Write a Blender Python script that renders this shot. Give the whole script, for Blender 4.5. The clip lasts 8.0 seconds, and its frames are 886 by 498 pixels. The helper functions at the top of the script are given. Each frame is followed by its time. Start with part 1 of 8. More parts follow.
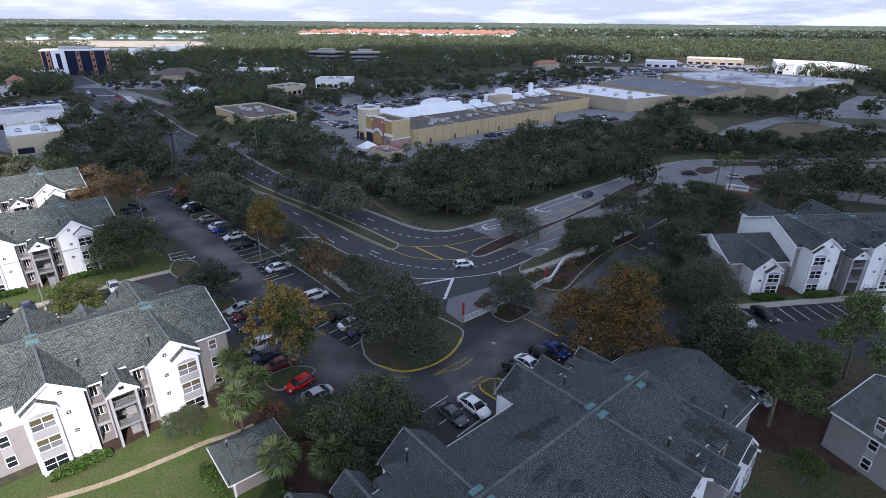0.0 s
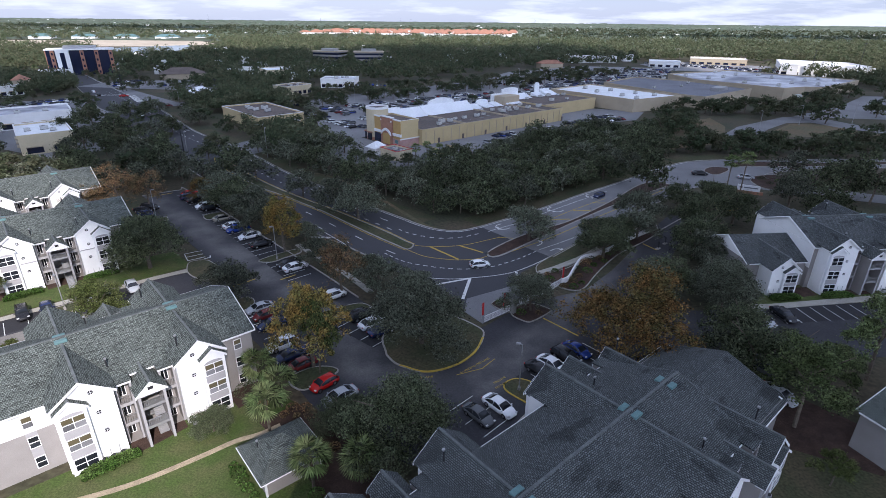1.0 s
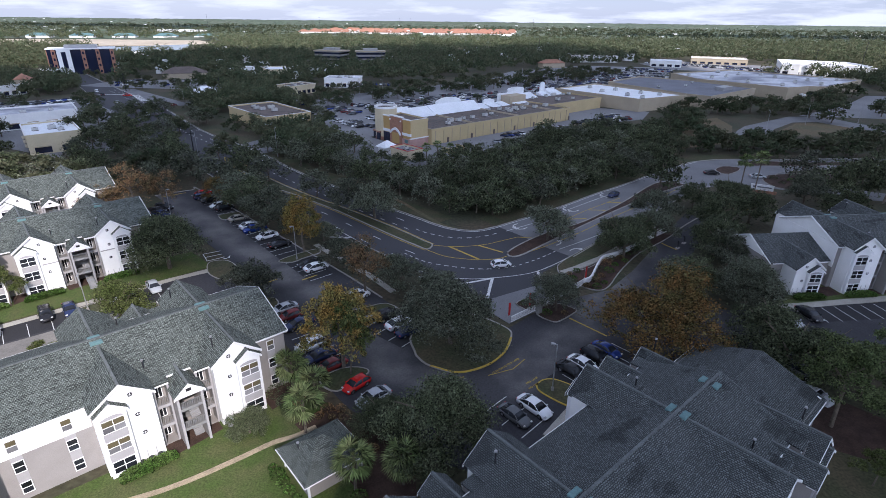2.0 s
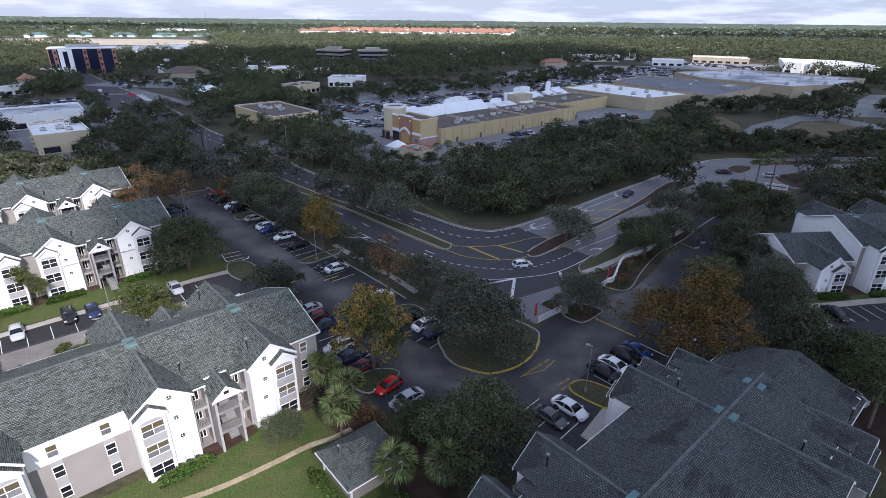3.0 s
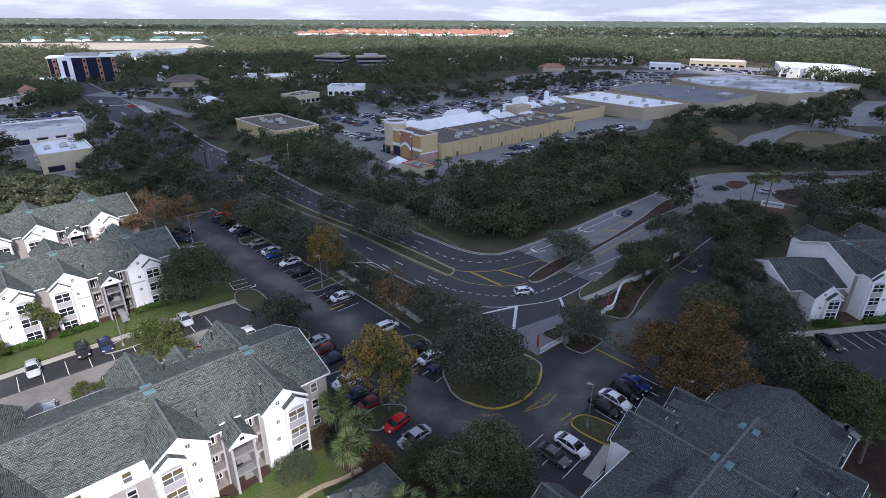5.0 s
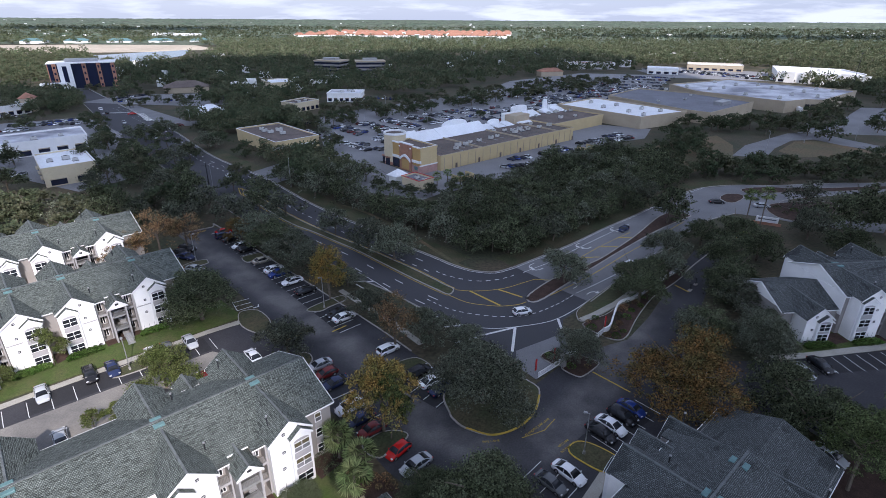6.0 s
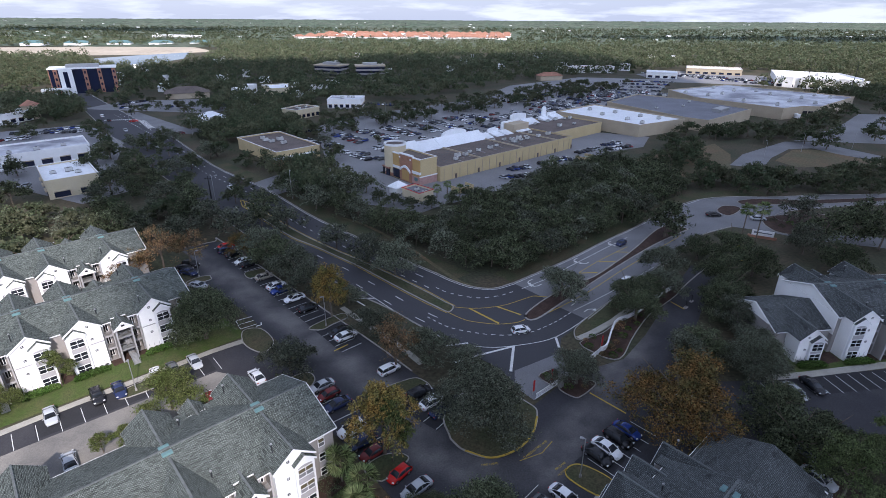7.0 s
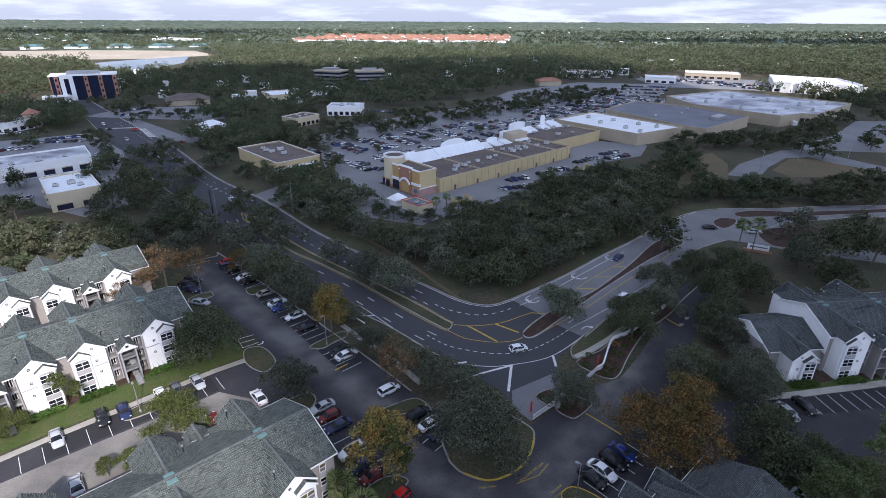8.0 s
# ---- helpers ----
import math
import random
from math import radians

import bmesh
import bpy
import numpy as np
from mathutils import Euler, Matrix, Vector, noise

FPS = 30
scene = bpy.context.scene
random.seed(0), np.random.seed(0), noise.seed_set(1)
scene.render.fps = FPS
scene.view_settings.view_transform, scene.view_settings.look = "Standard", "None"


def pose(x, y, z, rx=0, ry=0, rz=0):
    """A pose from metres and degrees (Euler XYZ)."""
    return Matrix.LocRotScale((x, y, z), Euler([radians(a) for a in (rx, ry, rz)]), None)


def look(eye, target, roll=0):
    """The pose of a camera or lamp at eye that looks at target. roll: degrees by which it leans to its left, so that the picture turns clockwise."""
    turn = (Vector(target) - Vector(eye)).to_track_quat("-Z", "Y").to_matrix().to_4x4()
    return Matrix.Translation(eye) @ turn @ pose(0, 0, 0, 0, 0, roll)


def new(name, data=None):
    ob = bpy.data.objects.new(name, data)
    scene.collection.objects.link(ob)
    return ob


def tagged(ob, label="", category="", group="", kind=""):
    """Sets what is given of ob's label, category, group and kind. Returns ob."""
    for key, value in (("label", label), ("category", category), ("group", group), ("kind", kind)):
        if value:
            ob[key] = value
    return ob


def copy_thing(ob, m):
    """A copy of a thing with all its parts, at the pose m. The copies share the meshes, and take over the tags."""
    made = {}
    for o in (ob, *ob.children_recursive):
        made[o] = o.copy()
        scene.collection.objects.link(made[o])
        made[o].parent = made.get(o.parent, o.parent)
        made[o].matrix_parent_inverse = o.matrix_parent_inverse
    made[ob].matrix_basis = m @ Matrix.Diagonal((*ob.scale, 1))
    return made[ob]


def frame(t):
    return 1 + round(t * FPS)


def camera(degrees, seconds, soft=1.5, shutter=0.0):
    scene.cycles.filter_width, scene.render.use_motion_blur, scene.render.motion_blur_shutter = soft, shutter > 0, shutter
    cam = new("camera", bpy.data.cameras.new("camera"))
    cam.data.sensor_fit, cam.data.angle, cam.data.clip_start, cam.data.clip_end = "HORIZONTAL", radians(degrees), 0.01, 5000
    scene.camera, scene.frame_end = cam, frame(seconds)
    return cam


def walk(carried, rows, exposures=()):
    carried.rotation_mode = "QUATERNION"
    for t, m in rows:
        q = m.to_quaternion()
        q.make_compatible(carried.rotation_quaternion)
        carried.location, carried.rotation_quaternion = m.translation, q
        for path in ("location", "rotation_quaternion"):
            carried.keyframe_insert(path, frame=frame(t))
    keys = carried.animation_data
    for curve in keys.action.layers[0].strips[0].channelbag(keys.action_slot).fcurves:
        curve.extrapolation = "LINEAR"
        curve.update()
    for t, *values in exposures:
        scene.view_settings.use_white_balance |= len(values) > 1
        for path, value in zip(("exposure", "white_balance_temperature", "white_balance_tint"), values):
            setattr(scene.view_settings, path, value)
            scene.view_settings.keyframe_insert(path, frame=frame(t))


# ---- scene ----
cam = camera(79.7, 8.0, soft=0.5)
PATH = [
    (0, (0.192, 0.037, 50.373), (0.189, 1.869, 49.572), 0.5),
    (0.5, (-1.289, 0.026, 50.363), (-1.294, 1.859, 49.563), 0.5),
    (1, (-3.386, 0.029, 50.4), (-3.389, 1.861, 49.598), 0.57),
    (1.5, (-5.854, 0.154, 50.332), (-5.852, 1.986, 49.529), 0.6),
    (3, (-13.625, 0.972, 50.172), (-13.61, 2.803, 49.366), 0.6),
    (3.5, (-14.794, 1.152, 50.359), (-14.777, 2.982, 49.551), 0.5),
    (4, (-14.717, 1.101, 51.841), (-14.701, 2.93, 51.032), 0.4),
    (4.5, (-14.623, 1.178, 54.299), (-14.605, 3.007, 53.49), 0.35),
    (6, (-15.003, 1.34, 62.472), (-14.977, 3.167, 61.66), 0.35),
    (6.5, (-15.092, 1.288, 65.024), (-15.065, 3.115, 64.211), 0.35),
    (7, (-15.052, 1.301, 67.539), (-15.025, 3.128, 66.725), 0.35),
    (7.5, (-14.92, 1.369, 70.1), (-14.893, 3.195, 69.284), 0.33),
    (8, (-14.861, 1.364, 72.45), (-14.833, 3.192, 71.638), 0.3),
]
walk(cam, [(t, look(eye, target, roll)) for t, eye, target, roll in PATH], exposures=[(0, 1.12, 6040, 21), (1.5, 1.08, 6040, 21), (3.5, 1.0, 6040, 21), (8, 1.08, 6040, 21)])

# ---- light ----
SUN_FROM = Vector((0.42, -0.91, 0.765)).normalized()
world = bpy.data.worlds.new("sky")
scene.world = world
world.use_nodes = True
wn, wl = world.node_tree.nodes, world.node_tree.links
wn.clear()
w_out = wn.new("ShaderNodeOutputWorld")
w_bg = wn.new("ShaderNodeBackground")
w_bg.inputs["Strength"].default_value = 0.08
w_sky = wn.new("ShaderNodeTexSky")
w_sky.sky_type = "NISHITA"
w_sky.sun_disc = False
w_sky.sun_elevation = math.asin(SUN_FROM.z)
w_sky.sun_rotation = math.atan2(SUN_FROM.x, SUN_FROM.y)
w_sky.dust_density = 0.4
# broken cumulus over the whole sky
w_co = wn.new("ShaderNodeTexCoord")
w_map = wn.new("ShaderNodeMapping")
w_map.inputs["Scale"].default_value = (2.2, 2.2, 16.0)
w_noise = wn.new("ShaderNodeTexNoise")
w_noise.inputs["Scale"].default_value = 2.6
w_noise.inputs["Detail"].default_value = 7.0
w_noise.inputs["Roughness"].default_value = 0.58
w_ramp = wn.new("ShaderNodeValToRGB")
w_ramp.color_ramp.elements[0].position = 0.47
w_ramp.color_ramp.elements[1].position = 0.62
w_ramp.color_ramp.elements[0].color = (0, 0, 0, 1)
w_ramp.color_ramp.elements[1].color = (1, 1, 1, 1)
w_mix = wn.new("ShaderNodeMix")
w_mix.data_type = "RGBA"
w_mix.inputs["B"].default_value = (5.0, 5.5, 6.0, 1)
# thin high veil that pales the blue
w_veil = wn.new("ShaderNodeMix")
w_veil.data_type = "RGBA"
w_veil.inputs["Factor"].default_value = 0.8
w_veil.inputs["B"].default_value = (2.45, 3.12, 4.35, 1)
wl.new(w_co.outputs["Generated"], w_map.inputs["Vector"])
wl.new(w_map.outputs["Vector"], w_noise.inputs["Vector"])
wl.new(w_noise.outputs["Fac"], w_ramp.inputs["Fac"])
wl.new(w_ramp.outputs["Color"], w_mix.inputs["Factor"])
wl.new(w_sky.outputs["Color"], w_veil.inputs["A"])
wl.new(w_veil.outputs["Result"], w_mix.inputs["A"])
# the sky brightens towards the horizon
w_sep = wn.new("ShaderNodeSeparateXYZ")
w_dim = wn.new("ShaderNodeMapRange")
w_dim.inputs["From Min"].default_value = 0.0
w_dim.inputs["From Max"].default_value = 0.5
w_dim.inputs["To Min"].default_value = 1.2
w_dim.inputs["To Max"].default_value = 0.92
w_scale = wn.new("ShaderNodeVectorMath")
w_scale.operation = "SCALE"
wl.new(w_co.outputs["Generated"], w_sep.inputs["Vector"])
wl.new(w_sep.outputs["Z"], w_dim.inputs["Value"])
# thin cloud glows round the sun
w_dot = wn.new("ShaderNodeVectorMath")
w_dot.operation = "DOT_PRODUCT"
w_dot.inputs[1].default_value = SUN_FROM
w_pos = wn.new("ShaderNodeMath")
w_pos.operation = "MAXIMUM"
w_pos.inputs[1].default_value = 0.0
w_pow = wn.new("ShaderNodeMath")
w_pow.operation = "POWER"
w_pow.inputs[1].default_value = 3.0
w_glow = wn.new("ShaderNodeMath")
w_glow.operation = "MULTIPLY_ADD"
w_glow.inputs[1].default_value = 1.9
w_glow.inputs[2].default_value = 0.92
w_both = wn.new("ShaderNodeMath")
w_both.operation = "MULTIPLY"
wl.new(w_co.outputs["Generated"], w_dot.inputs[0])
wl.new(w_dot.outputs["Value"], w_pos.inputs[0])
wl.new(w_pos.outputs["Value"], w_pow.inputs[0])
wl.new(w_pow.outputs["Value"], w_glow.inputs[0])
wl.new(w_glow.outputs["Value"], w_both.inputs[0])
wl.new(w_dim.outputs["Result"], w_both.inputs[1])
wl.new(w_mix.outputs["Result"], w_scale.inputs[0])
wl.new(w_both.outputs["Value"], w_scale.inputs["Scale"])
wl.new(w_scale.outputs["Vector"], w_bg.inputs["Color"])
wl.new(w_bg.outputs["Background"], w_out.inputs["Surface"])

sun_data = bpy.data.lights.new("sun", "SUN")
sun_data.energy = 2.8
sun_data.angle = radians(0.8)
sun_data.color = (1.0, 0.94, 0.83)
sun = new("sun", sun_data)
sun.matrix_world = look(SUN_FROM * 300, (0, 0, 0))

# ---- materials ----
def mat(name, color, rough=0.8, metal=0.0, vary=0.25, scale=1.5, fine=18.0, bump=0.0, second=None, island=0.0, per_object=0.0, spec=0.3):
    """A surface with stains at a coarse scale, grain at a fine one, and optional relief."""
    m = bpy.data.materials.new(name)
    m.use_nodes = True
    n, l = m.node_tree.nodes, m.node_tree.links
    b = n["Principled BSDF"]
    b.inputs["Roughness"].default_value = rough
    b.inputs["Metallic"].default_value = metal
    b.inputs["Specular IOR Level"].default_value = spec
    co = n.new("ShaderNodeTexCoord")
    geo = n.new("ShaderNodeNewGeometry")
    big = n.new("ShaderNodeTexNoise")
    big.inputs["Scale"].default_value = scale
    big.inputs["Detail"].default_value = 5
    small = n.new("ShaderNodeTexNoise")
    small.inputs["Scale"].default_value = fine
    small.inputs["Detail"].default_value = 3
    for t in (big, small):
        l.new(geo.outputs["Position"], t.inputs["Vector"])
    mix = n.new("ShaderNodeMix")
    mix.data_type = "RGBA"
    c2 = second or [c * (1 - vary) for c in color]
    mix.inputs["A"].default_value = (*color, 1)
    mix.inputs["B"].default_value = (*c2, 1)
    ramp = n.new("ShaderNodeMapRange")
    ramp.inputs["From Min"].default_value = 0.38
    ramp.inputs["From Max"].default_value = 0.64
    l.new(big.outputs["Fac"], ramp.inputs["Value"])
    l.new(ramp.outputs["Result"], mix.inputs["Factor"])
    hsv = n.new("ShaderNodeHueSaturation")
    val = n.new("ShaderNodeMapRange")
    val.inputs["To Min"].default_value = 1 - vary
    val.inputs["To Max"].default_value = 1 + vary
    val.inputs["From Min"].default_value = 0.3
    val.inputs["From Max"].default_value = 0.7
    l.new(small.outputs["Fac"], val.inputs["Value"])
    value = val.outputs["Result"]
    for amount, node, socket in ((island, "ShaderNodeNewGeometry", "Random Per Island"), (per_object, "ShaderNodeObjectInfo", "Random")):
        if amount:
            src = n.new(node)
            r = n.new("ShaderNodeMapRange")
            r.inputs["To Min"].default_value = 1 - amount
            r.inputs["To Max"].default_value = 1 + amount
            l.new(src.outputs[socket], r.inputs["Value"])
            mul = n.new("ShaderNodeMath")
            mul.operation = "MULTIPLY"
            l.new(value, mul.inputs[0])
            l.new(r.outputs["Result"], mul.inputs[1])
            value = mul.outputs["Value"]
    l.new(value, hsv.inputs["Value"])
    l.new(mix.outputs["Result"], hsv.inputs["Color"])
    l.new(hsv.outputs["Color"], b.inputs["Base Color"])
    if bump:
        bp = n.new("ShaderNodeBump")
        bp.inputs["Strength"].default_value = 0.6
        bp.inputs["Distance"].default_value = bump
        l.new(small.outputs["Fac"], bp.inputs["Height"])
        l.new(bp.outputs["Normal"], b.inputs["Normal"])
    return m


def leaf_mat(name, color, second, island=0.85, scale=0.4):
    m = mat(name, color, 0.75, vary=0.25, scale=scale, fine=1.6, second=second, island=island, per_object=0.25, spec=0.08)
    n, l = m.node_tree.nodes, m.node_tree.links
    b = n["Principled BSDF"]
    tr = n.new("ShaderNodeBsdfTranslucent")
    add = n.new("ShaderNodeMixShader")
    add.inputs["Fac"].default_value = 0.25
    src = b.inputs["Base Color"].links[0].from_socket
    l.new(src, tr.inputs["Color"])
    l.new(b.outputs["BSDF"], add.inputs[1])
    l.new(tr.outputs["BSDF"], add.inputs[2])
    l.new(add.outputs["Shader"], n["Material Output"].inputs["Surface"])
    return m


def shingle_mat(name, color, dark, stains=False, slipped=1.24):
    """Laminated shingles on the roof's own run and rise, in metres: uneven tabs, slipped courses, drip stains."""
    m = mat(name, color, 0.9, vary=0.12, scale=0.25, fine=9.0, second=dark, spec=0.15)
    n, l = m.node_tree.nodes, m.node_tree.links
    b = n["Principled BSDF"]
    uv = n.new("ShaderNodeUVMap")
    # a slight waver of the courses
    wav = n.new("ShaderNodeTexNoise")
    wav.inputs["Scale"].default_value = 2.4
    l.new(uv.outputs["UV"], wav.inputs["Vector"])
    wsub = n.new("ShaderNodeVectorMath")
    wsub.operation = "SUBTRACT"
    wsub.inputs[1].default_value = (0.5, 0.5, 0.5)
    l.new(wav.outputs["Color"], wsub.inputs[0])
    wsc = n.new("ShaderNodeVectorMath")
    wsc.operation = "SCALE"
    wsc.inputs["Scale"].default_value = 0.2
    l.new(wsub.outputs["Vector"], wsc.inputs[0])
    wadd = n.new("ShaderNodeVectorMath")
    l.new(uv.outputs["UV"], wadd.inputs[0])
    l.new(wsc.outputs["Vector"], wadd.inputs[1])

    def tabs(width, row, lo, hi, mortar, size, bias=0.0, offset=0.5):
        br = n.new("ShaderNodeTexBrick")
        br.offset = offset
        for key, value in (("Scale", 1.0), ("Brick Width", width), ("Row Height", row), ("Mortar Size", size), ("Mortar Smooth", 0.6), ("Bias", bias)):
            br.inputs[key].default_value = value
        for key, value in (("Color1", hi), ("Color2", lo), ("Mortar", mortar)):
            br.inputs[key].default_value = (value, value, value, 1)
        l.new(wadd.outputs["Vector"], br.inputs["Vector"])
        return br
    fine = tabs(0.3, 0.19, 0.7, 1.38, 0.34, 0.055)
    coarse = tabs(0.17, 0.19, 0.84, 1.08, 0.85, 0.012, 0.0, 0.37)
    slip = tabs(0.55, 0.19, 1.0, 0.0, 0.0, 0.01, 0.0, 0.31)
    mask = n.new("ShaderNodeTexNoise")
    mask.inputs["Scale"].default_value = 0.5
    mask.inputs["Detail"].default_value = 2.0
    l.new(uv.outputs["UV"], mask.inputs["Vector"])
    add = n.new("ShaderNodeMath")
    l.new(slip.outputs["Color"], add.inputs[0])
    l.new(mask.outputs["Fac"], add.inputs[1])
    rr = n.new("ShaderNodeMapRange")
    rr.inputs["From Min"].default_value = slipped
    rr.inputs["From Max"].default_value = slipped + 0.03
    rr.inputs["To Min"].default_value = 0.0
    rr.inputs["To Max"].default_value = 0.66
    l.new(add.outputs["Value"], rr.inputs["Value"])
    # a lifted tab's shadow, painted as a thin dark lip along its course foot
    sep = n.new("ShaderNodeSeparateXYZ")
    l.new(wadd.outputs["Vector"], sep.inputs["Vector"])
    row = n.new("ShaderNodeMath")
    row.operation = "DIVIDE"
    row.inputs[1].default_value = 0.19
    l.new(sep.outputs["Y"], row.inputs[0])
    fr = n.new("ShaderNodeMath")
    fr.operation = "FRACT"
    l.new(row.outputs["Value"], fr.inputs[0])
    lip = n.new("ShaderNodeMath")
    lip.operation = "LESS_THAN"
    lip.inputs[1].default_value = 0.55
    l.new(fr.outputs["Value"], lip.inputs[0])
    lip_shadow = n.new("ShaderNodeMath")
    lip_shadow.operation = "MULTIPLY"
    l.new(rr.outputs["Result"], lip_shadow.inputs[0])
    l.new(lip.outputs["Value"], lip_shadow.inputs[1])
    keep = n.new("ShaderNodeMath")
    keep.operation = "SUBTRACT"
    keep.inputs[0].default_value = 1.0
    l.new(lip_shadow.outputs["Value"], keep.inputs[1])
    factors = [fine.outputs["Color"], coarse.outputs["Color"], keep.outputs["Value"]]
    if stains:
        mp = n.new("ShaderNodeMapping")
        mp.inputs["Scale"].default_value = (0.13, 0.24, 1.0)
        st = n.new("ShaderNodeTexNoise")
        st.inputs["Scale"].default_value = 1.0
        st.inputs["Detail"].default_value = 5.0
        sr = n.new("ShaderNodeMapRange")
        sr.inputs["From Min"].default_value = 0.57
        sr.inputs["From Max"].default_value = 0.6
        sr.inputs["To Min"].default_value = 1.0
        sr.inputs["To Max"].default_value = 0.62
        l.new(wadd.outputs["Vector"], mp.inputs["Vector"])
        l.new(mp.outputs["Vector"], st.inputs["Vector"])
        l.new(st.outputs["Fac"], sr.inputs["Value"])
        factors.append(sr.outputs["Result"])
    src = b.inputs["Base Color"].links[0].from_socket
    for factor in factors:
        mul = n.new("ShaderNodeMix")
        mul.data_type = "RGBA"
        mul.blend_type = "MULTIPLY"
        mul.inputs["Factor"].default_value = 1.0
        l.new(src, mul.inputs["A"])
        l.new(factor, mul.inputs["B"])
        src = mul.outputs["Result"]
    l.new(src, b.inputs["Base Color"])
    bp = n.new("ShaderNodeBump")
    bp.inputs["Strength"].default_value = 0.7
    bp.inputs["Distance"].default_value = 0.025
    l.new(fine.outputs["Color"], bp.inputs["Height"])
    l.new(bp.outputs["Normal"], b.inputs["Normal"])
    return m


M_GRASS = mat("grass", (0.052, 0.062, 0.028), 0.95, vary=0.35, scale=0.14, fine=3.0, second=(0.084, 0.072, 0.04), bump=0.05)
M_GROUND = mat("dry_ground", (0.05, 0.054, 0.03), 0.95, vary=0.35, scale=0.06, fine=1.2, second=(0.082, 0.066, 0.042))
M_LAWN = mat("lawn", (0.058, 0.09, 0.02), 0.95, vary=0.35, scale=0.3, fine=5.0, second=(0.084, 0.094, 0.034), bump=0.05)
M_FIELD = mat("brown_field", (0.15, 0.105, 0.06), 0.95, vary=0.25, scale=0.05, fine=1.0, second=(0.11, 0.1, 0.055))
M_MULCH = mat("mulch", (0.072, 0.044, 0.033), 0.95, vary=0.35, scale=0.6, fine=8.0, bump=0.05)
M_ROAD = mat("new_asphalt", (0.062, 0.062, 0.068), 0.85, vary=0.1, scale=0.05, fine=6.0)
M_LOT = mat("worn_asphalt", (0.036, 0.036, 0.042), 0.85, vary=0.2, scale=0.13, fine=4.0, second=(0.15, 0.143, 0.138))
M_LANE = mat("bleached_lane", (0.24, 0.225, 0.2), 0.9, vary=0.16, scale=0.12, fine=5.0, second=(0.12, 0.115, 0.11))
M_STALL = mat("parking_asphalt", (0.033, 0.033, 0.036), 0.85, vary=0.2, scale=0.2, fine=6.0)
M_OLDROAD = mat("bleached_asphalt", (0.2, 0.2, 0.205), 0.9, vary=0.14, scale=0.1, fine=5.0)


def worn_lanes(m, line, inner, outer):
    """Dusty tyre wear along a driving lane: the second colour gathers in a soft, broken band."""
    n, l = m.node_tree.nodes, m.node_tree.links
    geo = n.new("ShaderNodeNewGeometry")
    near = None
    for a, b in zip(line, line[1:]):
        a, b = Vector((*a, 0)), Vector((*b, 0))
        d = (b - a).normalized()
        sub = n.new("ShaderNodeVectorMath")
        sub.operation = "SUBTRACT"
        sub.inputs[1].default_value = a
        l.new(geo.outputs["Position"], sub.inputs[0])
        dot = n.new("ShaderNodeVectorMath")
        dot.operation = "DOT_PRODUCT"
        dot.inputs[1].default_value = d
        l.new(sub.outputs["Vector"], dot.inputs[0])
        along = n.new("ShaderNodeClamp")
        along.inputs["Max"].default_value = (b - a).length
        l.new(dot.outputs["Value"], along.inputs["Value"])
        foot = n.new("ShaderNodeVectorMath")
        foot.operation = "SCALE"
        foot.inputs[0].default_value = d
        l.new(along.outputs["Result"], foot.inputs["Scale"])
        dist = n.new("ShaderNodeVectorMath")
        dist.operation = "DISTANCE"
        l.new(sub.outputs["Vector"], dist.inputs[0])
        l.new(foot.outputs["Vector"], dist.inputs[1])
        if near is None:
            near = dist.outputs["Value"]
        else:
            least = n.new("ShaderNodeMath")
            least.operation = "MINIMUM"
            l.new(near, least.inputs[0])
            l.new(dist.outputs["Value"], least.inputs[1])
            near = least.outputs["Value"]
    band = n.new("ShaderNodeMapRange")
    band.interpolation_type = "SMOOTHSTEP"
    band.inputs["From Min"].default_value = outer
    band.inputs["From Max"].default_value = inner
    band.inputs["To Min"].default_value = 0.14
    l.new(near, band.inputs["Value"])
    mix = next(x for x in n if x.type == "MIX")
    old = mix.inputs["Factor"].links[0].from_socket
    blotch = n.new("ShaderNodeMapRange")
    blotch.inputs["To Min"].default_value = 0.3
    l.new(old, blotch.inputs["Value"])
    mul = n.new("ShaderNodeMath")
    mul.operation = "MULTIPLY"
    l.new(band.outputs["Result"], mul.inputs[0])
    l.new(blotch.outputs["Result"], mul.inputs[1])
    l.new(mul.outputs["Value"], mix.inputs["Factor"])


worn_lanes(M_LOT, [(40, 118), (28, 98.5), (12.7, 77.5), (2, 65.5), (-6.4, 64.8), (-15.5, 67.5), (-19.7, 74.5), (-24, 84), (-38, 98), (-60, 120), (-92, 153)], 1.0, 5.5)
M_FARLOT = mat("grey_asphalt", (0.23, 0.23, 0.235), 0.9, vary=0.15, scale=0.05, fine=2.0)
M_KERB = mat("kerb_concrete", (0.36, 0.34, 0.31), 0.9, vary=0.2, scale=0.5, fine=8.0)
M_WALK = mat("pavement_concrete", (0.4, 0.38, 0.33), 0.9, vary=0.18, scale=0.4, fine=7.0)
M_PATH = mat("sandy_path", (0.38, 0.31, 0.21), 0.95, vary=0.25, scale=0.8, fine=7.0)
M_YELLOW = mat("yellow_paint", (0.55, 0.38, 0.06), 0.7, vary=0.2, scale=1.5, fine=12)
M_WHITELINE = mat("road_paint", (0.7, 0.7, 0.68), 0.7, vary=0.15, scale=1.5, fine=12)
M_SHINGLE = shingle_mat("shingle", (0.166, 0.188, 0.17), (0.142, 0.162, 0.147))
# drip stains, plus the shade on b2 and b3 put into a darker base
M_SHADED_STAINED = shingle_mat("shaded_stained_shingle", (0.128, 0.139, 0.138), (0.11, 0.121, 0.12), True, 1.62)
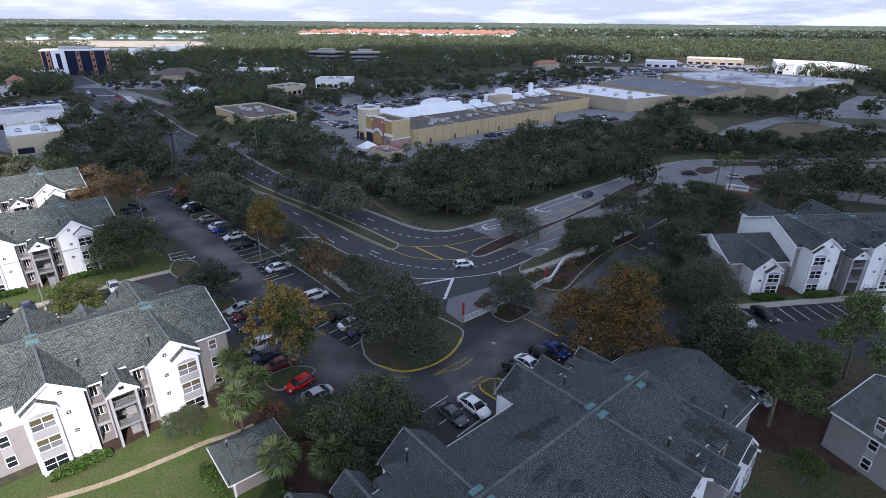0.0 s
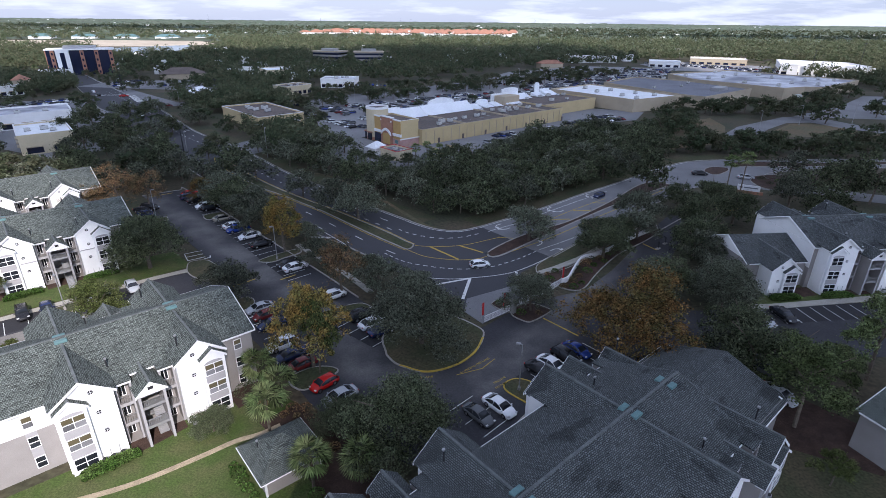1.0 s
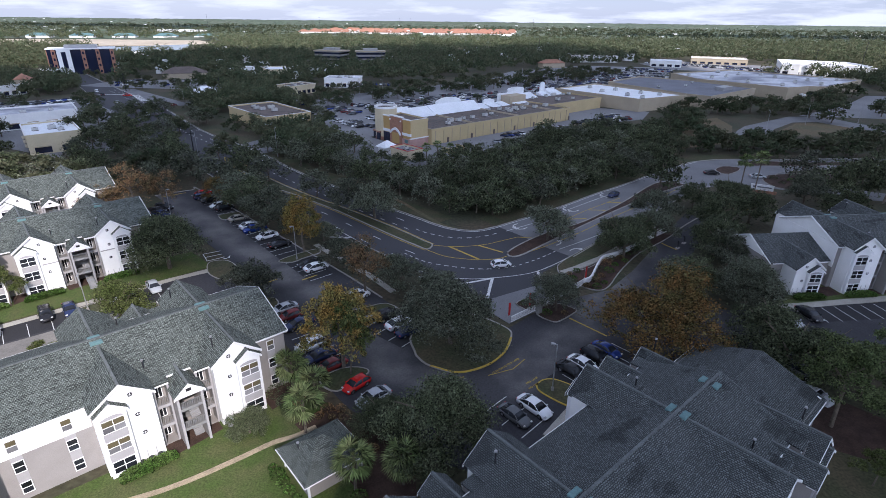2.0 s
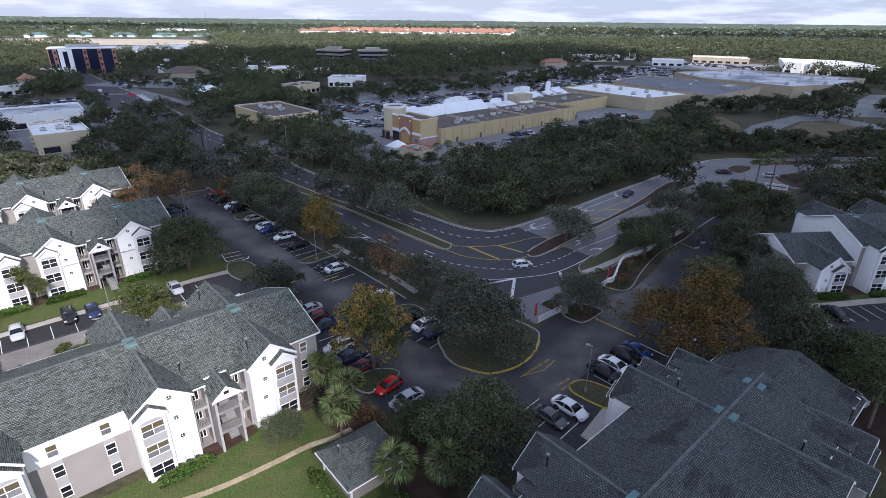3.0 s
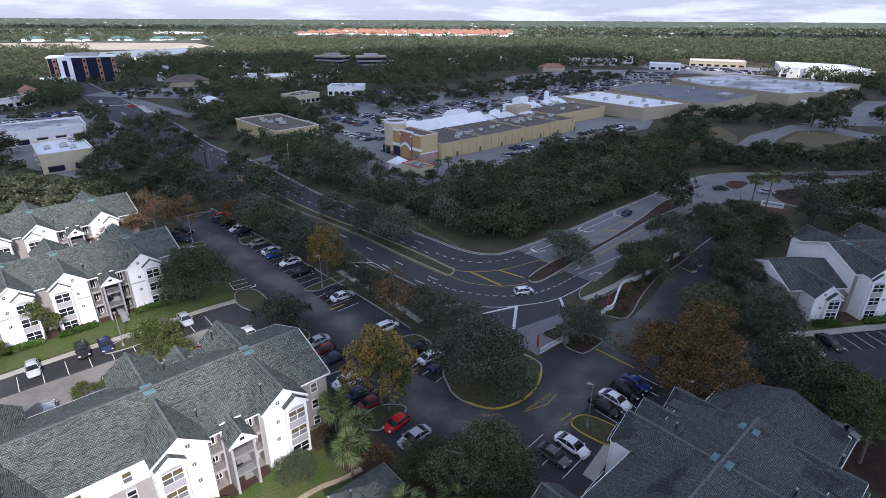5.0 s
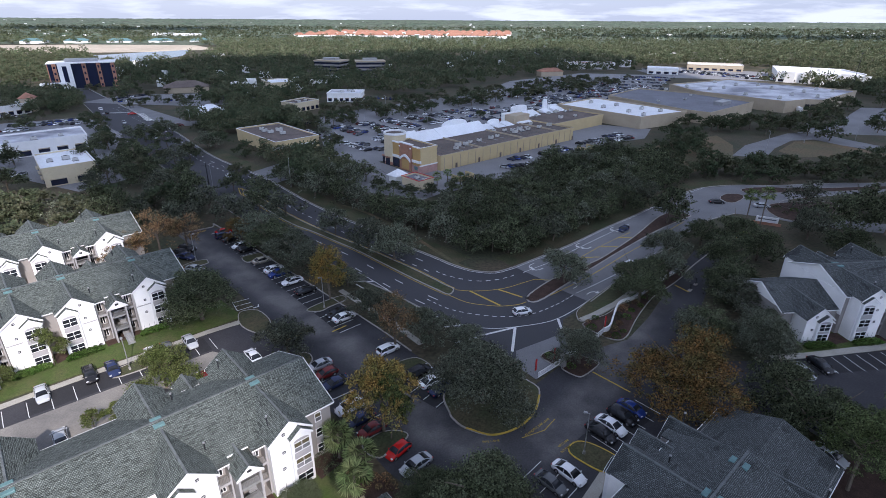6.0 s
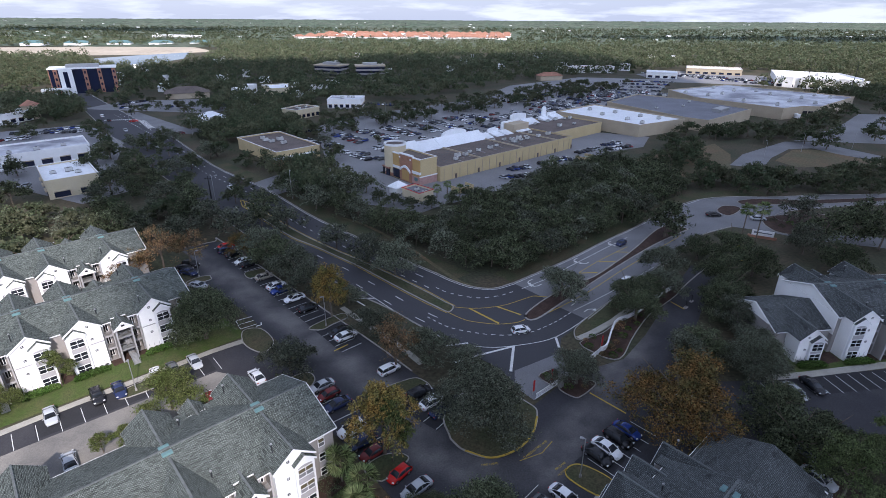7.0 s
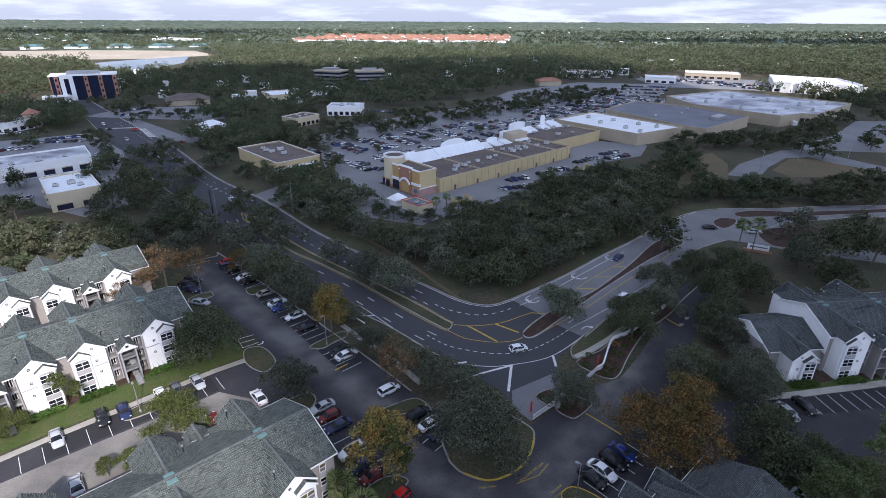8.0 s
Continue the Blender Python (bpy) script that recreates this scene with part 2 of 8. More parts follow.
M_RIDGE = mat("ridge_shingle", (0.13, 0.142, 0.14), 0.9, vary=0.25, scale=1.0, fine=6)
M_STUCCO = mat("white_stucco", (0.85, 0.845, 0.825), 0.85, vary=0.05, scale=0.5, fine=14)
M_TAUPE = mat("taupe_stucco", (0.29, 0.27, 0.255), 0.85, vary=0.08, scale=0.5, fine=14)
M_PANEL = mat("grey_panel", (0.36, 0.35, 0.35), 0.8, vary=0.06)
M_TRIM = mat("white_trim", (0.78, 0.78, 0.78), 0.6, vary=0.05)
M_BLIND = mat("tan_blind", (0.105, 0.088, 0.048), 0.5, vary=0.1)
M_SCREEN = mat("window_screen", (0.17, 0.17, 0.175), 0.6, vary=0.15, per_object=0.5)
M_GLASS = mat("window_glass", (0.02, 0.023, 0.028), 0.08, vary=0.1, spec=0.4, per_object=0.5)
M_DARK = mat("dark_metal", (0.04, 0.04, 0.045), 0.5, metal=0.4)
M_STEEL = mat("grey_steel", (0.38, 0.38, 0.38), 0.45, metal=0.5, vary=0.1)
M_UNIT = mat("unit_enamel", (0.5, 0.5, 0.48), 0.6, vary=0.15, scale=0.8, fine=6)
M_VENT = mat("teal_vent", (0.12, 0.22, 0.22), 0.5, vary=0.2)
M_BARK = mat("bark", (0.16, 0.13, 0.1), 0.95, vary=0.3, scale=2, fine=12, bump=0.03)
M_OAK = leaf_mat("oak_leaves", (0.072, 0.088, 0.046), (0.098, 0.11, 0.066))
M_OAK_GREY = leaf_mat("mossy_leaves", (0.098, 0.11, 0.074), (0.135, 0.145, 0.105))
M_LIME = leaf_mat("light_leaves", (0.085, 0.11, 0.034), (0.115, 0.13, 0.05))
M_AUTUMN = leaf_mat("rust_leaves", (0.225, 0.128, 0.046), (0.12, 0.115, 0.045))
M_BROWN = leaf_mat("brown_leaves", (0.25, 0.15, 0.08), (0.16, 0.13, 0.07))
M_GOLD = leaf_mat("gold_leaves", (0.29, 0.185, 0.055), (0.16, 0.16, 0.055))
M_PALM = leaf_mat("palm_leaves", (0.12, 0.17, 0.065), (0.17, 0.19, 0.085))
M_PINE = leaf_mat("pine_leaves", (0.1, 0.135, 0.052), (0.13, 0.155, 0.07))
M_HEDGE = leaf_mat("hedge_leaves", (0.06, 0.12, 0.025), (0.09, 0.14, 0.04))
M_FARWOOD = leaf_mat("far_woods", (0.07, 0.094, 0.05), (0.125, 0.128, 0.076), 0.3, 0.09)
M_CANOPY = mat("far_canopy", (0.062, 0.09, 0.058), 0.95, vary=0.5, scale=0.006, fine=0.06, second=(0.1, 0.115, 0.082))
M_CREAM = mat("cream_stucco", (0.6, 0.52, 0.36), 0.85, vary=0.08, scale=0.2, fine=4)
M_BUFF = mat("buff_stucco", (0.54, 0.43, 0.24), 0.85, vary=0.08, scale=0.2, fine=4)
M_TAN = mat("tan_stucco", (0.44, 0.37, 0.27), 0.85, vary=0.08, scale=0.2, fine=4)
M_OCHRE = mat("ochre_stucco", (0.46, 0.3, 0.12), 0.85, vary=0.08, scale=0.2, fine=4)
M_PINKBRICK = mat("pink_brick", (0.45, 0.28, 0.25), 0.85, vary=0.15, scale=0.6, fine=6)
M_BRICKRED = mat("red_brick", (0.36, 0.185, 0.125), 0.85, vary=0.2, scale=0.5, fine=6)
M_BROWNROOF = mat("gravel_roof", (0.155, 0.125, 0.11), 0.9, vary=0.25, scale=0.1, fine=2)
M_WHITEROOF = mat("white_membrane", (0.82, 0.84, 0.86), 0.6, vary=0.08, scale=0.12, fine=1.5)
M_GREYROOF = mat("grey_membrane", (0.17, 0.175, 0.2), 0.7, vary=0.2, scale=0.08, fine=1.5)
M_PATCHROOF = mat("streaked_membrane", (0.62, 0.63, 0.66), 0.7, vary=0.12, scale=0.06, fine=0.8, second=(0.22, 0.22, 0.25))
M_REDROOF = mat("clay_tile", (0.36, 0.18, 0.12), 0.8, vary=0.2, scale=0.02, fine=0.3)
M_SAND = mat("bare_sand", (0.5, 0.43, 0.33), 0.95, vary=0.15, scale=0.01, fine=0.1)
M_WATER = mat("water", (0.06, 0.08, 0.09), 0.05, vary=0.1, scale=0.01, spec=0.5)
M_DARKGLASS = mat("curtain_glass", (0.015, 0.02, 0.045), 0.08, vary=0.1, spec=0.6)
M_RUBBER = mat("rubber", (0.02, 0.02, 0.02), 0.8)
M_RIM = mat("alloy", (0.45, 0.45, 0.46), 0.35, metal=0.8)
M_LAMPRED = mat("red_lens", (0.4, 0.02, 0.02), 0.3)
M_LAMPCLEAR = mat("clear_lens", (0.6, 0.6, 0.6), 0.2)
M_REDFLAG = mat("red_cloth", (0.5, 0.03, 0.03), 0.7)
M_CONCGREY = mat("column_concrete", (0.3, 0.29, 0.27), 0.9, vary=0.15)
M_CLOUD = mat("cloud_white", (0.9, 0.9, 0.9), 1.0, vary=0.03, scale=0.005)


def paint(name, color):
    m = mat(name, color, 0.22, vary=0.04, spec=0.3)
    m.node_tree.nodes["Principled BSDF"].inputs["Coat Weight"].default_value = 0.25
    return m


PAINTS = {
    "white": paint("white_paint", (0.84, 0.85, 0.86)), "black": paint("black_paint", (0.014, 0.014, 0.016)),
    "silver": paint("silver_paint", (0.42, 0.44, 0.46)), "grey": paint("grey_paint", (0.12, 0.125, 0.13)),
    "blue": paint("blue_paint", (0.02, 0.045, 0.2)), "navy": paint("navy_paint", (0.02, 0.03, 0.08)),
    "red": paint("red_paint", (0.5, 0.015, 0.012)), "maroon": paint("maroon_paint", (0.16, 0.02, 0.02)),
    "tan": paint("tan_paint", (0.4, 0.37, 0.31)),
}


# ---- building blocks ----
def finish(name, bm, material, parent=None, label=""):
    me = bpy.data.meshes.new(name)
    bmesh.ops.recalc_face_normals(bm, faces=bm.faces)
    bm.to_mesh(me)
    bm.free()
    for m in (material if isinstance(material, (list, tuple)) else [material]):
        me.materials.append(m)
    ob = new(name, me)
    ob.parent = parent
    if label:
        ob["label"] = label
    return ob


def part(name, bm, material, parent, label=""):
    """Links a bmesh as one mesh object under a thing or a part."""
    return finish(name, bm, material, parent, label)


def share(name, source, parent, m):
    """Another object on the mesh of source."""
    ob = new(name, source.data)
    ob.parent = parent
    ob.matrix_basis = m
    return ob


def empty(name, m, label, category, group="", kind=""):
    ob = new(name)
    ob.empty_display_size = 0.3
    ob.matrix_world = m
    return tagged(ob, label, category, group, kind)


def box(bm, x0, x1, y0, y1, z0, z1, m=None, index=0):
    v = [bm.verts.new((x, y, z)) for x in (x0, x1) for y in (y0, y1) for z in (z0, z1)]
    for f in ((0, 1, 3, 2), (4, 6, 7, 5), (0, 4, 5, 1), (2, 3, 7, 6), (0, 2, 6, 4), (1, 5, 7, 3)):
        bm.faces.new([v[i] for i in f]).material_index = index
    if m is not None:
        bmesh.ops.transform(bm, matrix=m, verts=v)
    return v


def boxes(*specs):
    bm = bmesh.new()
    for s in specs:
        box(bm, *s)
    return bm


def soft_box(x0, x1, y0, y1, z0, z1, r=0.05, segs=2):
    bm = boxes((x0, x1, y0, y1, z0, z1))
    bmesh.ops.bevel(bm, geom=bm.edges[:], offset=r, segments=segs, affect="EDGES")
    return bm


def tube(bm, a, b, r0, r1=None, n=8):
    a, b = Vector(a), Vector(b)
    r1 = r0 if r1 is None else r1
    q = (b - a).to_track_quat("Z", "Y").to_matrix()
    rings = []
    for p, r in ((a, r0), (b, r1)):
        rings.append([bm.verts.new(p + q @ Vector((math.cos(2 * math.pi * i / n) * r, math.sin(2 * math.pi * i / n) * r, 0))) for i in range(n)])
    for i in range(n):
        bm.faces.new((rings[0][i], rings[0][(i + 1) % n], rings[1][(i + 1) % n], rings[1][i]))
    bm.faces.new(rings[0][::-1])
    bm.faces.new(rings[1])
    return bm


def slab(poly, z0, z1):
    """A solid over a plan outline."""
    bm = bmesh.new()
    lo = [bm.verts.new((x, y, z0)) for x, y in poly]
    hi = [bm.verts.new((x, y, z1)) for x, y in poly]
    bm.faces.new(lo[::-1])
    bm.faces.new(hi)
    n = len(poly)
    for i in range(n):
        bm.faces.new((lo[i], lo[(i + 1) % n], hi[(i + 1) % n], hi[i]))
    bmesh.ops.triangulate(bm, faces=[f for f in bm.faces if len(f.verts) > 4])
    return bm


def offset_line(line, d):
    """A line moved d to its right."""
    out = []
    for i, p in enumerate(line):
        a = Vector(line[max(i - 1, 0)])
        b = Vector(line[min(i + 1, len(line) - 1)])
        t = (b - a).normalized()
        out.append((p[0] + t.y * d, p[1] - t.x * d))
    return out


def smooth_line(line, steps=6):
    """A Catmull-Rom curve through plan points."""
    pts = [Vector(p) for p in line]
    pts = [2 * pts[0] - pts[1]] + pts + [2 * pts[-1] - pts[-2]]
    out = []
    for i in range(1, len(pts) - 2):
        p0, p1, p2, p3 = pts[i - 1:i + 3]
        for k in range(steps):
            t = k / steps
            q = 0.5 * ((2 * p1) + (p2 - p0) * t + (2 * p0 - 5 * p1 + 4 * p2 - p3) * t * t + (3 * p1 - p0 - 3 * p2 + p3) * t ** 3)
            out.append((q.x, q.y))
    return out + [tuple(pts[-2])]


def smooth_loop(line, steps=5):
    n = len(line)
    ext = [line[-1]] + list(line) + [line[0], line[1]]
    pts = smooth_line(ext, steps)
    return pts[steps:steps + n * steps]


def ribbon(line, w, z0, z1, bm=None):
    """A strip of width w along a plan line."""
    bm = bm or bmesh.new()
    a, b = offset_line(line, -w / 2), offset_line(line, w / 2)
    rows = [[bm.verts.new((p[0], p[1], z)) for p, z in ((x, z0), (x, z1), (y, z1), (y, z0))] for x, y in zip(a, b)]
    for r, s in zip(rows, rows[1:]):
        for i in range(4):
            bm.faces.new((r[i], r[(i + 1) % 4], s[(i + 1) % 4], s[i]))
    bm.faces.new(rows[0])
    bm.faces.new(rows[-1][::-1])
    return bm


def dashes(line, on, off, w, z0, z1):
    """Paint dashes along a plan line."""
    bm = bmesh.new()
    pts = [Vector(p) for p in line]
    lens = [0]
    for p, q in zip(pts, pts[1:]):
        lens.append(lens[-1] + (q - p).length)

    def at(s):
        for i in range(len(lens) - 1):
            if s <= lens[i + 1] or i == len(lens) - 2:
                t = (s - lens[i]) / max(lens[i + 1] - lens[i], 1e-6)
                return tuple(pts[i].lerp(pts[i + 1], t))
    s = 0.0
    while s + on < lens[-1]:
        ribbon([at(s), at(s + on / 2), at(s + on)], w, z0, z1, bm)
        s += on + off
    return bm


def flat(name, poly, z, material, label, category, under=0.25):
    return tagged(finish(name, slab(poly, z - under, z), material), label, category, kind="structure")


def kerbed(name, poly, fill, label, category, kerb=M_KERB, high=0.15, base=0.0, width=0.2):
    """A planted bed or island: a raised fill within a kerb."""
    root = empty(name, Matrix.Identity(4), label, category, kind="structure")
    loop = list(poly) + [poly[0], poly[1]]
    area = sum(a[0] * b[1] - b[0] * a[1] for a, b in zip(loop, loop[1:-1]))
    bm = ribbon(loop, width, base - 0.1, base + high)
    part("kerb", bm, kerb, root)
    part("fill", slab(poly, base - 0.1, base + high - 0.03), fill, root)
    return root


def roof_plane(corners, thick=0.16):
    """A roof slope with run and rise in metres as its UV. Corners: two along the eave, then back along the ridge."""
    bm = bmesh.new()
    uv = bm.loops.layers.uv.new("UVMap")
    c = [Vector(p) for p in corners]
    e = (c[1] - c[0]).normalized()
    n = (c[1] - c[0]).cross(c[-1] - c[0]).normalized()
    if n.z < 0:
        n = -n
    up = n.cross(e)
    top = [bm.verts.new(p) for p in c]
    low = [bm.verts.new(p - n * thick) for p in c]
    k = len(c)
    faces = [bm.faces.new(top), bm.faces.new(low[::-1])]
    for i in range(k):
        faces.append(bm.faces.new((low[i], low[(i + 1) % k], top[(i + 1) % k], top[i])))
    for f in faces:
        for loop in f.loops:
            d = loop.vert.co - c[0]
            loop[uv].uv = (d.dot(e), d.dot(up))
    return bm


# ---- ground, roads and car parks ----
def ground_sheet():
    bm = bmesh.new()
    rings = [0, 150, 400, 900, 1800, 3200, 4985]
    n = 64
    prev = [bm.verts.new((0, 150, 0))]
    for r in rings[1:]:
        ring = [bm.verts.new((math.cos(2 * math.pi * i / n) * r, 150 + math.sin(2 * math.pi * i / n) * r, 0)) for i in range(n)]
        for i in range(n):
            if len(prev) == 1:
                bm.faces.new((prev[0], ring[i], ring[(i + 1) % n]))
            else:
                bm.faces.new((prev[i], ring[i], ring[(i + 1) % n], prev[(i + 1) % n]))
        prev = ring
    return bm


tagged(finish("ground", ground_sheet(), M_GROUND), "flat ground of dull dry grass and leaf litter", "ground", kind="structure")

NE_EDGE = [(-330, 500), (-237.5, 392), (-174, 320), (-121.5, 251.3), (-93.5, 222.5), (-79.6, 207.1), (-60.7, 183.4), (-48.1, 169.7),
           (-39.2, 160.7), (-27, 147.5), (-15, 136), (-10.3, 131.3), (-5.3, 127.8), (0.4, 126.8), (6.1, 129.9)]
MED_L = [(-87.8, 194.3), (-82.2, 186), (-71.1, 172.5), (-61.7, 161.9), (-52.7, 154.5), (-44.3, 146.8), (-37.3, 140.4), (-29.2, 131.8), (-21, 123.2), (-15, 117.3), (-11.9, 114.6)]
MED_R = [(-86, 195.6), (-71.7, 178.2), (-60.8, 166.1), (-53.6, 158.8), (-45, 150.7), (-37.8, 144.5), (-27.9, 135.2), (-18.8, 126.2), (-12.8, 119.5), (-10.7, 117.3)]
SW_EDGE = [(-350, 500), (-274.9, 405), (-202.8, 312), (-165, 266), (-131.8, 226.5), (-103.4, 194.5), (-80.5, 167.5), (-69, 154.4),
           (-55.5, 142.2), (-44.8, 132.8), (-36, 124), (-27, 116.5), (-18, 107.5)]
boulevard = NE_EDGE + [(12, 122.9), (16, 116.8), (21.6, 110.8), (17.5, 107), (13.4, 103), (12.2, 98), (12, 89.4), (9.7, 86.8), (3.7, 81.9), (1, 86),
                       (-1.5, 91.5), (-6.3, 96), (-12.5, 101.5)] + SW_EDGE[::-1]
flat("road", boulevard, 0.04, M_ROAD, "curving dark asphalt boulevard with white lane dashes", "road")

N_EDGE = [(6.1, 129.9), (24.4, 144.8), (38.4, 157.9), (52.9, 170.5), (73.4, 189.6), (89.4, 201), (104.8, 204.8), (121, 204.6), (150, 208), (175, 209), (330, 222)]
S_EDGE = [(21.6, 110.8), (30.9, 120.8), (47.8, 138.1), (62.6, 153.5), (75, 165), (88, 172), (97, 168), (108, 160), (126, 154), (160, 140), (164, 148),
          (130, 163), (114, 172), (108, 180), (118, 188), (149, 194.5), (175, 195.5), (330, 205)]
flat("road", [(16, 116.8), (12, 122.9)] + N_EDGE + S_EDGE[::-1], 0.05, M_OLDROAD, "pale bleached asphalt side road with turn arrows", "road")

LOT = [(-94.5, 152.6), (-86, 158.5), (-82.5, 157.5), (-33, 105.5), (-14, 84), (3.5, 80.5), (9.7, 86.5), (12, 89.5), (16, 91), (25.2, 95), (33, 104), (41, 115),
       (50, 128), (60, 141), (66, 136), (55, 121), (46, 107), (39, 97), (36, 87), (48, 87.5), (80, 91), (120, 97), (120, 82), (70, 73), (40, 71),
       (28, 69), (20, 62), (8, 53), (-2, 47), (-12, 51), (-22, 60), (-30, 70), (-42, 83), (-58, 75), (-90, 50), (-118, 28), (-126, 40), (-100, 65),
       (-85, 79), (-64, 98), (-58, 101), (-52, 98), (-50.5, 102), (-56, 108), (-71, 124), (-82, 134), (-88, 146)]
flat("car_park", LOT, 0.06, M_LOT, "worn grey asphalt car park between the apartment blocks", "car park")
flat("lane", [(-120, 40), (-84, 71), (-60, 91), (-50, 88), (-44, 84), (-58, 75.5), (-90, 50.5), (-118, 28.5)], 0.068, M_LANE, "sun-bleached asphalt lane behind the apartment block", "lane")
# darker sealed strips under the parked rows
for a, b, w in (((-82, 155.5), (-33.5, 99.6), 5.6), ((-85.5, 74.3), (-62, 93.8), 5.6), ((-23, 84.2), (-13, 76), 5.6), ((9.5, 64.5), (21, 74.5), 5.4), ((50, 84.6), (110, 92.5), 5.4)):
    tagged(finish("parking_bay", ribbon([a, b], w, 0.0, 0.075), M_STALL), "darker asphalt strip of marked parking bays", "parking bay", kind="structure")

# kerbs along the road edges
for line in (NE_EDGE, N_EDGE, SW_EDGE, S_EDGE[:6], S_EDGE[12:], [(-94.5, 152.6), (-86, 158.5), (-82.5, 157.5), (-33, 105.5), (-20, 91)], [(51.4, 127), (58.6, 134.4), (66, 141.5)]):
    tagged(finish("kerb", ribbon(smooth_line(line, 4), 0.3, -0.1, 0.2), M_KERB), "pale concrete kerb along the asphalt", "kerb", kind="structure")

# planted medians and islands
kerbed("median", smooth_loop(MED_L + MED_R[::-1], 3), M_GRASS, "long grassy median with a pale kerb", "median", width=0.3, base=0.04)
kerbed("median", smooth_loop([(6.9, 113.1), (9.2, 111.2), (19, 121), (36.2, 138.4), (54.3, 155.6), (68.2, 166.8), (71.4, 169.6), (68, 172.5), (61, 169.5), (47.4, 153), (37.5, 142), (29, 133.4), (20, 127), (12.8, 120.5)], 4),
       M_MULCH, "mulched median with trees beside the side road", "median", M_KERB, width=0.4, base=0.05)
kerbed("median", smooth_loop([(104.6, 199.4), (115.1, 202.1), (132.7, 200.7), (169.5, 204.1), (203, 206.9), (199.8, 203.4), (166.3, 200.1), (129.4, 195.5), (111.1, 194.9), (104.4, 194.9)], 3),
       M_MULCH, "long mulched median of the side road", "median", base=0.05)
kerbed("traffic_island", smooth_loop([(91.3, 189.4), (96, 193.6), (100.9, 192.4), (99.2, 188.2), (92.8, 182.9), (90.4, 185.2)], 3),
       M_MULCH, "small mulched island at the side road junction", "traffic island", base=0.05)
kerbed("traffic_island", smooth_loop([(-12.7, 72.9), (-12.1, 71.3), (-10.1, 69.1), (-5.8, 67.5), (-1.2, 69.4), (1.9, 73), (3.5, 77.3), (3.0, 80.4), (-3, 85), (-9, 84.5), (-13.5, 78)], 4),
       M_GRASS, "rounded grass island with a yellow fire-lane kerb", "traffic island", width=0.3, base=0.06)
tagged(finish("kerb_paint", ribbon(smooth_line([(-10.1, 69.1), (-5.8, 67.5), (-1.2, 69.4), (1.9, 73), (3.5, 77.3)], 5), 0.34, 0.1, 0.225), M_YELLOW), "yellow paint on the island kerb", "road marking", kind="structure")
kerbed("traffic_island", smooth_loop([(9.2, 85.2), (11.4, 82.7), (13, 82.9), (16.4, 86), (16.5, 87.3), (13.4, 89.3), (10.5, 87.9)], 4),
       M_MULCH, "small mulched island beside the gate", "traffic island", base=0.06)
kerbed("traffic_island", smooth_loop([(5.8, 89), (8.4, 86), (9.7, 87.5), (9.6, 90.4), (8.5, 91.1)], 3),
       M_MULCH, "small triangular planted island at the gate pillar", "traffic island", base=0.06)
kerbed("verge", smooth_loop([(22.1, 112.1), (17.7, 107), (16.8, 104.3), (17.2, 102.3), (20.4, 103.6), (28.4, 110.1), (33.7, 115.7), (42.9, 124.9), (55.1, 139.7), (54.9, 143.4), (39.9, 129.6), (29, 119.2)], 3),
       M_GRASS, "grass corner with a rounded kerb beside the bend", "verge", base=0.06)
kerbed("planting_bed", smooth_loop([(17.2, 101), (19.9, 96.8), (21.7, 95.2), (23.7, 94.8), (25.9, 96.8), (29.1, 102), (33, 107.6), (38, 113.8), (45.7, 120.6), (51.4, 127), (52.2, 132.8), (39.8, 120.6), (28.1, 109.4), (23.4, 104.9)], 3),
       M_MULCH, "mulched bed of shrubs on both sides of the wall", "planting bed", base=0.06, high=0.13)
tagged(finish("pavement", ribbon([(17.3, 102.7), (20.8, 104.9), (27.4, 110.1), (33.9, 116.5)], 1.4, 0, 0.24), M_WALK), "concrete pavement round the corner", "pavement", kind="structure")
kerbed("traffic_island", smooth_loop([(-59.5, 106.2), (-55.7, 107), (-51.3, 101.8), (-52.2, 97.8), (-55, 98.6), (-58, 101.5)], 4),
       M_GRASS, "kerbed grass island at the car park corner", "traffic island", base=0.06)
kerbed("traffic_island", smooth_loop([(-44.6, 107), (-41.5, 106.6), (-39.5, 108.8), (-36.5, 112), (-38, 113.8), (-42.5, 110)], 4),
       M_GRASS, "kerbed grass island between parked cars", "traffic island", base=0.06)
kerbed("traffic_island", smooth_loop([(-68.9, 136), (-67.4, 133.3), (-65.7, 133), (-63.2, 136.3), (-64.6, 138.8), (-66.9, 137.7)], 4),
       M_GRASS, "kerbed grass island in the parking row", "traffic island", base=0.06)
kerbed("traffic_island", smooth_loop([(-81.5, 128.6), (-77.2, 131.7), (-77.5, 133.4), (-78.7, 134.4), (-81.4, 132.7), (-82.8, 130.2)], 4),
       M_GRASS, "kerbed grass island with a lamp post by the end wall", "traffic island", base=0.06)
kerbed("traffic_island", smooth_loop([(-45.5, 88), (-41.5, 90.5), (-39.4, 88.6), (-40, 85.6), (-43.5, 83.2), (-47.5, 86)], 4),
       M_GRASS, "kerbed grass island at the block corner", "traffic island", base=0.06)
kerbed("traffic_island", smooth_loop([(-24.2, 68.0), (-21.5, 68.6), (-19.6, 67.8), (-20.3, 66.2), (-23.6, 62.8), (-26.6, 65.2)], 4),
       M_GRASS, "kerbed grass island with mulch beside a red car", "traffic island", base=0.06)
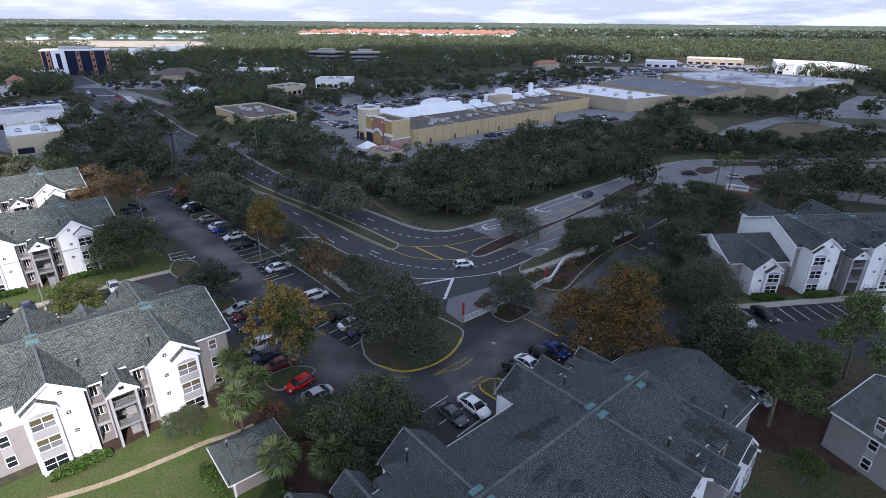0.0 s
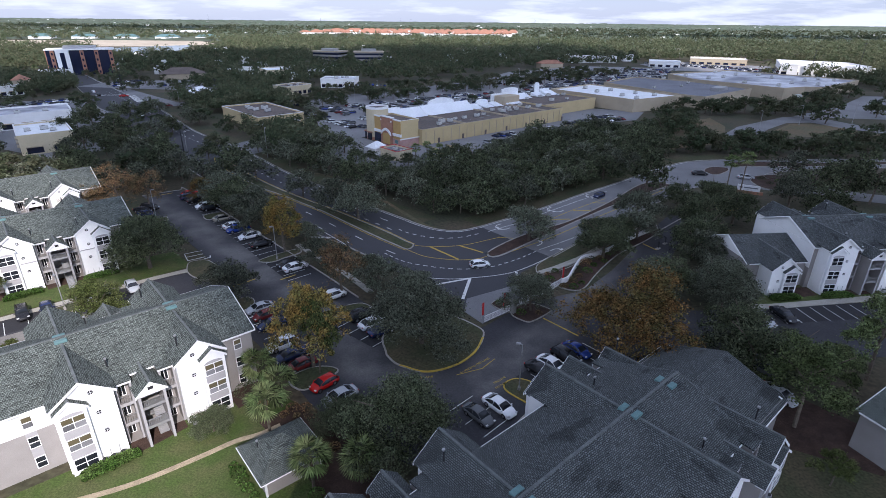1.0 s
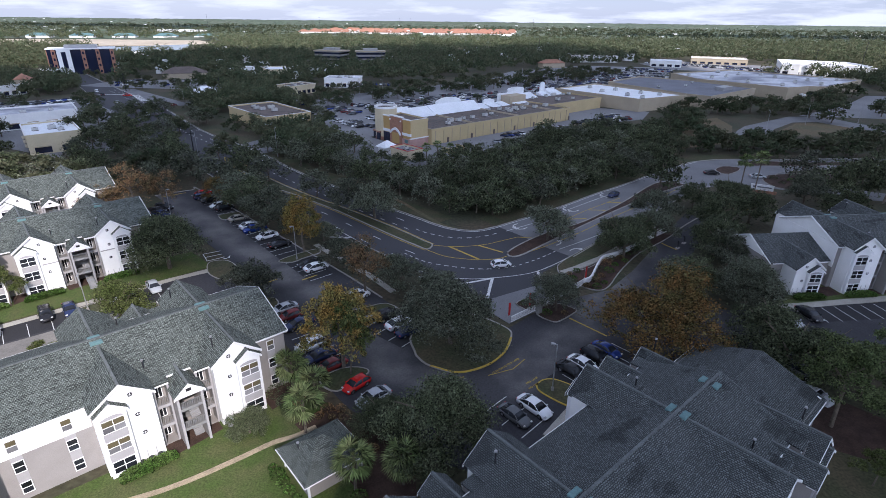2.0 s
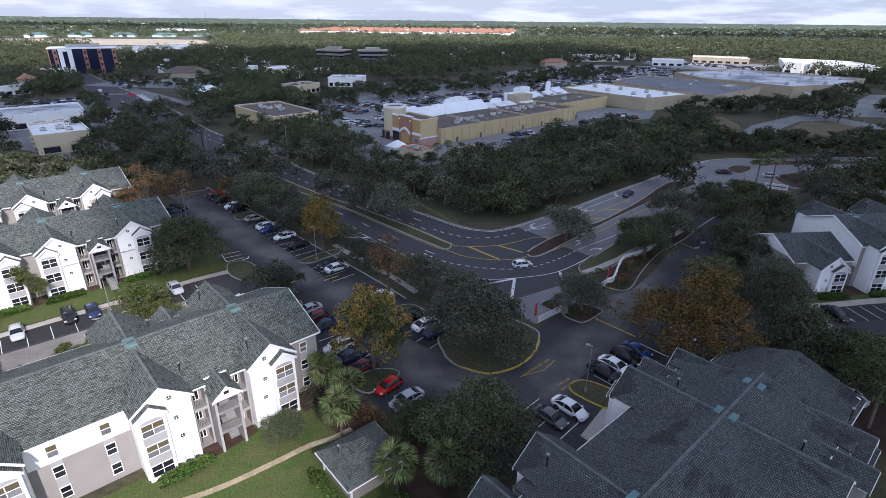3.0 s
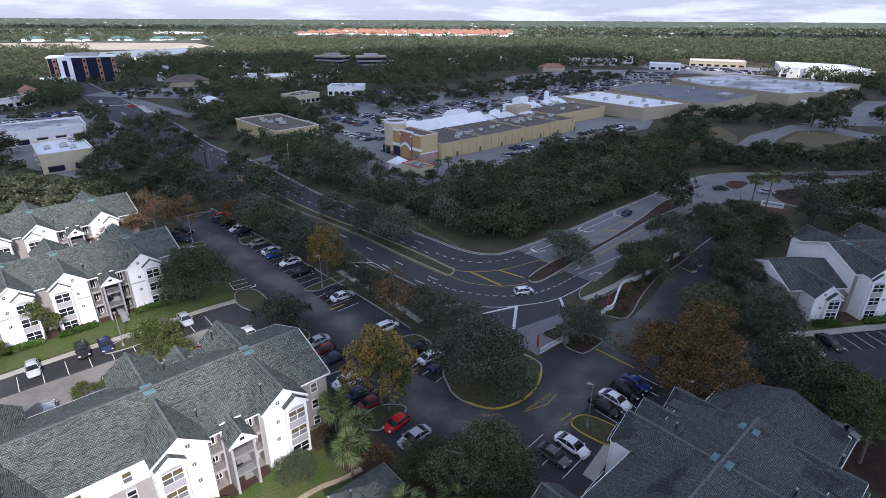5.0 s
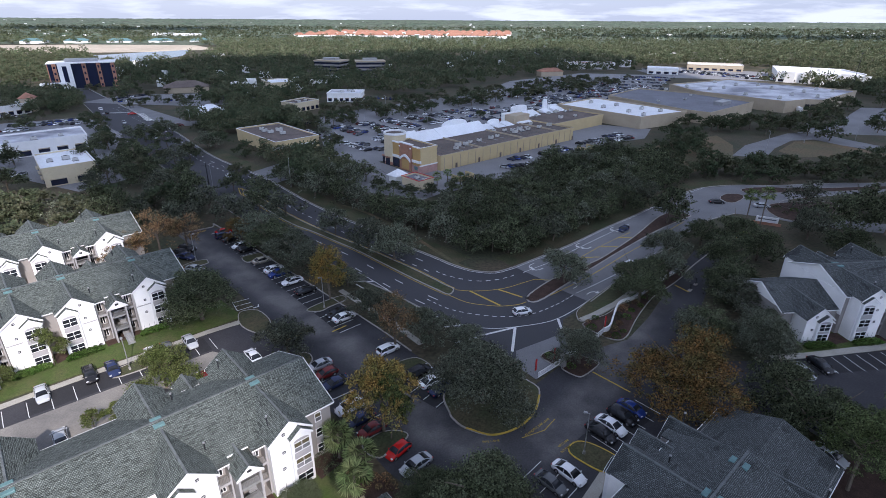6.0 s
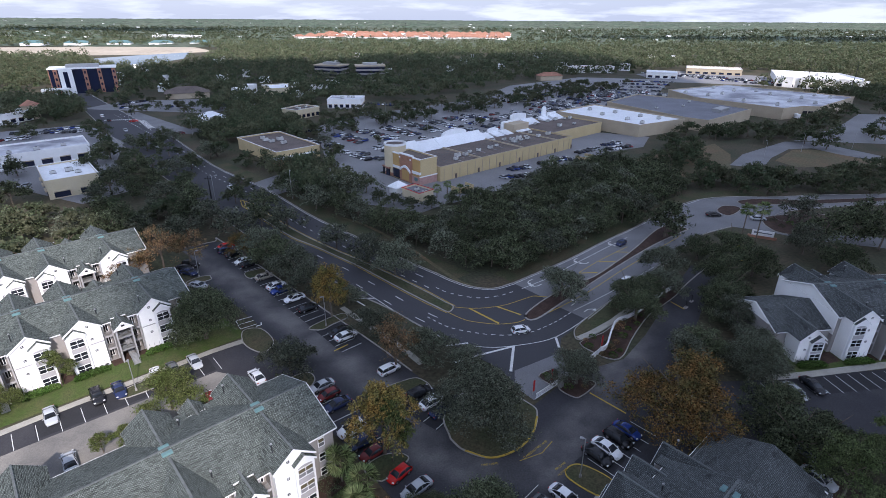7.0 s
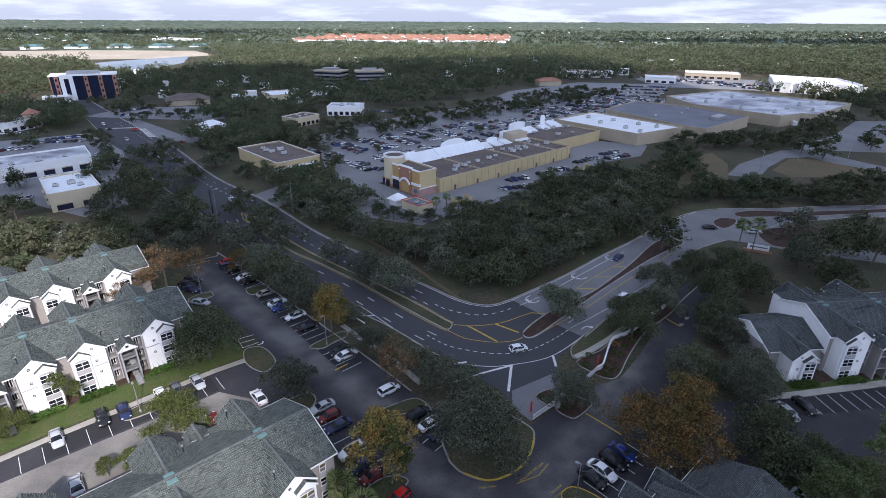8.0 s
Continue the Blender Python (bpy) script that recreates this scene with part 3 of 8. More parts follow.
kerbed("traffic_island", smooth_loop([(-22.5, 87.2), (-18.8, 88.6), (-16, 85.8), (-18.6, 84.6), (-24.2, 83.6), (-25.6, 85)], 4),
       M_GRASS, "kerbed grass island between parking rows", "traffic island", base=0.06)
kerbed("traffic_island", smooth_loop([(5.8, 64.5), (7.6, 66), (10, 65.3), (13, 62.3), (10.5, 59.6), (6.6, 62.5)], 4),
       M_GRASS, "yellow-kerbed grass island with a lamp post", "traffic island", M_YELLOW, base=0.06)
kerbed("traffic_island", smooth_loop([(-74.6, 86.6), (-71, 89.6), (-69.4, 88), (-70.4, 85.6), (-74.6, 82.6), (-76.4, 83.8)], 4),
       M_GRASS, "kerbed grass island in front of the apartments", "traffic island", base=0.06)
kerbed("planting_bed", smooth_loop([(101.8, 177.4), (106.4, 181.8), (117.9, 184.1), (129.9, 182.9), (122.6, 171.6), (109.1, 164.3), (101.4, 166.2), (100.2, 171.7)], 3),
       M_MULCH, "planted bed behind the entrance sign", "planting bed", base=0.08)
kerbed("planting_bed", smooth_loop([(77.8, 152), (83.7, 155.8), (86, 153.2), (84.3, 149.1), (80.2, 145.2), (75.9, 144.8)], 3),
       M_LAWN, "palm bed with a yellow kerb by the entrance", "planting bed", M_YELLOW, base=0.06)
# lawns and walks
flat("lawn", [(-60, 34), (-15, 30), (-12, 47), (-24, 60), (-30, 64), (-48, 47.5), (-66, 32)], 0.05, M_LAWN, "green lawn below the apartment fronts", "lawn")
flat("lawn", [(-98.5, 69.6), (-58.2, 104.4), (-66, 112), (-108, 80)], 0.08, M_LAWN, "strip of lawn before the apartment block", "lawn")
flat("lawn", [(57, 88.8), (92, 95.4), (92, 101), (57, 97)], 0.08, M_LAWN, "strip of lawn before the apartment block", "lawn")
flat("lawn", [(20, 30), (60, 28), (62, 50), (40, 58), (30, 44)], 0.04, M_GRASS, "lawn worn to brown under the trees", "lawn")
flat("footpath", [(9.9, 60.5), (11.2, 59.5), (6.3, 53.2), (5.0, 54.5)], 0.1, M_WALK, "pale concrete walk at the block corner", "footpath")
flat("mulch_bed", [(36, 60), (49, 62), (56, 54), (50, 48), (38, 54)], 0.06, M_MULCH, "reddish pine-straw mulch under the trees", "mulch bed")
flat("mulch_bed", [(-28, 56), (-24, 60), (-12, 51), (-11, 44), (-16, 43), (-22, 50)], 0.07, M_MULCH, "dark mulch bed round the shrubs", "mulch bed")
flat("verge", offset_line(NE_EDGE[3:12], -1) + offset_line(NE_EDGE[3:12], -7)[::-1], 0.06, M_GRASS, "grass verge beside the boulevard", "verge")
flat("verge", offset_line(N_EDGE[:8], -1) + offset_line(N_EDGE[:8], -7.5)[::-1], 0.06, M_GRASS, "grass verge beside the side road", "verge")
tagged(finish("footpath", ribbon(smooth_line([(-56, 38.5), (-43.6, 43.6), (-38.6, 46.1), (-33.6, 49.7), (-29.9, 52.6), (-27.4, 53.8), (-25, 55.6)]), 0.8, 0, 0.09), M_PATH), "narrow sandy footpath across the lawn", "footpath", kind="structure")
tagged(finish("pavement", ribbon([(-97, 68), (-86.8, 77.6), (-64, 97.8), (-57, 103)], 1.5, 0, 0.16), M_WALK), "concrete pavement before the parked cars", "pavement", kind="structure")
tagged(finish("pavement", ribbon([(52, 88.4), (60, 89.2), (80, 92.6), (120, 99)], 1.8, 0, 0.16), M_WALK), "concrete pavement before the apartments", "pavement", kind="structure")
tagged(finish("pavement", ribbon(smooth_line([(-48.1, 179.8), (-40.9, 174.5), (-32.1, 164.6), (-22.1, 151.5), (-10.2, 133.1), (-5.4, 127.9)]), 1.2, 0, 0.075), M_FIELD), "worn footpath behind the verge", "footpath", kind="structure")
tagged(finish("pavement", ribbon([(-38.5, 116.9), (-32.8, 110.5), (-24, 101.2), (-18, 93.5)], 1.4, 0, 0.08), M_WALK), "concrete pavement under the street trees", "pavement", kind="structure")
flat("driveway", [(-93.5, 222.5), (-79, 206.5), (-74, 214), (-60, 224), (-70, 240), (-84, 240)], 0.07, M_OLDROAD, "pale concrete driveway into the shopping centre", "driveway")
flat("driveway", [(3.7, 81.9), (9.7, 86.8), (12, 89.4), (12.2, 97.5), (8, 95), (1.2, 91), (0.6, 86)], 0.07, M_OLDROAD, "weathered concrete drive before the gate", "driveway")


# ---- road markings ----
def marking(name, bm, material, label):
    tagged(finish(name, bm, material), label, "road marking", kind="structure")


marking("lane_dashes", dashes(offset_line(smooth_line(NE_EDGE[1:12], 4), 4.2), 3, 9, 0.22, 0.03, 0.055), M_WHITELINE, "white lane dashes on the boulevard")
marking("lane_dashes", dashes(offset_line(smooth_line(NE_EDGE[1:12], 4), 7.6), 1.8, 2.9, 0.22, 0.03, 0.055), M_WHITELINE, "white lane dashes on the boulevard")
for d in (3.7, 7.2):
    marking("lane_dashes", dashes(offset_line(smooth_line(MED_L, 4), d), 3, 9, 0.22, 0.03, 0.055), M_WHITELINE, "white lane dashes on the boulevard")
marking("edge_line", ribbon(smooth_line(offset_line(NE_EDGE, 0.6), 4), 0.2, 0.03, 0.055), M_WHITELINE, "white edge line along the kerb")
marking("centre_line", ribbon(smooth_line(offset_line(MED_L, 0.6), 3), 0.2, 0.03, 0.055), M_YELLOW, "yellow line beside the median")
marking("centre_line", ribbon(smooth_line(offset_line(MED_R, -0.6), 3), 0.2, 0.03, 0.055), M_YELLOW, "yellow line beside the median")
marking("hatching", ribbon([(-91.7, 200.1), (-88.3, 192.5), (-83, 186.6)], 0.3, 0.03, 0.055), M_YELLOW, "yellow nose marking of the median")
marking("hatching", ribbon([(-91.7, 200.1), (-87.9, 197.5), (-84.1, 193.7)], 0.3, 0.03, 0.055), M_YELLOW, "yellow nose marking of the median")
marking("hatching", ribbon([(-90.1, 199.4), (-87.2, 192.5)], 0.3, 0.03, 0.056), M_YELLOW, "yellow nose marking of the median")
marking("edge_line", ribbon([(-11, 93.9), (-5.1, 96.8), (2.2, 99.8)], 0.5, 0.03, 0.06), M_WHITELINE, "broad white line across the gate turn-out")
marking("stop_line", ribbon([(2.2, 99.8), (0.4, 90.8)], 0.6, 0.03, 0.085), M_WHITELINE, "broad white line before the gate")
marking("stop_line", ribbon([(12.3, 103.2), (12.2, 99.3)], 0.55, 0.03, 0.085), M_WHITELINE, "short white stop line")
marking("stop_line", ribbon([(-13.1, 100.1), (-7.8, 101.1)], 0.5, 0.03, 0.065), M_WHITELINE, "white bar at the turn-out")
marking("stop_line", ribbon([(-36.3, 121.6), (-31, 121.5)], 0.4, 0.03, 0.06), M_WHITELINE, "white give-way bar")
marking("stop_line", ribbon([(-35.2, 120.1), (-32.9, 117.7)], 0.35, 0.03, 0.06), M_WHITELINE, "white give-way bar")
marking("edge_line", ribbon(smooth_line([(-35.5, 126.8), (-31, 121.8), (-24.9, 114.7), (-19.8, 109.2), (-15, 104.5), (-11.1, 101.8), (-7.4, 100.1), (-2.3, 99.4), (2.2, 100), (8.2, 101.5), (12.5, 103.6), (17.4, 107.7), (21.8, 112.1)], 4), 0.18, 0.03, 0.062), M_WHITELINE, "white edge line round the bend")
marking("lane_dashes", dashes(smooth_line([(-17.1, 112.3), (-12.3, 107.9), (-7, 105.6), (-1.8, 104.4), (2.8, 104.4), (6.9, 105.5), (10.7, 107.8), (14.7, 110.9), (19.2, 115.2)], 6), 1.0, 0.9, 0.2, 0.03, 0.06), M_WHITELINE, "short white guide dashes round the bend")
marking("lane_dashes", dashes(smooth_line([(-15, 127.4), (-12.7, 125.2), (-8.3, 122.8), (-3.9, 121.7), (1.5, 122.8), (5.5, 125.1)], 6), 1.2, 1.2, 0.2, 0.03, 0.06), M_WHITELINE, "short white guide dashes round the bend")
marking("centre_line", ribbon(smooth_line([(-12.2, 114.6), (-8.1, 111), (-4.1, 109.6), (-0, 109), (4.2, 109.7), (6.4, 111)], 5), 0.18, 0.03, 0.06), M_YELLOW, "yellow centre line round the junction")
marking("centre_line", ribbon(smooth_line([(-10.3, 117), (-6.4, 116.4), (-2.1, 116.7), (2.4, 118), (7.2, 120.8), (10.4, 122.7)], 5), 0.18, 0.03, 0.06), M_YELLOW, "yellow centre line round the junction")
marking("hatching", ribbon([(-6.7, 116.4), (0, 109.3)], 0.5, 0.03, 0.062), M_YELLOW, "yellow diagonal hatching bar")
marking("hatching", ribbon([(0.4, 117.2), (5.8, 113.2)], 0.45, 0.03, 0.062), M_YELLOW, "yellow diagonal hatching bar")
marking("edge_line", ribbon(smooth_line(offset_line(N_EDGE[:6], 0.5), 4), 0.16, 0.03, 0.075), M_WHITELINE, "white edge line along the side road")
marking("edge_line", ribbon([(10.4, 122.7), (15.5, 121.9)], 0.25, 0.03, 0.075), M_YELLOW, "yellow hatching bar beside the median")
marking("edge_line", ribbon([(25.8, 136.3), (32.5, 143.1), (40.8, 150.5), (45.7, 154.6)], 0.16, 0.03, 0.075), M_YELLOW, "yellow edge line along the median")
marking("lane_line", ribbon([(8, 126.6), (15.2, 132), (25.4, 141.6), (36.8, 152.1), (48.1, 162.1)], 0.16, 0.03, 0.075), M_WHITELINE, "white line between the turn lanes")
marking("lane_line", ribbon([(19.2, 115.2), (24.6, 119.3), (32.4, 125.6), (48.4, 139.7)], 0.16, 0.03, 0.075), M_WHITELINE, "white lane line on the side road")
marking("centre_line", ribbon(smooth_line([(8.2, 110.7), (16, 116.8), (26.2, 125.6), (39.8, 139), (52.3, 150.4), (67.1, 164.4)], 4), 0.18, 0.03, 0.075), M_YELLOW, "yellow line beside the median")
for p, q in ([(25.7, 135.9), (31, 136.3)], [(33.5, 143.5), (39.1, 143.4)], [(40.8, 150.5), (45.2, 150.4)]):
    marking("hatching", ribbon([p, q], 0.4, 0.03, 0.075), M_YELLOW, "yellow hatching bar beside the median")


def crosswalk(a, b, width=3.2):
    """A ladder crossing: bars along the way from a to b, two edge lines."""
    a, b = Vector(a), Vector(b)
    n = int((b - a).length / 1.2)
    d = (b - a).normalized()
    side = Vector((-d.y, d.x)) * width / 2
    for i in range(n):
        p = a.lerp(b, (i + 0.5) / n)
        marking("crosswalk_bar", ribbon([tuple(p - side), tuple(p + side)], 0.55, 0.03, 0.085), M_WHITELINE, "white bar of a ladder crosswalk")


crosswalk((-238, 365), (-217.7, 369.8))
crosswalk((-213.5, 365.9), (-193.7, 339.2), 4.0)


def arrow(x, y, heading, turn):
    """A painted turn arrow: stem, bend and head."""
    m = pose(x, y, 0, 0, 0, heading)
    bm = ribbon([(-1.6, 0), (0, 0), (0.9, 0.5 * turn), (1.1, 0.9 * turn)], 0.28, 0.03, 0.08)
    v = [bm.verts.new(c) for c in ((0.4, 0.9 * turn, 0.08), (1.8, 0.9 * turn, 0.08), (1.1, 2.0 * turn, 0.08))]
    bm.faces.new(v)
    bmesh.ops.transform(bm, matrix=m, verts=bm.verts)
    marking("turn_arrow", bm, M_WHITELINE, "white painted turn arrow")


for (x, y), t in zip([(10.5, 131), (12.6, 128.2), (26.5, 145), (29.4, 142.3), (40.7, 158.1), (43.6, 155)], (1, -1, 1, -1, 1, -1)):
    arrow(x, y, 222, t)
for (x, y), t in zip([(20.3, 118.7), (22.9, 115.7)], (1, -1)):
    arrow(x, y, 42, t)


def stall_lines(a, b, n, length, side, material=M_WHITELINE):
    """n+1 painted lines square to the row a-b."""
    a, b = Vector(a), Vector(b)
    t = (b - a).normalized()
    nrm = Vector((-t.y, t.x)) * side
    for i in range(n + 1):
        p = a.lerp(b, i / n)
        marking("stall_line", ribbon([tuple(p), tuple(p + nrm * length)], 0.11, 0.05, 0.085), material, "painted line between parking bays")


stall_lines((-84, 153.0), (-35.5, 97.8), 27, 5.2, 1)
stall_lines((-89, 73.5), (-62.5, 95.8), 10, 5.0, -1)
stall_lines((-24.2, 82), (-15, 74.2), 4, 5.0, 1)
stall_lines((50, 86.8), (106, 94.2), 20, 5.0, -1)
stall_lines((8.2, 65.6), (20.2, 76), 6, 5.0, -1)
stall_lines((-36.5, 88), (-24.5, 72.5), 7, 5.0, -1)
stall_lines((1, 62), (8, 55), 3, 5.0, -1)
for p, q in ([(-92.1, 151.3), (-86.8, 155.8)], ((-46, 95), (-42.5, 98.5)), ((-37.2, 98.2), (-34.6, 100.6)), [(14.9, 84), (20.1, 78.1)]):
    marking("yellow_line", ribbon([p, q], 0.3, 0.05, 0.085), M_YELLOW, "yellow painted line on the car park")


for a, b in (((-62.8, 110.6), (-59.6, 112.6)), ((-62.8, 110.6), (-60.4, 107)), ((-60.4, 107), (-57.4, 109.2)), ((-61.6, 108.8), (-58.6, 110.8))):
    marking("access_aisle", ribbon([a, b], 0.16, 0.05, 0.085), M_WHITELINE, "white outline of an accessible parking aisle")
marking("access_symbol", ribbon([(-57.2, 108.2), (-56.2, 108.9), (-56.5, 109.8)], 0.3, 0.05, 0.085), M_WHITELINE, "small white accessible parking mark")


def ground_text(words, x, y, heading, size):
    c = bpy.data.curves.new("lettering", "FONT")
    c.body = words
    c.size = size
    c.extrude = 0.004
    c.align_x = "CENTER"
    ob = new("lettering", c)
    ob.matrix_world = pose(x, y, 0.09, 0, 0, heading)
    c.materials.append(M_YELLOW)
    tagged(ob, "yellow painted lettering on the asphalt", "road marking", kind="structure")


ground_text("STANDING FIRE LANE", 1.9, 69.2, 41, 0.62)
ground_text("FIRE LANE", -6.2, 66.0, 8, 0.62)
ground_text("FIRE LANE", 5.4, 65.6, 40, 0.55)
ground_text("NO PARKING", 5.9, 64.7, 40, 0.55)
marking("lettering_frame", ribbon([(-1.2, 66.9), (2.8, 68.6), (5.0, 71.2)], 0.12, 0.05, 0.085), M_YELLOW, "yellow painted frame round the lettering")


# ---- apartment blocks ----
EAVE, RIDGE, BAYTOP, HALF, OUT = 9.4, 12.6, 12.0, 8.2, 11.0
BAYEAVE = 9.7


def lattice(xs, zs, solid, y0, y1):
    """One joined grille: the cells of a grid for which solid(i, k) holds, from y0 to y1."""
    bm = bmesh.new()
    made = {}

    def v(i, k, y):
        if (i, k, y) not in made:
            made[i, k, y] = bm.verts.new((xs[i], y, zs[k]))
        return made[i, k, y]
    nx, nz = len(xs) - 1, len(zs) - 1
    full = {(i, k) for i in range(nx) for k in range(nz) if solid(i, k)}
    for i, k in full:
        c = ((i, k), (i + 1, k), (i + 1, k + 1), (i, k + 1))
        bm.faces.new([v(*p, y0) for p in c])
        bm.faces.new([v(*p, y1) for p in c][::-1])
        for n, (p, q) in (((i, k - 1), (c[0], c[1])), ((i + 1, k), (c[1], c[2])), ((i, k + 1), (c[2], c[3])), ((i - 1, k), (c[3], c[0]))):
            if n not in full:
                bm.faces.new((v(*p, y0), v(*q, y0), v(*q, y1), v(*p, y1)))
    return bm


def window(parent, u0, u1, z0, z1, v, s, cols=2, rows=2, blind=True):
    """A window in a wall facing s: frame, panes and a half-drawn blind."""
    a, b = sorted((v * s - 0.04 * s, v * s + 0.07 * s))
    t = 0.09
    xs, zs = [u0], [z0]
    for i in range(1, cols):
        c = u0 + (u1 - u0) * i / cols
        xs += [xs[-1] + t if i == 1 else None, c - t / 2, c + t / 2]
    for k in range(1, rows):
        c = z0 + (z1 - z0) * k / rows
        zs += [zs[-1] + t if k == 1 else None, c - t / 2, c + t / 2]
    xs = [x for x in xs if x is not None] + ([u0 + t] if cols == 1 else []) + [u1 - t, u1]
    zs = [z for z in zs if z is not None] + ([z0 + t] if rows == 1 else []) + [z1 - t, z1]
    w = part("window", lattice(xs, zs, lambda i, k: i % 2 == 0 or k % 2 == 0, a, b), M_TRIM, parent)
    g0, g1 = sorted((v * s - 0.02 * s, v * s + 0.03 * s))
    for i in range(cols):
        for k in range(rows):
            p0, p1 = u0 + (u1 - u0) * i / cols, u0 + (u1 - u0) * (i + 1) / cols
            q0, q1 = z0 + (z1 - z0) * k / rows, z0 + (z1 - z0) * (k + 1) / rows
            tint = (M_BLIND if k == rows - 1 else M_SCREEN) if blind else M_GLASS
            part("pane", boxes((p0 + 0.01, p1 - 0.01, g0, g1, q0 + 0.01, q1 - 0.01)), tint, w)
    return w


def railing(parent, p, q, z, high=1.0):
    """A joined grille of bars from p to q, both at the same depth."""
    u0, u1 = sorted((p[0], q[0]))
    n = max(int((u1 - u0) / 0.2), 2)
    xs = []
    for i in range(n + 1):
        c = u0 + 0.02 + (u1 - u0 - 0.04) * i / n
        xs += [c - 0.02, c + 0.02]
    zs = [z, z + 0.05, z + high - 0.06, z + high]
    return part("railing", lattice(xs, zs, lambda i, k: i % 2 == 0 or k != 1, p[1] - 0.02, p[1] + 0.02), M_STEEL, parent)


def prism(u0, u1, v0, v1, z0, z1, top):
    """A wall block with a gable towards v."""
    bm = bmesh.new()
    um = (u0 + u1) / 2
    ring = [(u0, z0), (u1, z0), (u1, z1), (um, top), (u0, z1)]
    a = [bm.verts.new((u, v0, z)) for u, z in ring]
    b = [bm.verts.new((u, v1, z)) for u, z in ring]
    bm.faces.new(a)
    bm.faces.new(b[::-1])
    for i in range(5):
        bm.faces.new((a[i], a[(i + 1) % 5], b[(i + 1) % 5], b[i]))
    return bm


def gable_roof(parent, u0, u1, v0, v1, eave, top, over=0.35):
    """Two shingled slopes whose ridge runs along v."""
    um = (u0 + u1) / 2
    k = (top - eave) / (um - u0)
    e = eave - k * over
    for a in (u0 - over, u1 + over):
        part("roof_slope", roof_plane([(a, v0, e + 0.14), (a, v1, e + 0.14), (um, v1, top + 0.14), (um, v0, top + 0.14)]), M_SHINGLE, parent)
    va, vb = sorted((v0, v1))
    part("ridge_cap", boxes((um - 0.13, um + 0.13, va, vb, top + 0.02, top + 0.2)), M_RIDGE, parent)
    # white barge boards at the outer end
    vo = v1
    bm = bmesh.new()
    for a in (u0 - over, u1 + over):
        c = [(a, e), (um, top), (um, top - 0.34), (a, e - 0.34)]
        sgn = 1 if v1 > v0 else -1
        lo = [bm.verts.new((u, vo - 0.02 * sgn, z + 0.1)) for u, z in c]
        hi = [bm.verts.new((u, vo + 0.06 * sgn, z + 0.1)) for u, z in c]
        bm.faces.new(lo)
        bm.faces.new(hi[::-1])
        for i in range(4):
            bm.faces.new((lo[i], lo[(i + 1) % 4], hi[(i + 1) % 4], hi[i]))
    part("bargeboard", bm, M_TRIM, parent)


def round_vent(parent, u, v, z, s):
    bm = bmesh.new()
    tube(bm, (u, v * s, z), (u, (v + 0.06) * s, z), 0.36, n=16)
    ring = part("round_vent", bm, M_TRIM, parent)
    bm = bmesh.new()
    tube(bm, (u, (v + 0.02) * s, z), (u, (v + 0.08) * s, z), 0.28, n=16)
    part("louvre", bm, M_DARK, ring)
    y0, y1 = sorted(((v + 0.04) * s, (v + 0.1) * s))
    part("glazing_bar", lattice([u - 0.27, u - 0.02, u + 0.02, u + 0.27], [z - 0.27, z - 0.02, z + 0.02, z + 0.27], lambda i, k: i == 1 or k == 1, y0, y1), M_TRIM, ring)


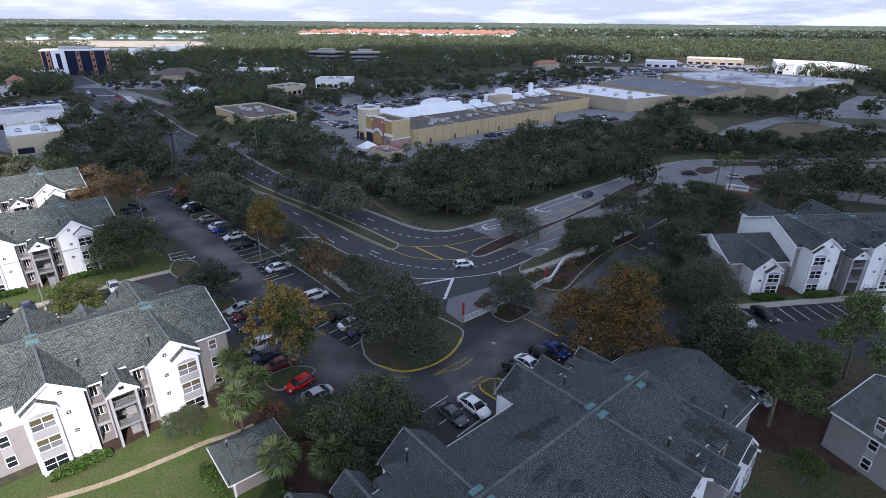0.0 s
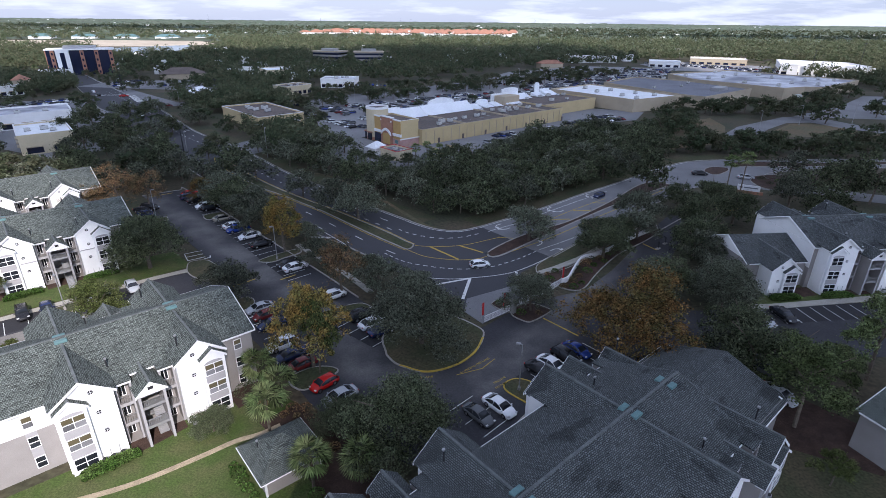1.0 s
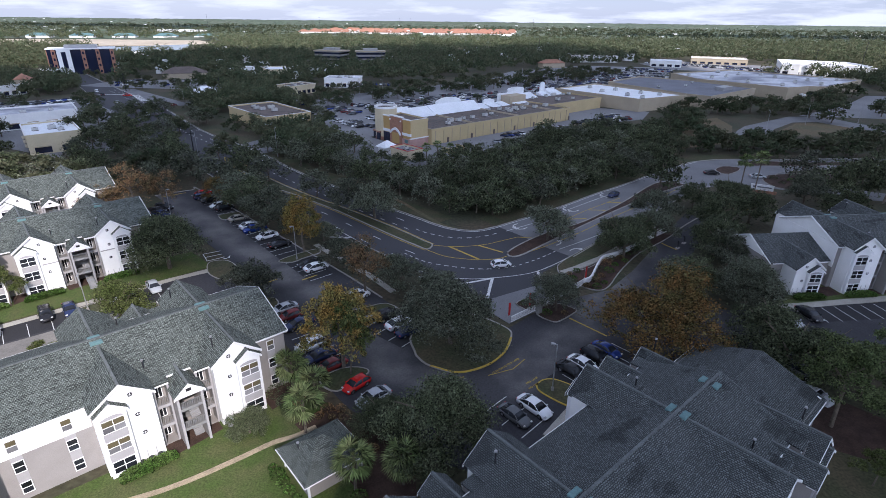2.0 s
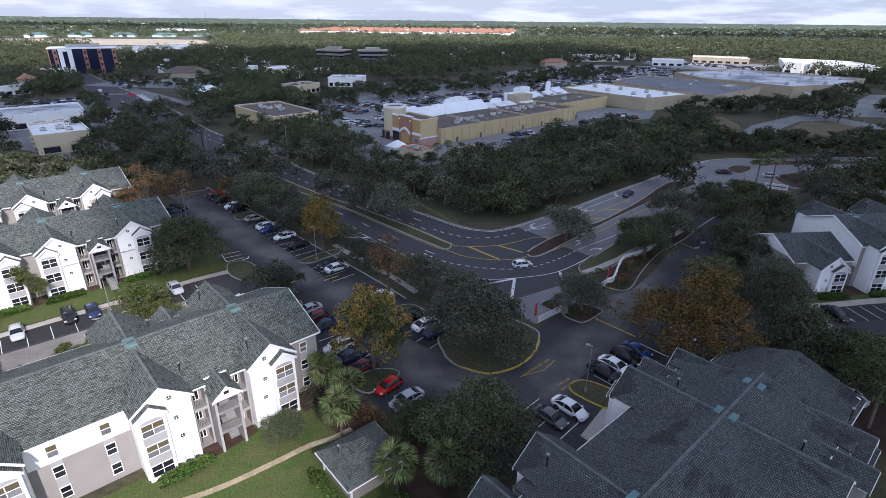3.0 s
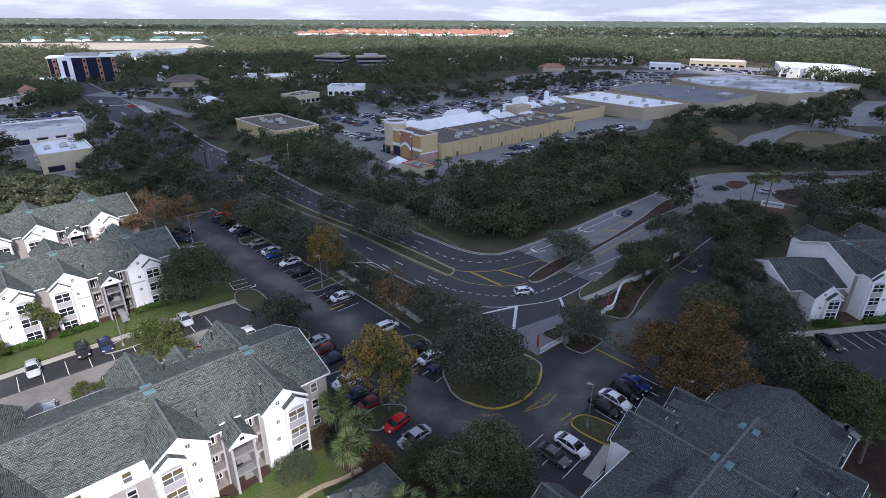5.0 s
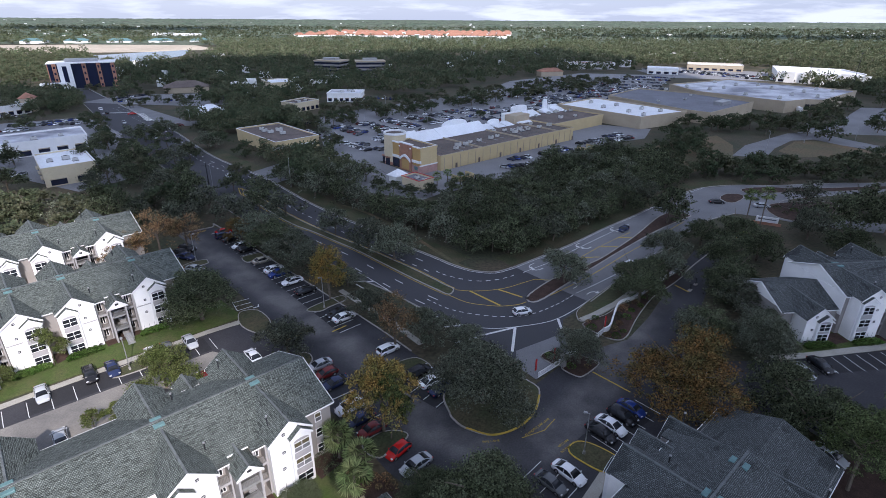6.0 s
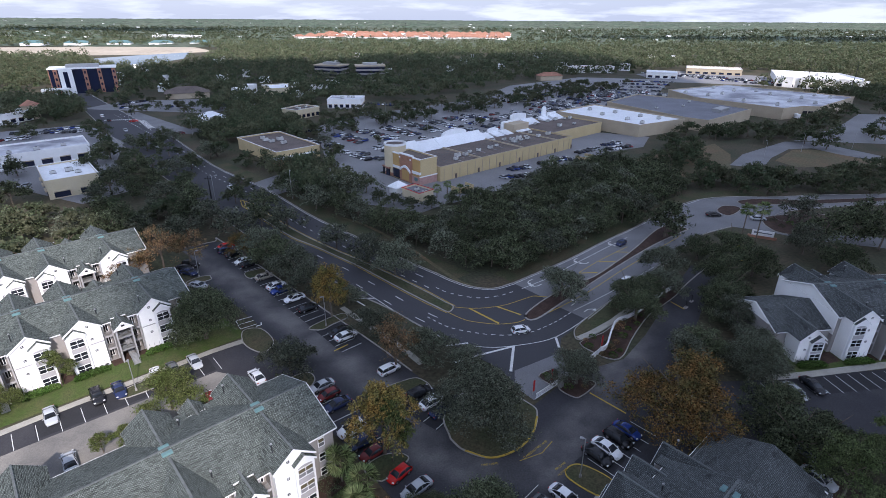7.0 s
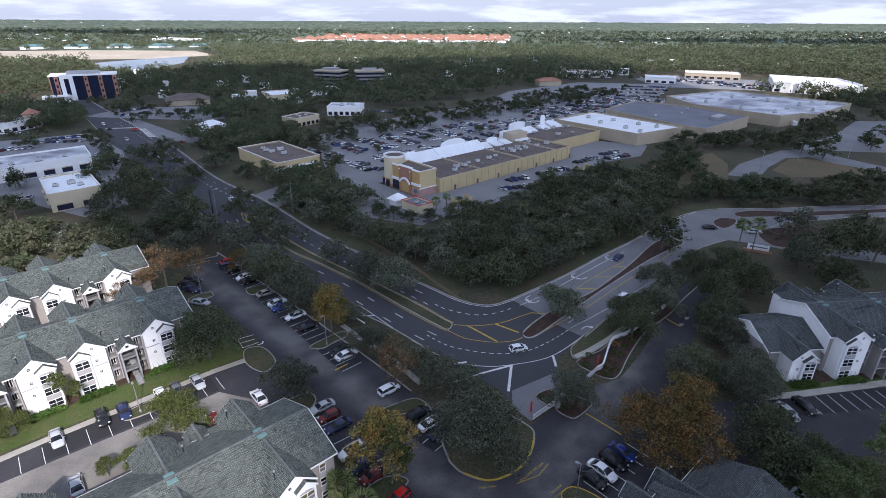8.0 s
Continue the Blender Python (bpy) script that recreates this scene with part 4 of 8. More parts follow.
def bay(root, u0, u1, s, outer, eave=BAYEAVE, top=BAYTOP, floors=3, detail=True, blind=True):
    """A projecting gabled bay; outer: +1 or -1, the side on which its window column stands."""
    out = OUT
    b = part("bay", prism(u0, u1, 5.0 * s, out * s, 0, eave, top), M_STUCCO, root, "white stucco gabled bay")
    gable_roof(b, u0, u1, 0.6 * s, (out + 0.35) * s, eave, top)
    # window column
    w0, w1 = (u0 + 0.15, u0 + 3.2) if outer < 0 else (u1 - 3.2, u1 - 0.15)
    ctop = eave - 0.55
    col = part("window_column", prism(w0, w1, (out - 0.2) * s, (out + 0.55) * s, 0, ctop, ctop + 1.15), M_TRIM, b)
    gable_roof(col, w0, w1, (out - 0.1) * s, (out + 0.8) * s, ctop, ctop + 1.15, 0.25)
    if detail:
        step = (eave - 0.9) / floors
        for k in range(floors):
            z = 0.6 + step * k
            window(col, w0 + 0.3, w1 - 0.3, z, z + 1.75, out + 0.58, s, 2, 2, blind and k > 0)
            if k < floors - 1:
                y0, y1 = sorted(((out + 0.5) * s, (out + 0.6) * s))
                part("panel", boxes((w0 + 0.3, w1 - 0.3, y0, y1 if s > 0 else y1, z + 1.8, z + step - 0.05)), M_PANEL, col)
        bm = bmesh.new()
        wm, r = (w0 + w1) / 2, (w1 - w0) / 2 - 0.35
        z0 = 0.6 + step * (floors - 1) + 1.75
        fan = [bm.verts.new((wm + math.cos(math.pi * i / 12) * r, (out + 0.6) * s, z0 + math.sin(math.pi * i / 12) * 0.42)) for i in range(13)]
        back = [bm.verts.new((v.co.x, v.co.y - 0.08 * s, v.co.z)) for v in fan]
        bm.faces.new(fan)
        bm.faces.new(back[::-1])
        for i in range(13):
            j = (i + 1) % 13
            bm.faces.new((fan[i], fan[j], back[j], back[i]))
        part("arch_panel", bm, M_PANEL, col)
        um = (u0 + u1) / 2
        o = -outer
        for k, z in enumerate((eave + 0.4, eave - 2.6, eave - 5.4)[:floors]):
            round_vent(b, um + o * (0.9 + 0.25 * k), out, z, s)
        # condenser units and pipes at the foot
        for k in range(3):
            bm = bmesh.new()
            x = um + o * (0.3 + 1.0 * k)
            tube(bm, (x, (out + 0.6) * s, 0.05), (x, (out + 0.6) * s, 0.75), 0.38, n=12)
            ac = part("condenser", bm, M_STEEL, b)
            bm = bmesh.new()
            tube(bm, (x, (out + 0.6) * s, 0.75), (x, (out + 0.6) * s, 0.8), 0.3, n=12)
            part("fan_grille", bm, M_DARK, ac)
            bm = bmesh.new()
            tube(bm, (x + 0.2, (out + 0.06) * s, 0.5), (x + 0.2, (out + 0.06) * s, 1.6), 0.04, n=5)
            part("pipe", bm, M_STEEL, ac)
    return b


def ledge(root, u0, u1, z, s, v=OUT):
    """A thin grey drip ledge across the blank part of a bay."""
    a, b = sorted((v * s, (v + 0.14) * s))
    part("ledge", boxes((u0, u1, a, b, z, z + 0.16)), M_PANEL, root)


def balconies(root, u0, u1, s, floors=3):
    """Recessed balconies one above another beside the stairs."""
    v0, v1 = HALF, 9.9
    a, b = sorted((v0 * s, v1 * s))
    top = EAVE - 0.35
    base = part("balcony", boxes((u0, u0 + 0.18, a, b, 0, top)), M_TAUPE, root)
    part("side_wall", boxes((u1 - 0.18, u1, a, b, 0, top)), M_TAUPE, base)
    f0, f1 = sorted(((v1 - 0.04) * s, (v1 + 0.08) * s))
    part("cornice", boxes((u0 - 0.08, u1 + 0.08, f0, f1, top - 0.25, top + 0.12)), M_TRIM, base)
    for u in (u0 - 0.03, u1 - 0.2):
        part("corner_trim", boxes((u, u + 0.23, f0, f1, 0, top - 0.25)), M_PANEL, base)
    part("roof_slope", roof_plane([(u0 - 0.15, (v1 + 0.15) * s, top + 0.2), (u1 + 0.15, (v1 + 0.15) * s, top + 0.2), (u1 + 0.15, 7.5 * s, EAVE + 0.06), (u0 - 0.15, 7.5 * s, EAVE + 0.06)]), M_SHINGLE, base)
    for k in range(floors):
        z = 2.95 * k
        part("balcony_floor", boxes((u0 + 0.18, u1 - 0.18, a, b, z + 0.0, z + 0.2)), M_TAUPE, base)
        if k:
            g0, g1 = sorted(((v1 - 0.06) * s, (v1 + 0.05) * s))
            part("apron", boxes((u0 + 0.2, u1 - 0.2, g0, g1, z - 0.25, z + 0.2)), M_PANEL, base)
            railing(base, (u0 + 0.2, (v1 - 0.1) * s), (u1 - 0.2, (v1 - 0.1) * s), z + 0.2)
        window(base, u0 + 0.5, u1 - 0.4, z + 0.3, z + 2.3, v0 + 0.04, s, 2, 1, False)
    return base


def sawtooth(u0, u1, v, run, z, rise=0.16, n=9):
    """One flight of stairs: treads, risers and a sloping soffit in a single body."""
    ring = []
    for i in range(n):
        ring += [(v + run * i, z + rise * i), (v + run * i, z + rise * (i + 1)), (v + run * (i + 1), z + rise * (i + 1))]
    ring = ring[:1] + [p for i, p in enumerate(ring) if i and p != ring[i - 1]]
    ring += [(v + run * n, z + rise * (n - 1) - 0.05), (v + run, z - 0.05)]
    bm = bmesh.new()
    a = [bm.verts.new((u0, p, q)) for p, q in ring]
    b = [bm.verts.new((u1, p, q)) for p, q in ring]
    bm.faces.new(a)
    bm.faces.new(b[::-1])
    for i in range(len(ring)):
        k = (i + 1) % len(ring)
        bm.faces.new((a[i], a[k], b[k], b[i]))
    bmesh.ops.recalc_face_normals(bm, faces=bm.faces)
    return bm


def stairs(root, c, s, floors=3):
    """An open gabled stair tower with landings, flights and railings."""
    u0, u1, v0, v1 = c - 1.5, c + 1.5, HALF, 12.2
    a, b = sorted((v0 * s, v1 * s))
    bm = bmesh.new()
    for uu in (u0, u1 - 0.22):
        box(bm, uu, uu + 0.22, a, b, 0, 8.0)
    tower = part("stair_tower", bm, M_TAUPE, root, "taupe open stair tower with a white pediment")
    f0, f1 = sorted(((v1 - 0.02) * s, (v1 + 0.14) * s))
    posts = bmesh.new()
    for uu in (u0 - 0.06, u1 - 0.24):
        box(posts, uu, uu + 0.3, f0, f1, 0, 8.0)
    part("corner_trim", posts, M_PANEL, tower)
    ped = part("pediment", prism(u0 - 0.1, u1 + 0.1, (v1 - 0.6) * s, (v1 + 0.2) * s, 7.7, 8.15, 9.5), M_TRIM, tower)
    p0, p1 = sorted(((v1 + 0.18) * s, (v1 + 0.24) * s))
    part("pediment_vent", boxes((c - 0.3, c + 0.3, p0, p1, 8.4, 8.8)), M_DARK, ped)
    gable_roof(tower, u0 - 0.1, u1 + 0.1, 4.0 * s, (v1 + 0.4) * s, 8.15, 9.5, 0.25)
    for k in range(floors):
        z = 2.95 * k
        if k:
            l0, l1 = sorted(((v1 - 1.5) * s, v1 * s))
            part("landing", boxes((u0 + 0.22, u1 - 0.22, l0, l1, z - 0.3, z)), M_STEEL, tower)
            l0, l1 = sorted((v0 * s, (v0 + 1.3) * s))
            part("landing", boxes((u0 + 0.22, u1 - 0.22, l0, l1, z - 0.3, z)), M_STEEL, tower)
            railing(tower, (u0 + 0.24, (v1 - 0.05) * s), (u1 - 0.24, (v1 - 0.05) * s), z)
        if k < floors - 1:
            part("stair_flight", sawtooth(c - 1.2, c - 0.05, (v1 - 1.5) * s, -0.2 * s, z + 0.1), M_STEEL, tower)
            part("stair_flight", sawtooth(c + 0.05, c + 1.2, (v0 + 1.3) * s, 0.2 * s, z + 1.5), M_STEEL, tower)
    return tower


def vent_pipe(root, u, v, z):
    bm = bmesh.new()
    tube(bm, (u, v, z - 0.6), (u, v, z + 0.9), 0.09, n=8)
    p = part("vent_pipe", bm, M_DARK, root)
    bm = bmesh.new()
    tube(bm, (u, v, z + 0.9), (u, v, z + 1.08), 0.16, n=8)
    part("pipe_cap", bm, M_STEEL, p)


def rake(root, p, q):
    """A white board along a sloping roof edge."""
    bm = bmesh.new()
    tube(bm, p, q, 0.13, n=4)
    part("rake_board", bm, M_TRIM, root)


def main_roof(root, u0, u1, half, eave, ridge, over=0.55):
    k = (ridge - eave) / half
    e = eave - k * over
    for s in (1, -1):
        part("roof_slope", roof_plane([(u0 - 0.4, (half + over) * s, e), (u1 + 0.4, (half + over) * s, e), (u1 + 0.4, 0, ridge), (u0 - 0.4, 0, ridge)]), M_SHINGLE, root)
    part("ridge_cap", boxes((u0 - 0.4, u1 + 0.4, -0.14, 0.14, ridge - 0.06, ridge + 0.04)), M_RIDGE, root)
    bm = bmesh.new()
    for s in (1, -1):
        a, b = sorted(((half + over) * s, (half + over + 0.1) * s))
        box(bm, u0 - 0.4, u1 + 0.4, a, b, e - 0.22, e - 0.02)
    part("gutter", bm, M_TRIM, root)
    for u in (u0 - 0.42, u1 + 0.42):
        for s in (1, -1):
            rake(root, (u, (half + over) * s, e - 0.1), (u, 0, ridge - 0.1))


def hedge(m, length, width, high, group="hedges"):
    rng = np.random.default_rng(int(length * 37) % 1000)
    n = int(length * width * 420)
    p = np.stack([rng.uniform(-length / 2, length / 2, n), rng.uniform(-width / 2, width / 2, n), high * np.sqrt(rng.uniform(0.05, 1, n))], 1)
    edge = 1 - 0.35 * (np.abs(p[:, 0]) / (length / 2)) ** 4
    p[:, 2] *= edge
    p[:, 1] *= edge
    me = leaf_cloud("hedge", p, 0.12, rng, M_HEDGE)
    ob = new("hedge", me)
    ob.matrix_world = m
    return tagged(ob, "clipped bright green hedge at the foot of a wall", "hedge", group)


def leaf_cloud(name, pts, size, rng, material, up=0.35, sides=4):
    """Small leaf faces at the given points, turned at random."""
    n = len(pts)
    a = rng.normal(size=(n, 3))
    a /= np.linalg.norm(a, axis=1)[:, None]
    b = rng.normal(size=(n, 3))
    b[:, 2] *= up
    b -= a * (a * b).sum(1)[:, None]
    b /= np.linalg.norm(b, axis=1)[:, None] + 1e-9
    k = (size * rng.uniform(0.55, 1.3, n))[:, None]
    a, b = a * k, b * k * 0.62
    corners = [pts - a, pts + b, pts + a, pts - b] if sides == 4 else [pts - a - b, pts + b * 1.5, pts + a - b]
    v = np.stack(corners, 1).reshape(-1, 3)
    me = bpy.data.meshes.new(name)
    me.vertices.add(sides * n)
    me.vertices.foreach_set("co", v.astype(np.float32).ravel())
    me.loops.add(sides * n)
    me.loops.foreach_set("vertex_index", np.arange(sides * n, dtype=np.int32))
    me.polygons.add(n)
    me.polygons.foreach_set("loop_start", np.arange(0, sides * n, sides, dtype=np.int32))
    me.update()
    me.validate()
    me.materials.append(material)
    return me


def block(x, y, turn, length, bays, towers, label, sides=(1, -1), start=0.0, blind=True):
    """A three-storey block; x, y: the foot of its ridge's east end; bays: (u0, u1, outer)."""
    root = empty("apartment_block", pose(x, y, 0, 0, 0, turn), label, "apartment building", "apartment blocks")
    part("wall", boxes((start, length, -HALF, HALF, 0, EAVE - 0.1)), M_TAUPE, root, "taupe stucco wall")
    for u in (start, length - 0.3):
        bm = bmesh.new()
        ring = [(-HALF, EAVE - 0.1), (HALF, EAVE - 0.1), (0, RIDGE - 0.25)]
        p = [bm.verts.new((u, v, z)) for v, z in ring]
        q = [bm.verts.new((u + 0.3, v, z)) for v, z in ring]
        bm.faces.new(p)
        bm.faces.new(q[::-1])
        for i in range(3):
            bm.faces.new((p[i], p[(i + 1) % 3], q[(i + 1) % 3], q[i]))
        part("gable_wall", bm, M_STUCCO, root)
    main_roof(root, start, length, HALF, EAVE, RIDGE)
    for s in sides:
        for u0, u1, o in bays:
            bay(root, u0, u1, s, o, blind=blind)
        for c in towers:
            stairs(root, c, s)
            balconies(root, c - 3.4, c - 1.6, s)
            balconies(root, c + 1.6, c + 3.4, s)
    for u in [(a + b) / 2 for a, b, _ in bays]:
        for v in (-0.75, 0.75):
            bm = boxes((u - 0.7, u + 0.7, v - 0.35, v + 0.35, RIDGE - 0.5, RIDGE - 0.12))
            bmesh.ops.bevel(bm, geom=bm.edges[:], offset=0.06, segments=1, affect="EDGES")
            part("ridge_vent", bm, M_VENT, root, "teal metal ridge vent")
    for c in towers:
        for s in sides:
            vent_pipe(root, c + 3.2, 6.6 * s, EAVE + 0.8)
            vent_pipe(root, c - 4.6, 8.6 * s, EAVE + 1.9)
    return root


def wall_windows(root, us, s, v=HALF):
    for u in us:
        for k, z in enumerate((0.8, 3.75, 6.7)):
            window(root, u, u + 1.1, z, z + 1.6, v + (0.1 if k > 1 else 0.02), s, 1, 2, k > 1)
            if k < 2:
                a, b = sorted(((v) * s, (v + 0.05) * s))
                part("panel", boxes((u, u + 1.1, a, b, z + 1.65, z + 2.9)), M_PANEL, root)


b1 = block(-36.5, 71.2, 221.7, 58.3, [(4.9, 10.9, -1), (18.0, 24.2, 1), (34.1, 40.3, -1), (47.4, 53.4, 1)], [14.4, 43.9],
           "long three-storey apartment block, white bays and grey shingles")
wall_windows(b1, (1.6, 26.0, 31.0), 1)
a, b = HALF, HALF + 0.06
part("upper_wall", boxes((24.3, 34.0, a, b, 6.0, EAVE - 0.15)), M_STUCCO, b1, "white upper wall")
b4 = block(-76.8, 113.9, 222, 51, [(4.9, 10.9, -1), (18.0, 24.2, 1), (26.7, 32.9, -1), (40.0, 46.0, 1)], [14.4, 36.5],
           "three-storey apartment block behind a row of parked cars", blind=False)
wall_windows(b4, (1.6,), 1)
for u0, u1 in ((8.2, 10.8), (18.1, 20.6), (30.2, 32.8), (40.1, 42.6)):
    ledge(b4, u0, u1, 5.9, 1)
for c in (14.4, 36.5):
    part("outer_flight", sawtooth(c - 1.1, c + 0.1, 14.6, -0.26, 0.05), M_STEEL, b4, "grey outside stair flight")
    for u in (c - 1.15, c + 0.15):
        bm = bmesh.new()
        tube(bm, (u, 14.6, 0.95), (u, 12.3, 2.4), 0.035, n=5)
        tube(bm, (u, 14.6, 0.0), (u, 14.6, 0.98), 0.035, n=5)
        part("handrail", bm, M_STEEL, b4)
block(-99.1, 138.9, 222, 51, [(4.9, 10.9, -1), (18.0, 24.2, 1), (26.7, 32.9, -1), (40.0, 46.0, 1)], [14.4, 36.5],
           "three-storey apartment block behind an autumn tree", blind=False)
b2 = block(10.6, 39.6, 221, 38, [(-10.9, -4.8, 1), (6.1, 12.1, -1), (18.7, 24.7, 1)], [-14.5, 15.4],
           "three-storey apartment block with a broad shingle roof", start=-17.6)


def low_wing(root, ua, ub, half, eave, ridge, hip=True):
    """A two-storey wing from the tall part at ua to its outer end at ub."""
    d = 1 if ub > ua else -1
    lo, hi = sorted((ua, ub))
    w = part("low_wing", boxes((lo, hi, -half, half, 0, eave)), M_TAUPE, root, "two-storey taupe wing")
    e = eave - 0.2
    top = ub - d * half * 0.85 if hip else ub + d * 0.4
    h = half + 0.5
    for s in (1, -1):
        part("roof_slope", roof_plane([(ub + d * 0.45, h * s, e), (ua, h * s, e), (ua, 0, ridge), (top, 0, ridge)]), M_SHINGLE, w)
    if hip:
        part("roof_hip", roof_plane([(ub + d * 0.45, -h, e), (ub + d * 0.45, h, e), (top, 0, ridge)]), M_SHINGLE, w)
    else:
        bm = bmesh.new()
        ring = [(-half, eave), (half, eave), (0, ridge - 0.25)]
        p = [bm.verts.new((ub - d * 0.3, v, z)) for v, z in ring]
        q = [bm.verts.new((ub + d * 0.02, v, z)) for v, z in ring]
        bm.faces.new(p)
        bm.faces.new(q[::-1])
        for i in range(3):
            bm.faces.new((p[i], p[(i + 1) % 3], q[(i + 1) % 3], q[i]))
        part("gable_wall", bm, M_STUCCO, w)
        for s in (1, -1):
            rake(w, (ub + d * 0.45, h * s, e - 0.1), (ub + d * 0.45, 0, ridge - 0.1))
    for s in (1, -1):
        a, b = sorted((h * s, (h + 0.1) * s))
        part("gutter", boxes((min(ua, ub), max(ua, ub), a, b, e - 0.24, e - 0.04)), M_TRIM, w)
    return w


for v in (-0.75, 0.75):
    bm = boxes((-15.9, -14.7, v - 0.35, v + 0.35, RIDGE - 0.5, RIDGE - 0.12))
    bmesh.ops.bevel(bm, geom=bm.edges[:], offset=0.06, segments=1, affect="EDGES")
    part("ridge_vent", bm, M_VENT, b2, "teal metal ridge vent")
low_wing(b2, -17.5, -32.5, 7.9, 5.9, 8.8, hip=False)
for side in (1, -1):
    bay(b2, -24.2, -18.2, side, -1, eave=5.9, top=8.6, floors=2)

# the block across the car park: tall part and a low gabled wing
b3 = block(69.7, 105.5, 185.7, 0.0, [(-6.9, -0.9, 1), (-20.2, -14.0, -1)], [-10.5],
           "three-storey white and grey apartment block beside a low wing", start=-40, blind=False)
part("end_wall", boxes((0.0, 0.06, -HALF, HALF, 4.5, EAVE - 0.12)), M_STUCCO, b3, "white end wall above the low roof")
low_wing(b3, 0.0, 12.7, 7.2, 5.8, 8.9, hip=False)
bay(b3, 4.4, 10.0, 1, -1, eave=5.8, top=8.2, floors=2, blind=False)
b6 = empty("apartment_block", pose(60, 45, 0, 0, 0, 292), "grey-walled apartment wing beside the lawn", "apartment building", "apartment blocks")
low_wing(b6, 14.0, -11.5, 7.0, 5.9, 9.0, hip=False)
wall_windows(b6, (-7, -1.5), -1, 7.0)
# b2 and b3 take the darker copy: stains and painted-in shade
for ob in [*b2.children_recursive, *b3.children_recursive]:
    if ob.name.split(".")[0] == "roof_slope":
        ob.data.materials[0] = M_SHADED_STAINED
for ob in b2.children_recursive:
    if ob.name.split(".")[0] == "rake_board":
        ob.data.materials[0] = M_RIDGE
# mulch at the foot of the fronts
for root, spans in ((b1, ((11.2, 17.8), (0.2, 4.7))), (b4, ((11.2, 17.8), (24.4, 26.5), (33.2, 39.8))), (b3, ((-13.6, -7.2), (-0.6, 4.2)))):
    for u0, u1 in spans:
        outline = [tuple((root.matrix_world @ Vector((u, v, 0)))[:2]) for u, v in ((u0, HALF + 0.1), (u1, HALF + 0.1), (u1, HALF + 4.2), (u0, HALF + 3.4))]
        flat("mulch_bed", outline, 0.1, M_MULCH, "dark mulch bed at the foot of the apartment wall", "mulch bed")
hedge_spots = ((b1, 21.1, 1), (b4, 21.1, 1), (b4, 29.8, 1), (b4, 7.9, 1), (b3, -4.4, 1), (b3, 6.6, 1))
for root, u, s in hedge_spots:
    hedge(root.matrix_world @ Matrix.Translation((u + 0.6 if root != b1 else u - 0.7, 12.8 * s, 0)), 6.4, 1.7, 1.15)


def pump_house():
    """A small hip-roofed hut on the lawn."""
    root = empty("pump_house", pose(-21.9, 49.2, 0, 0, 0, 40), "small stucco hut with a grey shingled pyramid roof", "hut")
    part("wall", boxes((-4.3, 2.6, -3.1, 3.1, 0, 2.7)), M_TAUPE, root)
    for u in (-4.3, 2.6):
        for v in (-3.1, 3.1):
            part("corner_board", boxes((u - 0.12, u + 0.12, v - 0.12, v + 0.12, 0, 2.72)), M_TRIM, root)
    e, t = 2.65, 5.1
    c = [(-5.0, -3.8, e), (3.3, -3.8, e), (3.3, 3.8, e), (-5.0, 3.8, e)]
    for a, b, p, q in ((c[0], c[1], (-0.55, 0, t), (-1.25, 0, t)), (c[2], c[3], (-1.25, 0, t), (-0.55, 0, t))):
        part("roof_slope", roof_plane([a, b, p, q]), M_SHINGLE, root)
    for a, b, p in ((c[1], c[2], (-0.55, 0, t)), (c[3], c[0], (-1.25, 0, t))):
        part("roof_slope", roof_plane([a, b, p]), M_SHINGLE, root)
    bm = bmesh.new()
    for a, b in ((c[0], c[1]), (c[1], c[2]), (c[2], c[3]), (c[3], c[0])):
        tube(bm, (*a[:2], a[2] - 0.1), (*b[:2], b[2] - 0.1), 0.08, n=4)
    part("fascia", bm, M_TRIM, root)
    vent_pipe(root, -3.3, 1.0, 3.7)


pump_house()


# ---- trees ----
def trunk_mesh(name, high, r, limbs, rng, spread):
    bm = bmesh.new()
    top = Vector((rng.uniform(-0.3, 0.3), rng.uniform(-0.3, 0.3), high))
    mid = top * 0.5 + Vector((rng.uniform(-0.2, 0.2), rng.uniform(-0.2, 0.2), 0))
    tube(bm, (0, 0, -0.1), mid, r, r * 0.8, 7)
    tube(bm, mid, top, r * 0.8, r * 0.6, 7)
    for i in range(limbs):
        a = 2 * math.pi * (i + rng.uniform(0, 0.6)) / limbs
        k = rng.uniform(0.5, 1.0)
        p = mid.lerp(top, rng.uniform(0.2, 1))
        q = p + Vector((math.cos(a) * spread * 0.45 * k, math.sin(a) * spread * 0.45 * k, spread * rng.uniform(0.25, 0.5)))
        e = q + Vector((math.cos(a) * spread * 0.4 * k, math.sin(a) * spread * 0.4 * k, spread * rng.uniform(0.15, 0.4)))
        tube(bm, p, q, r * 0.42, r * 0.28, 5)
        tube(bm, q, e, r * 0.28, r * 0.1, 5)
    me = bpy.data.meshes.new(name)
    bm.to_mesh(me)
    bm.free()
    me.materials.append(M_BARK)
    return me


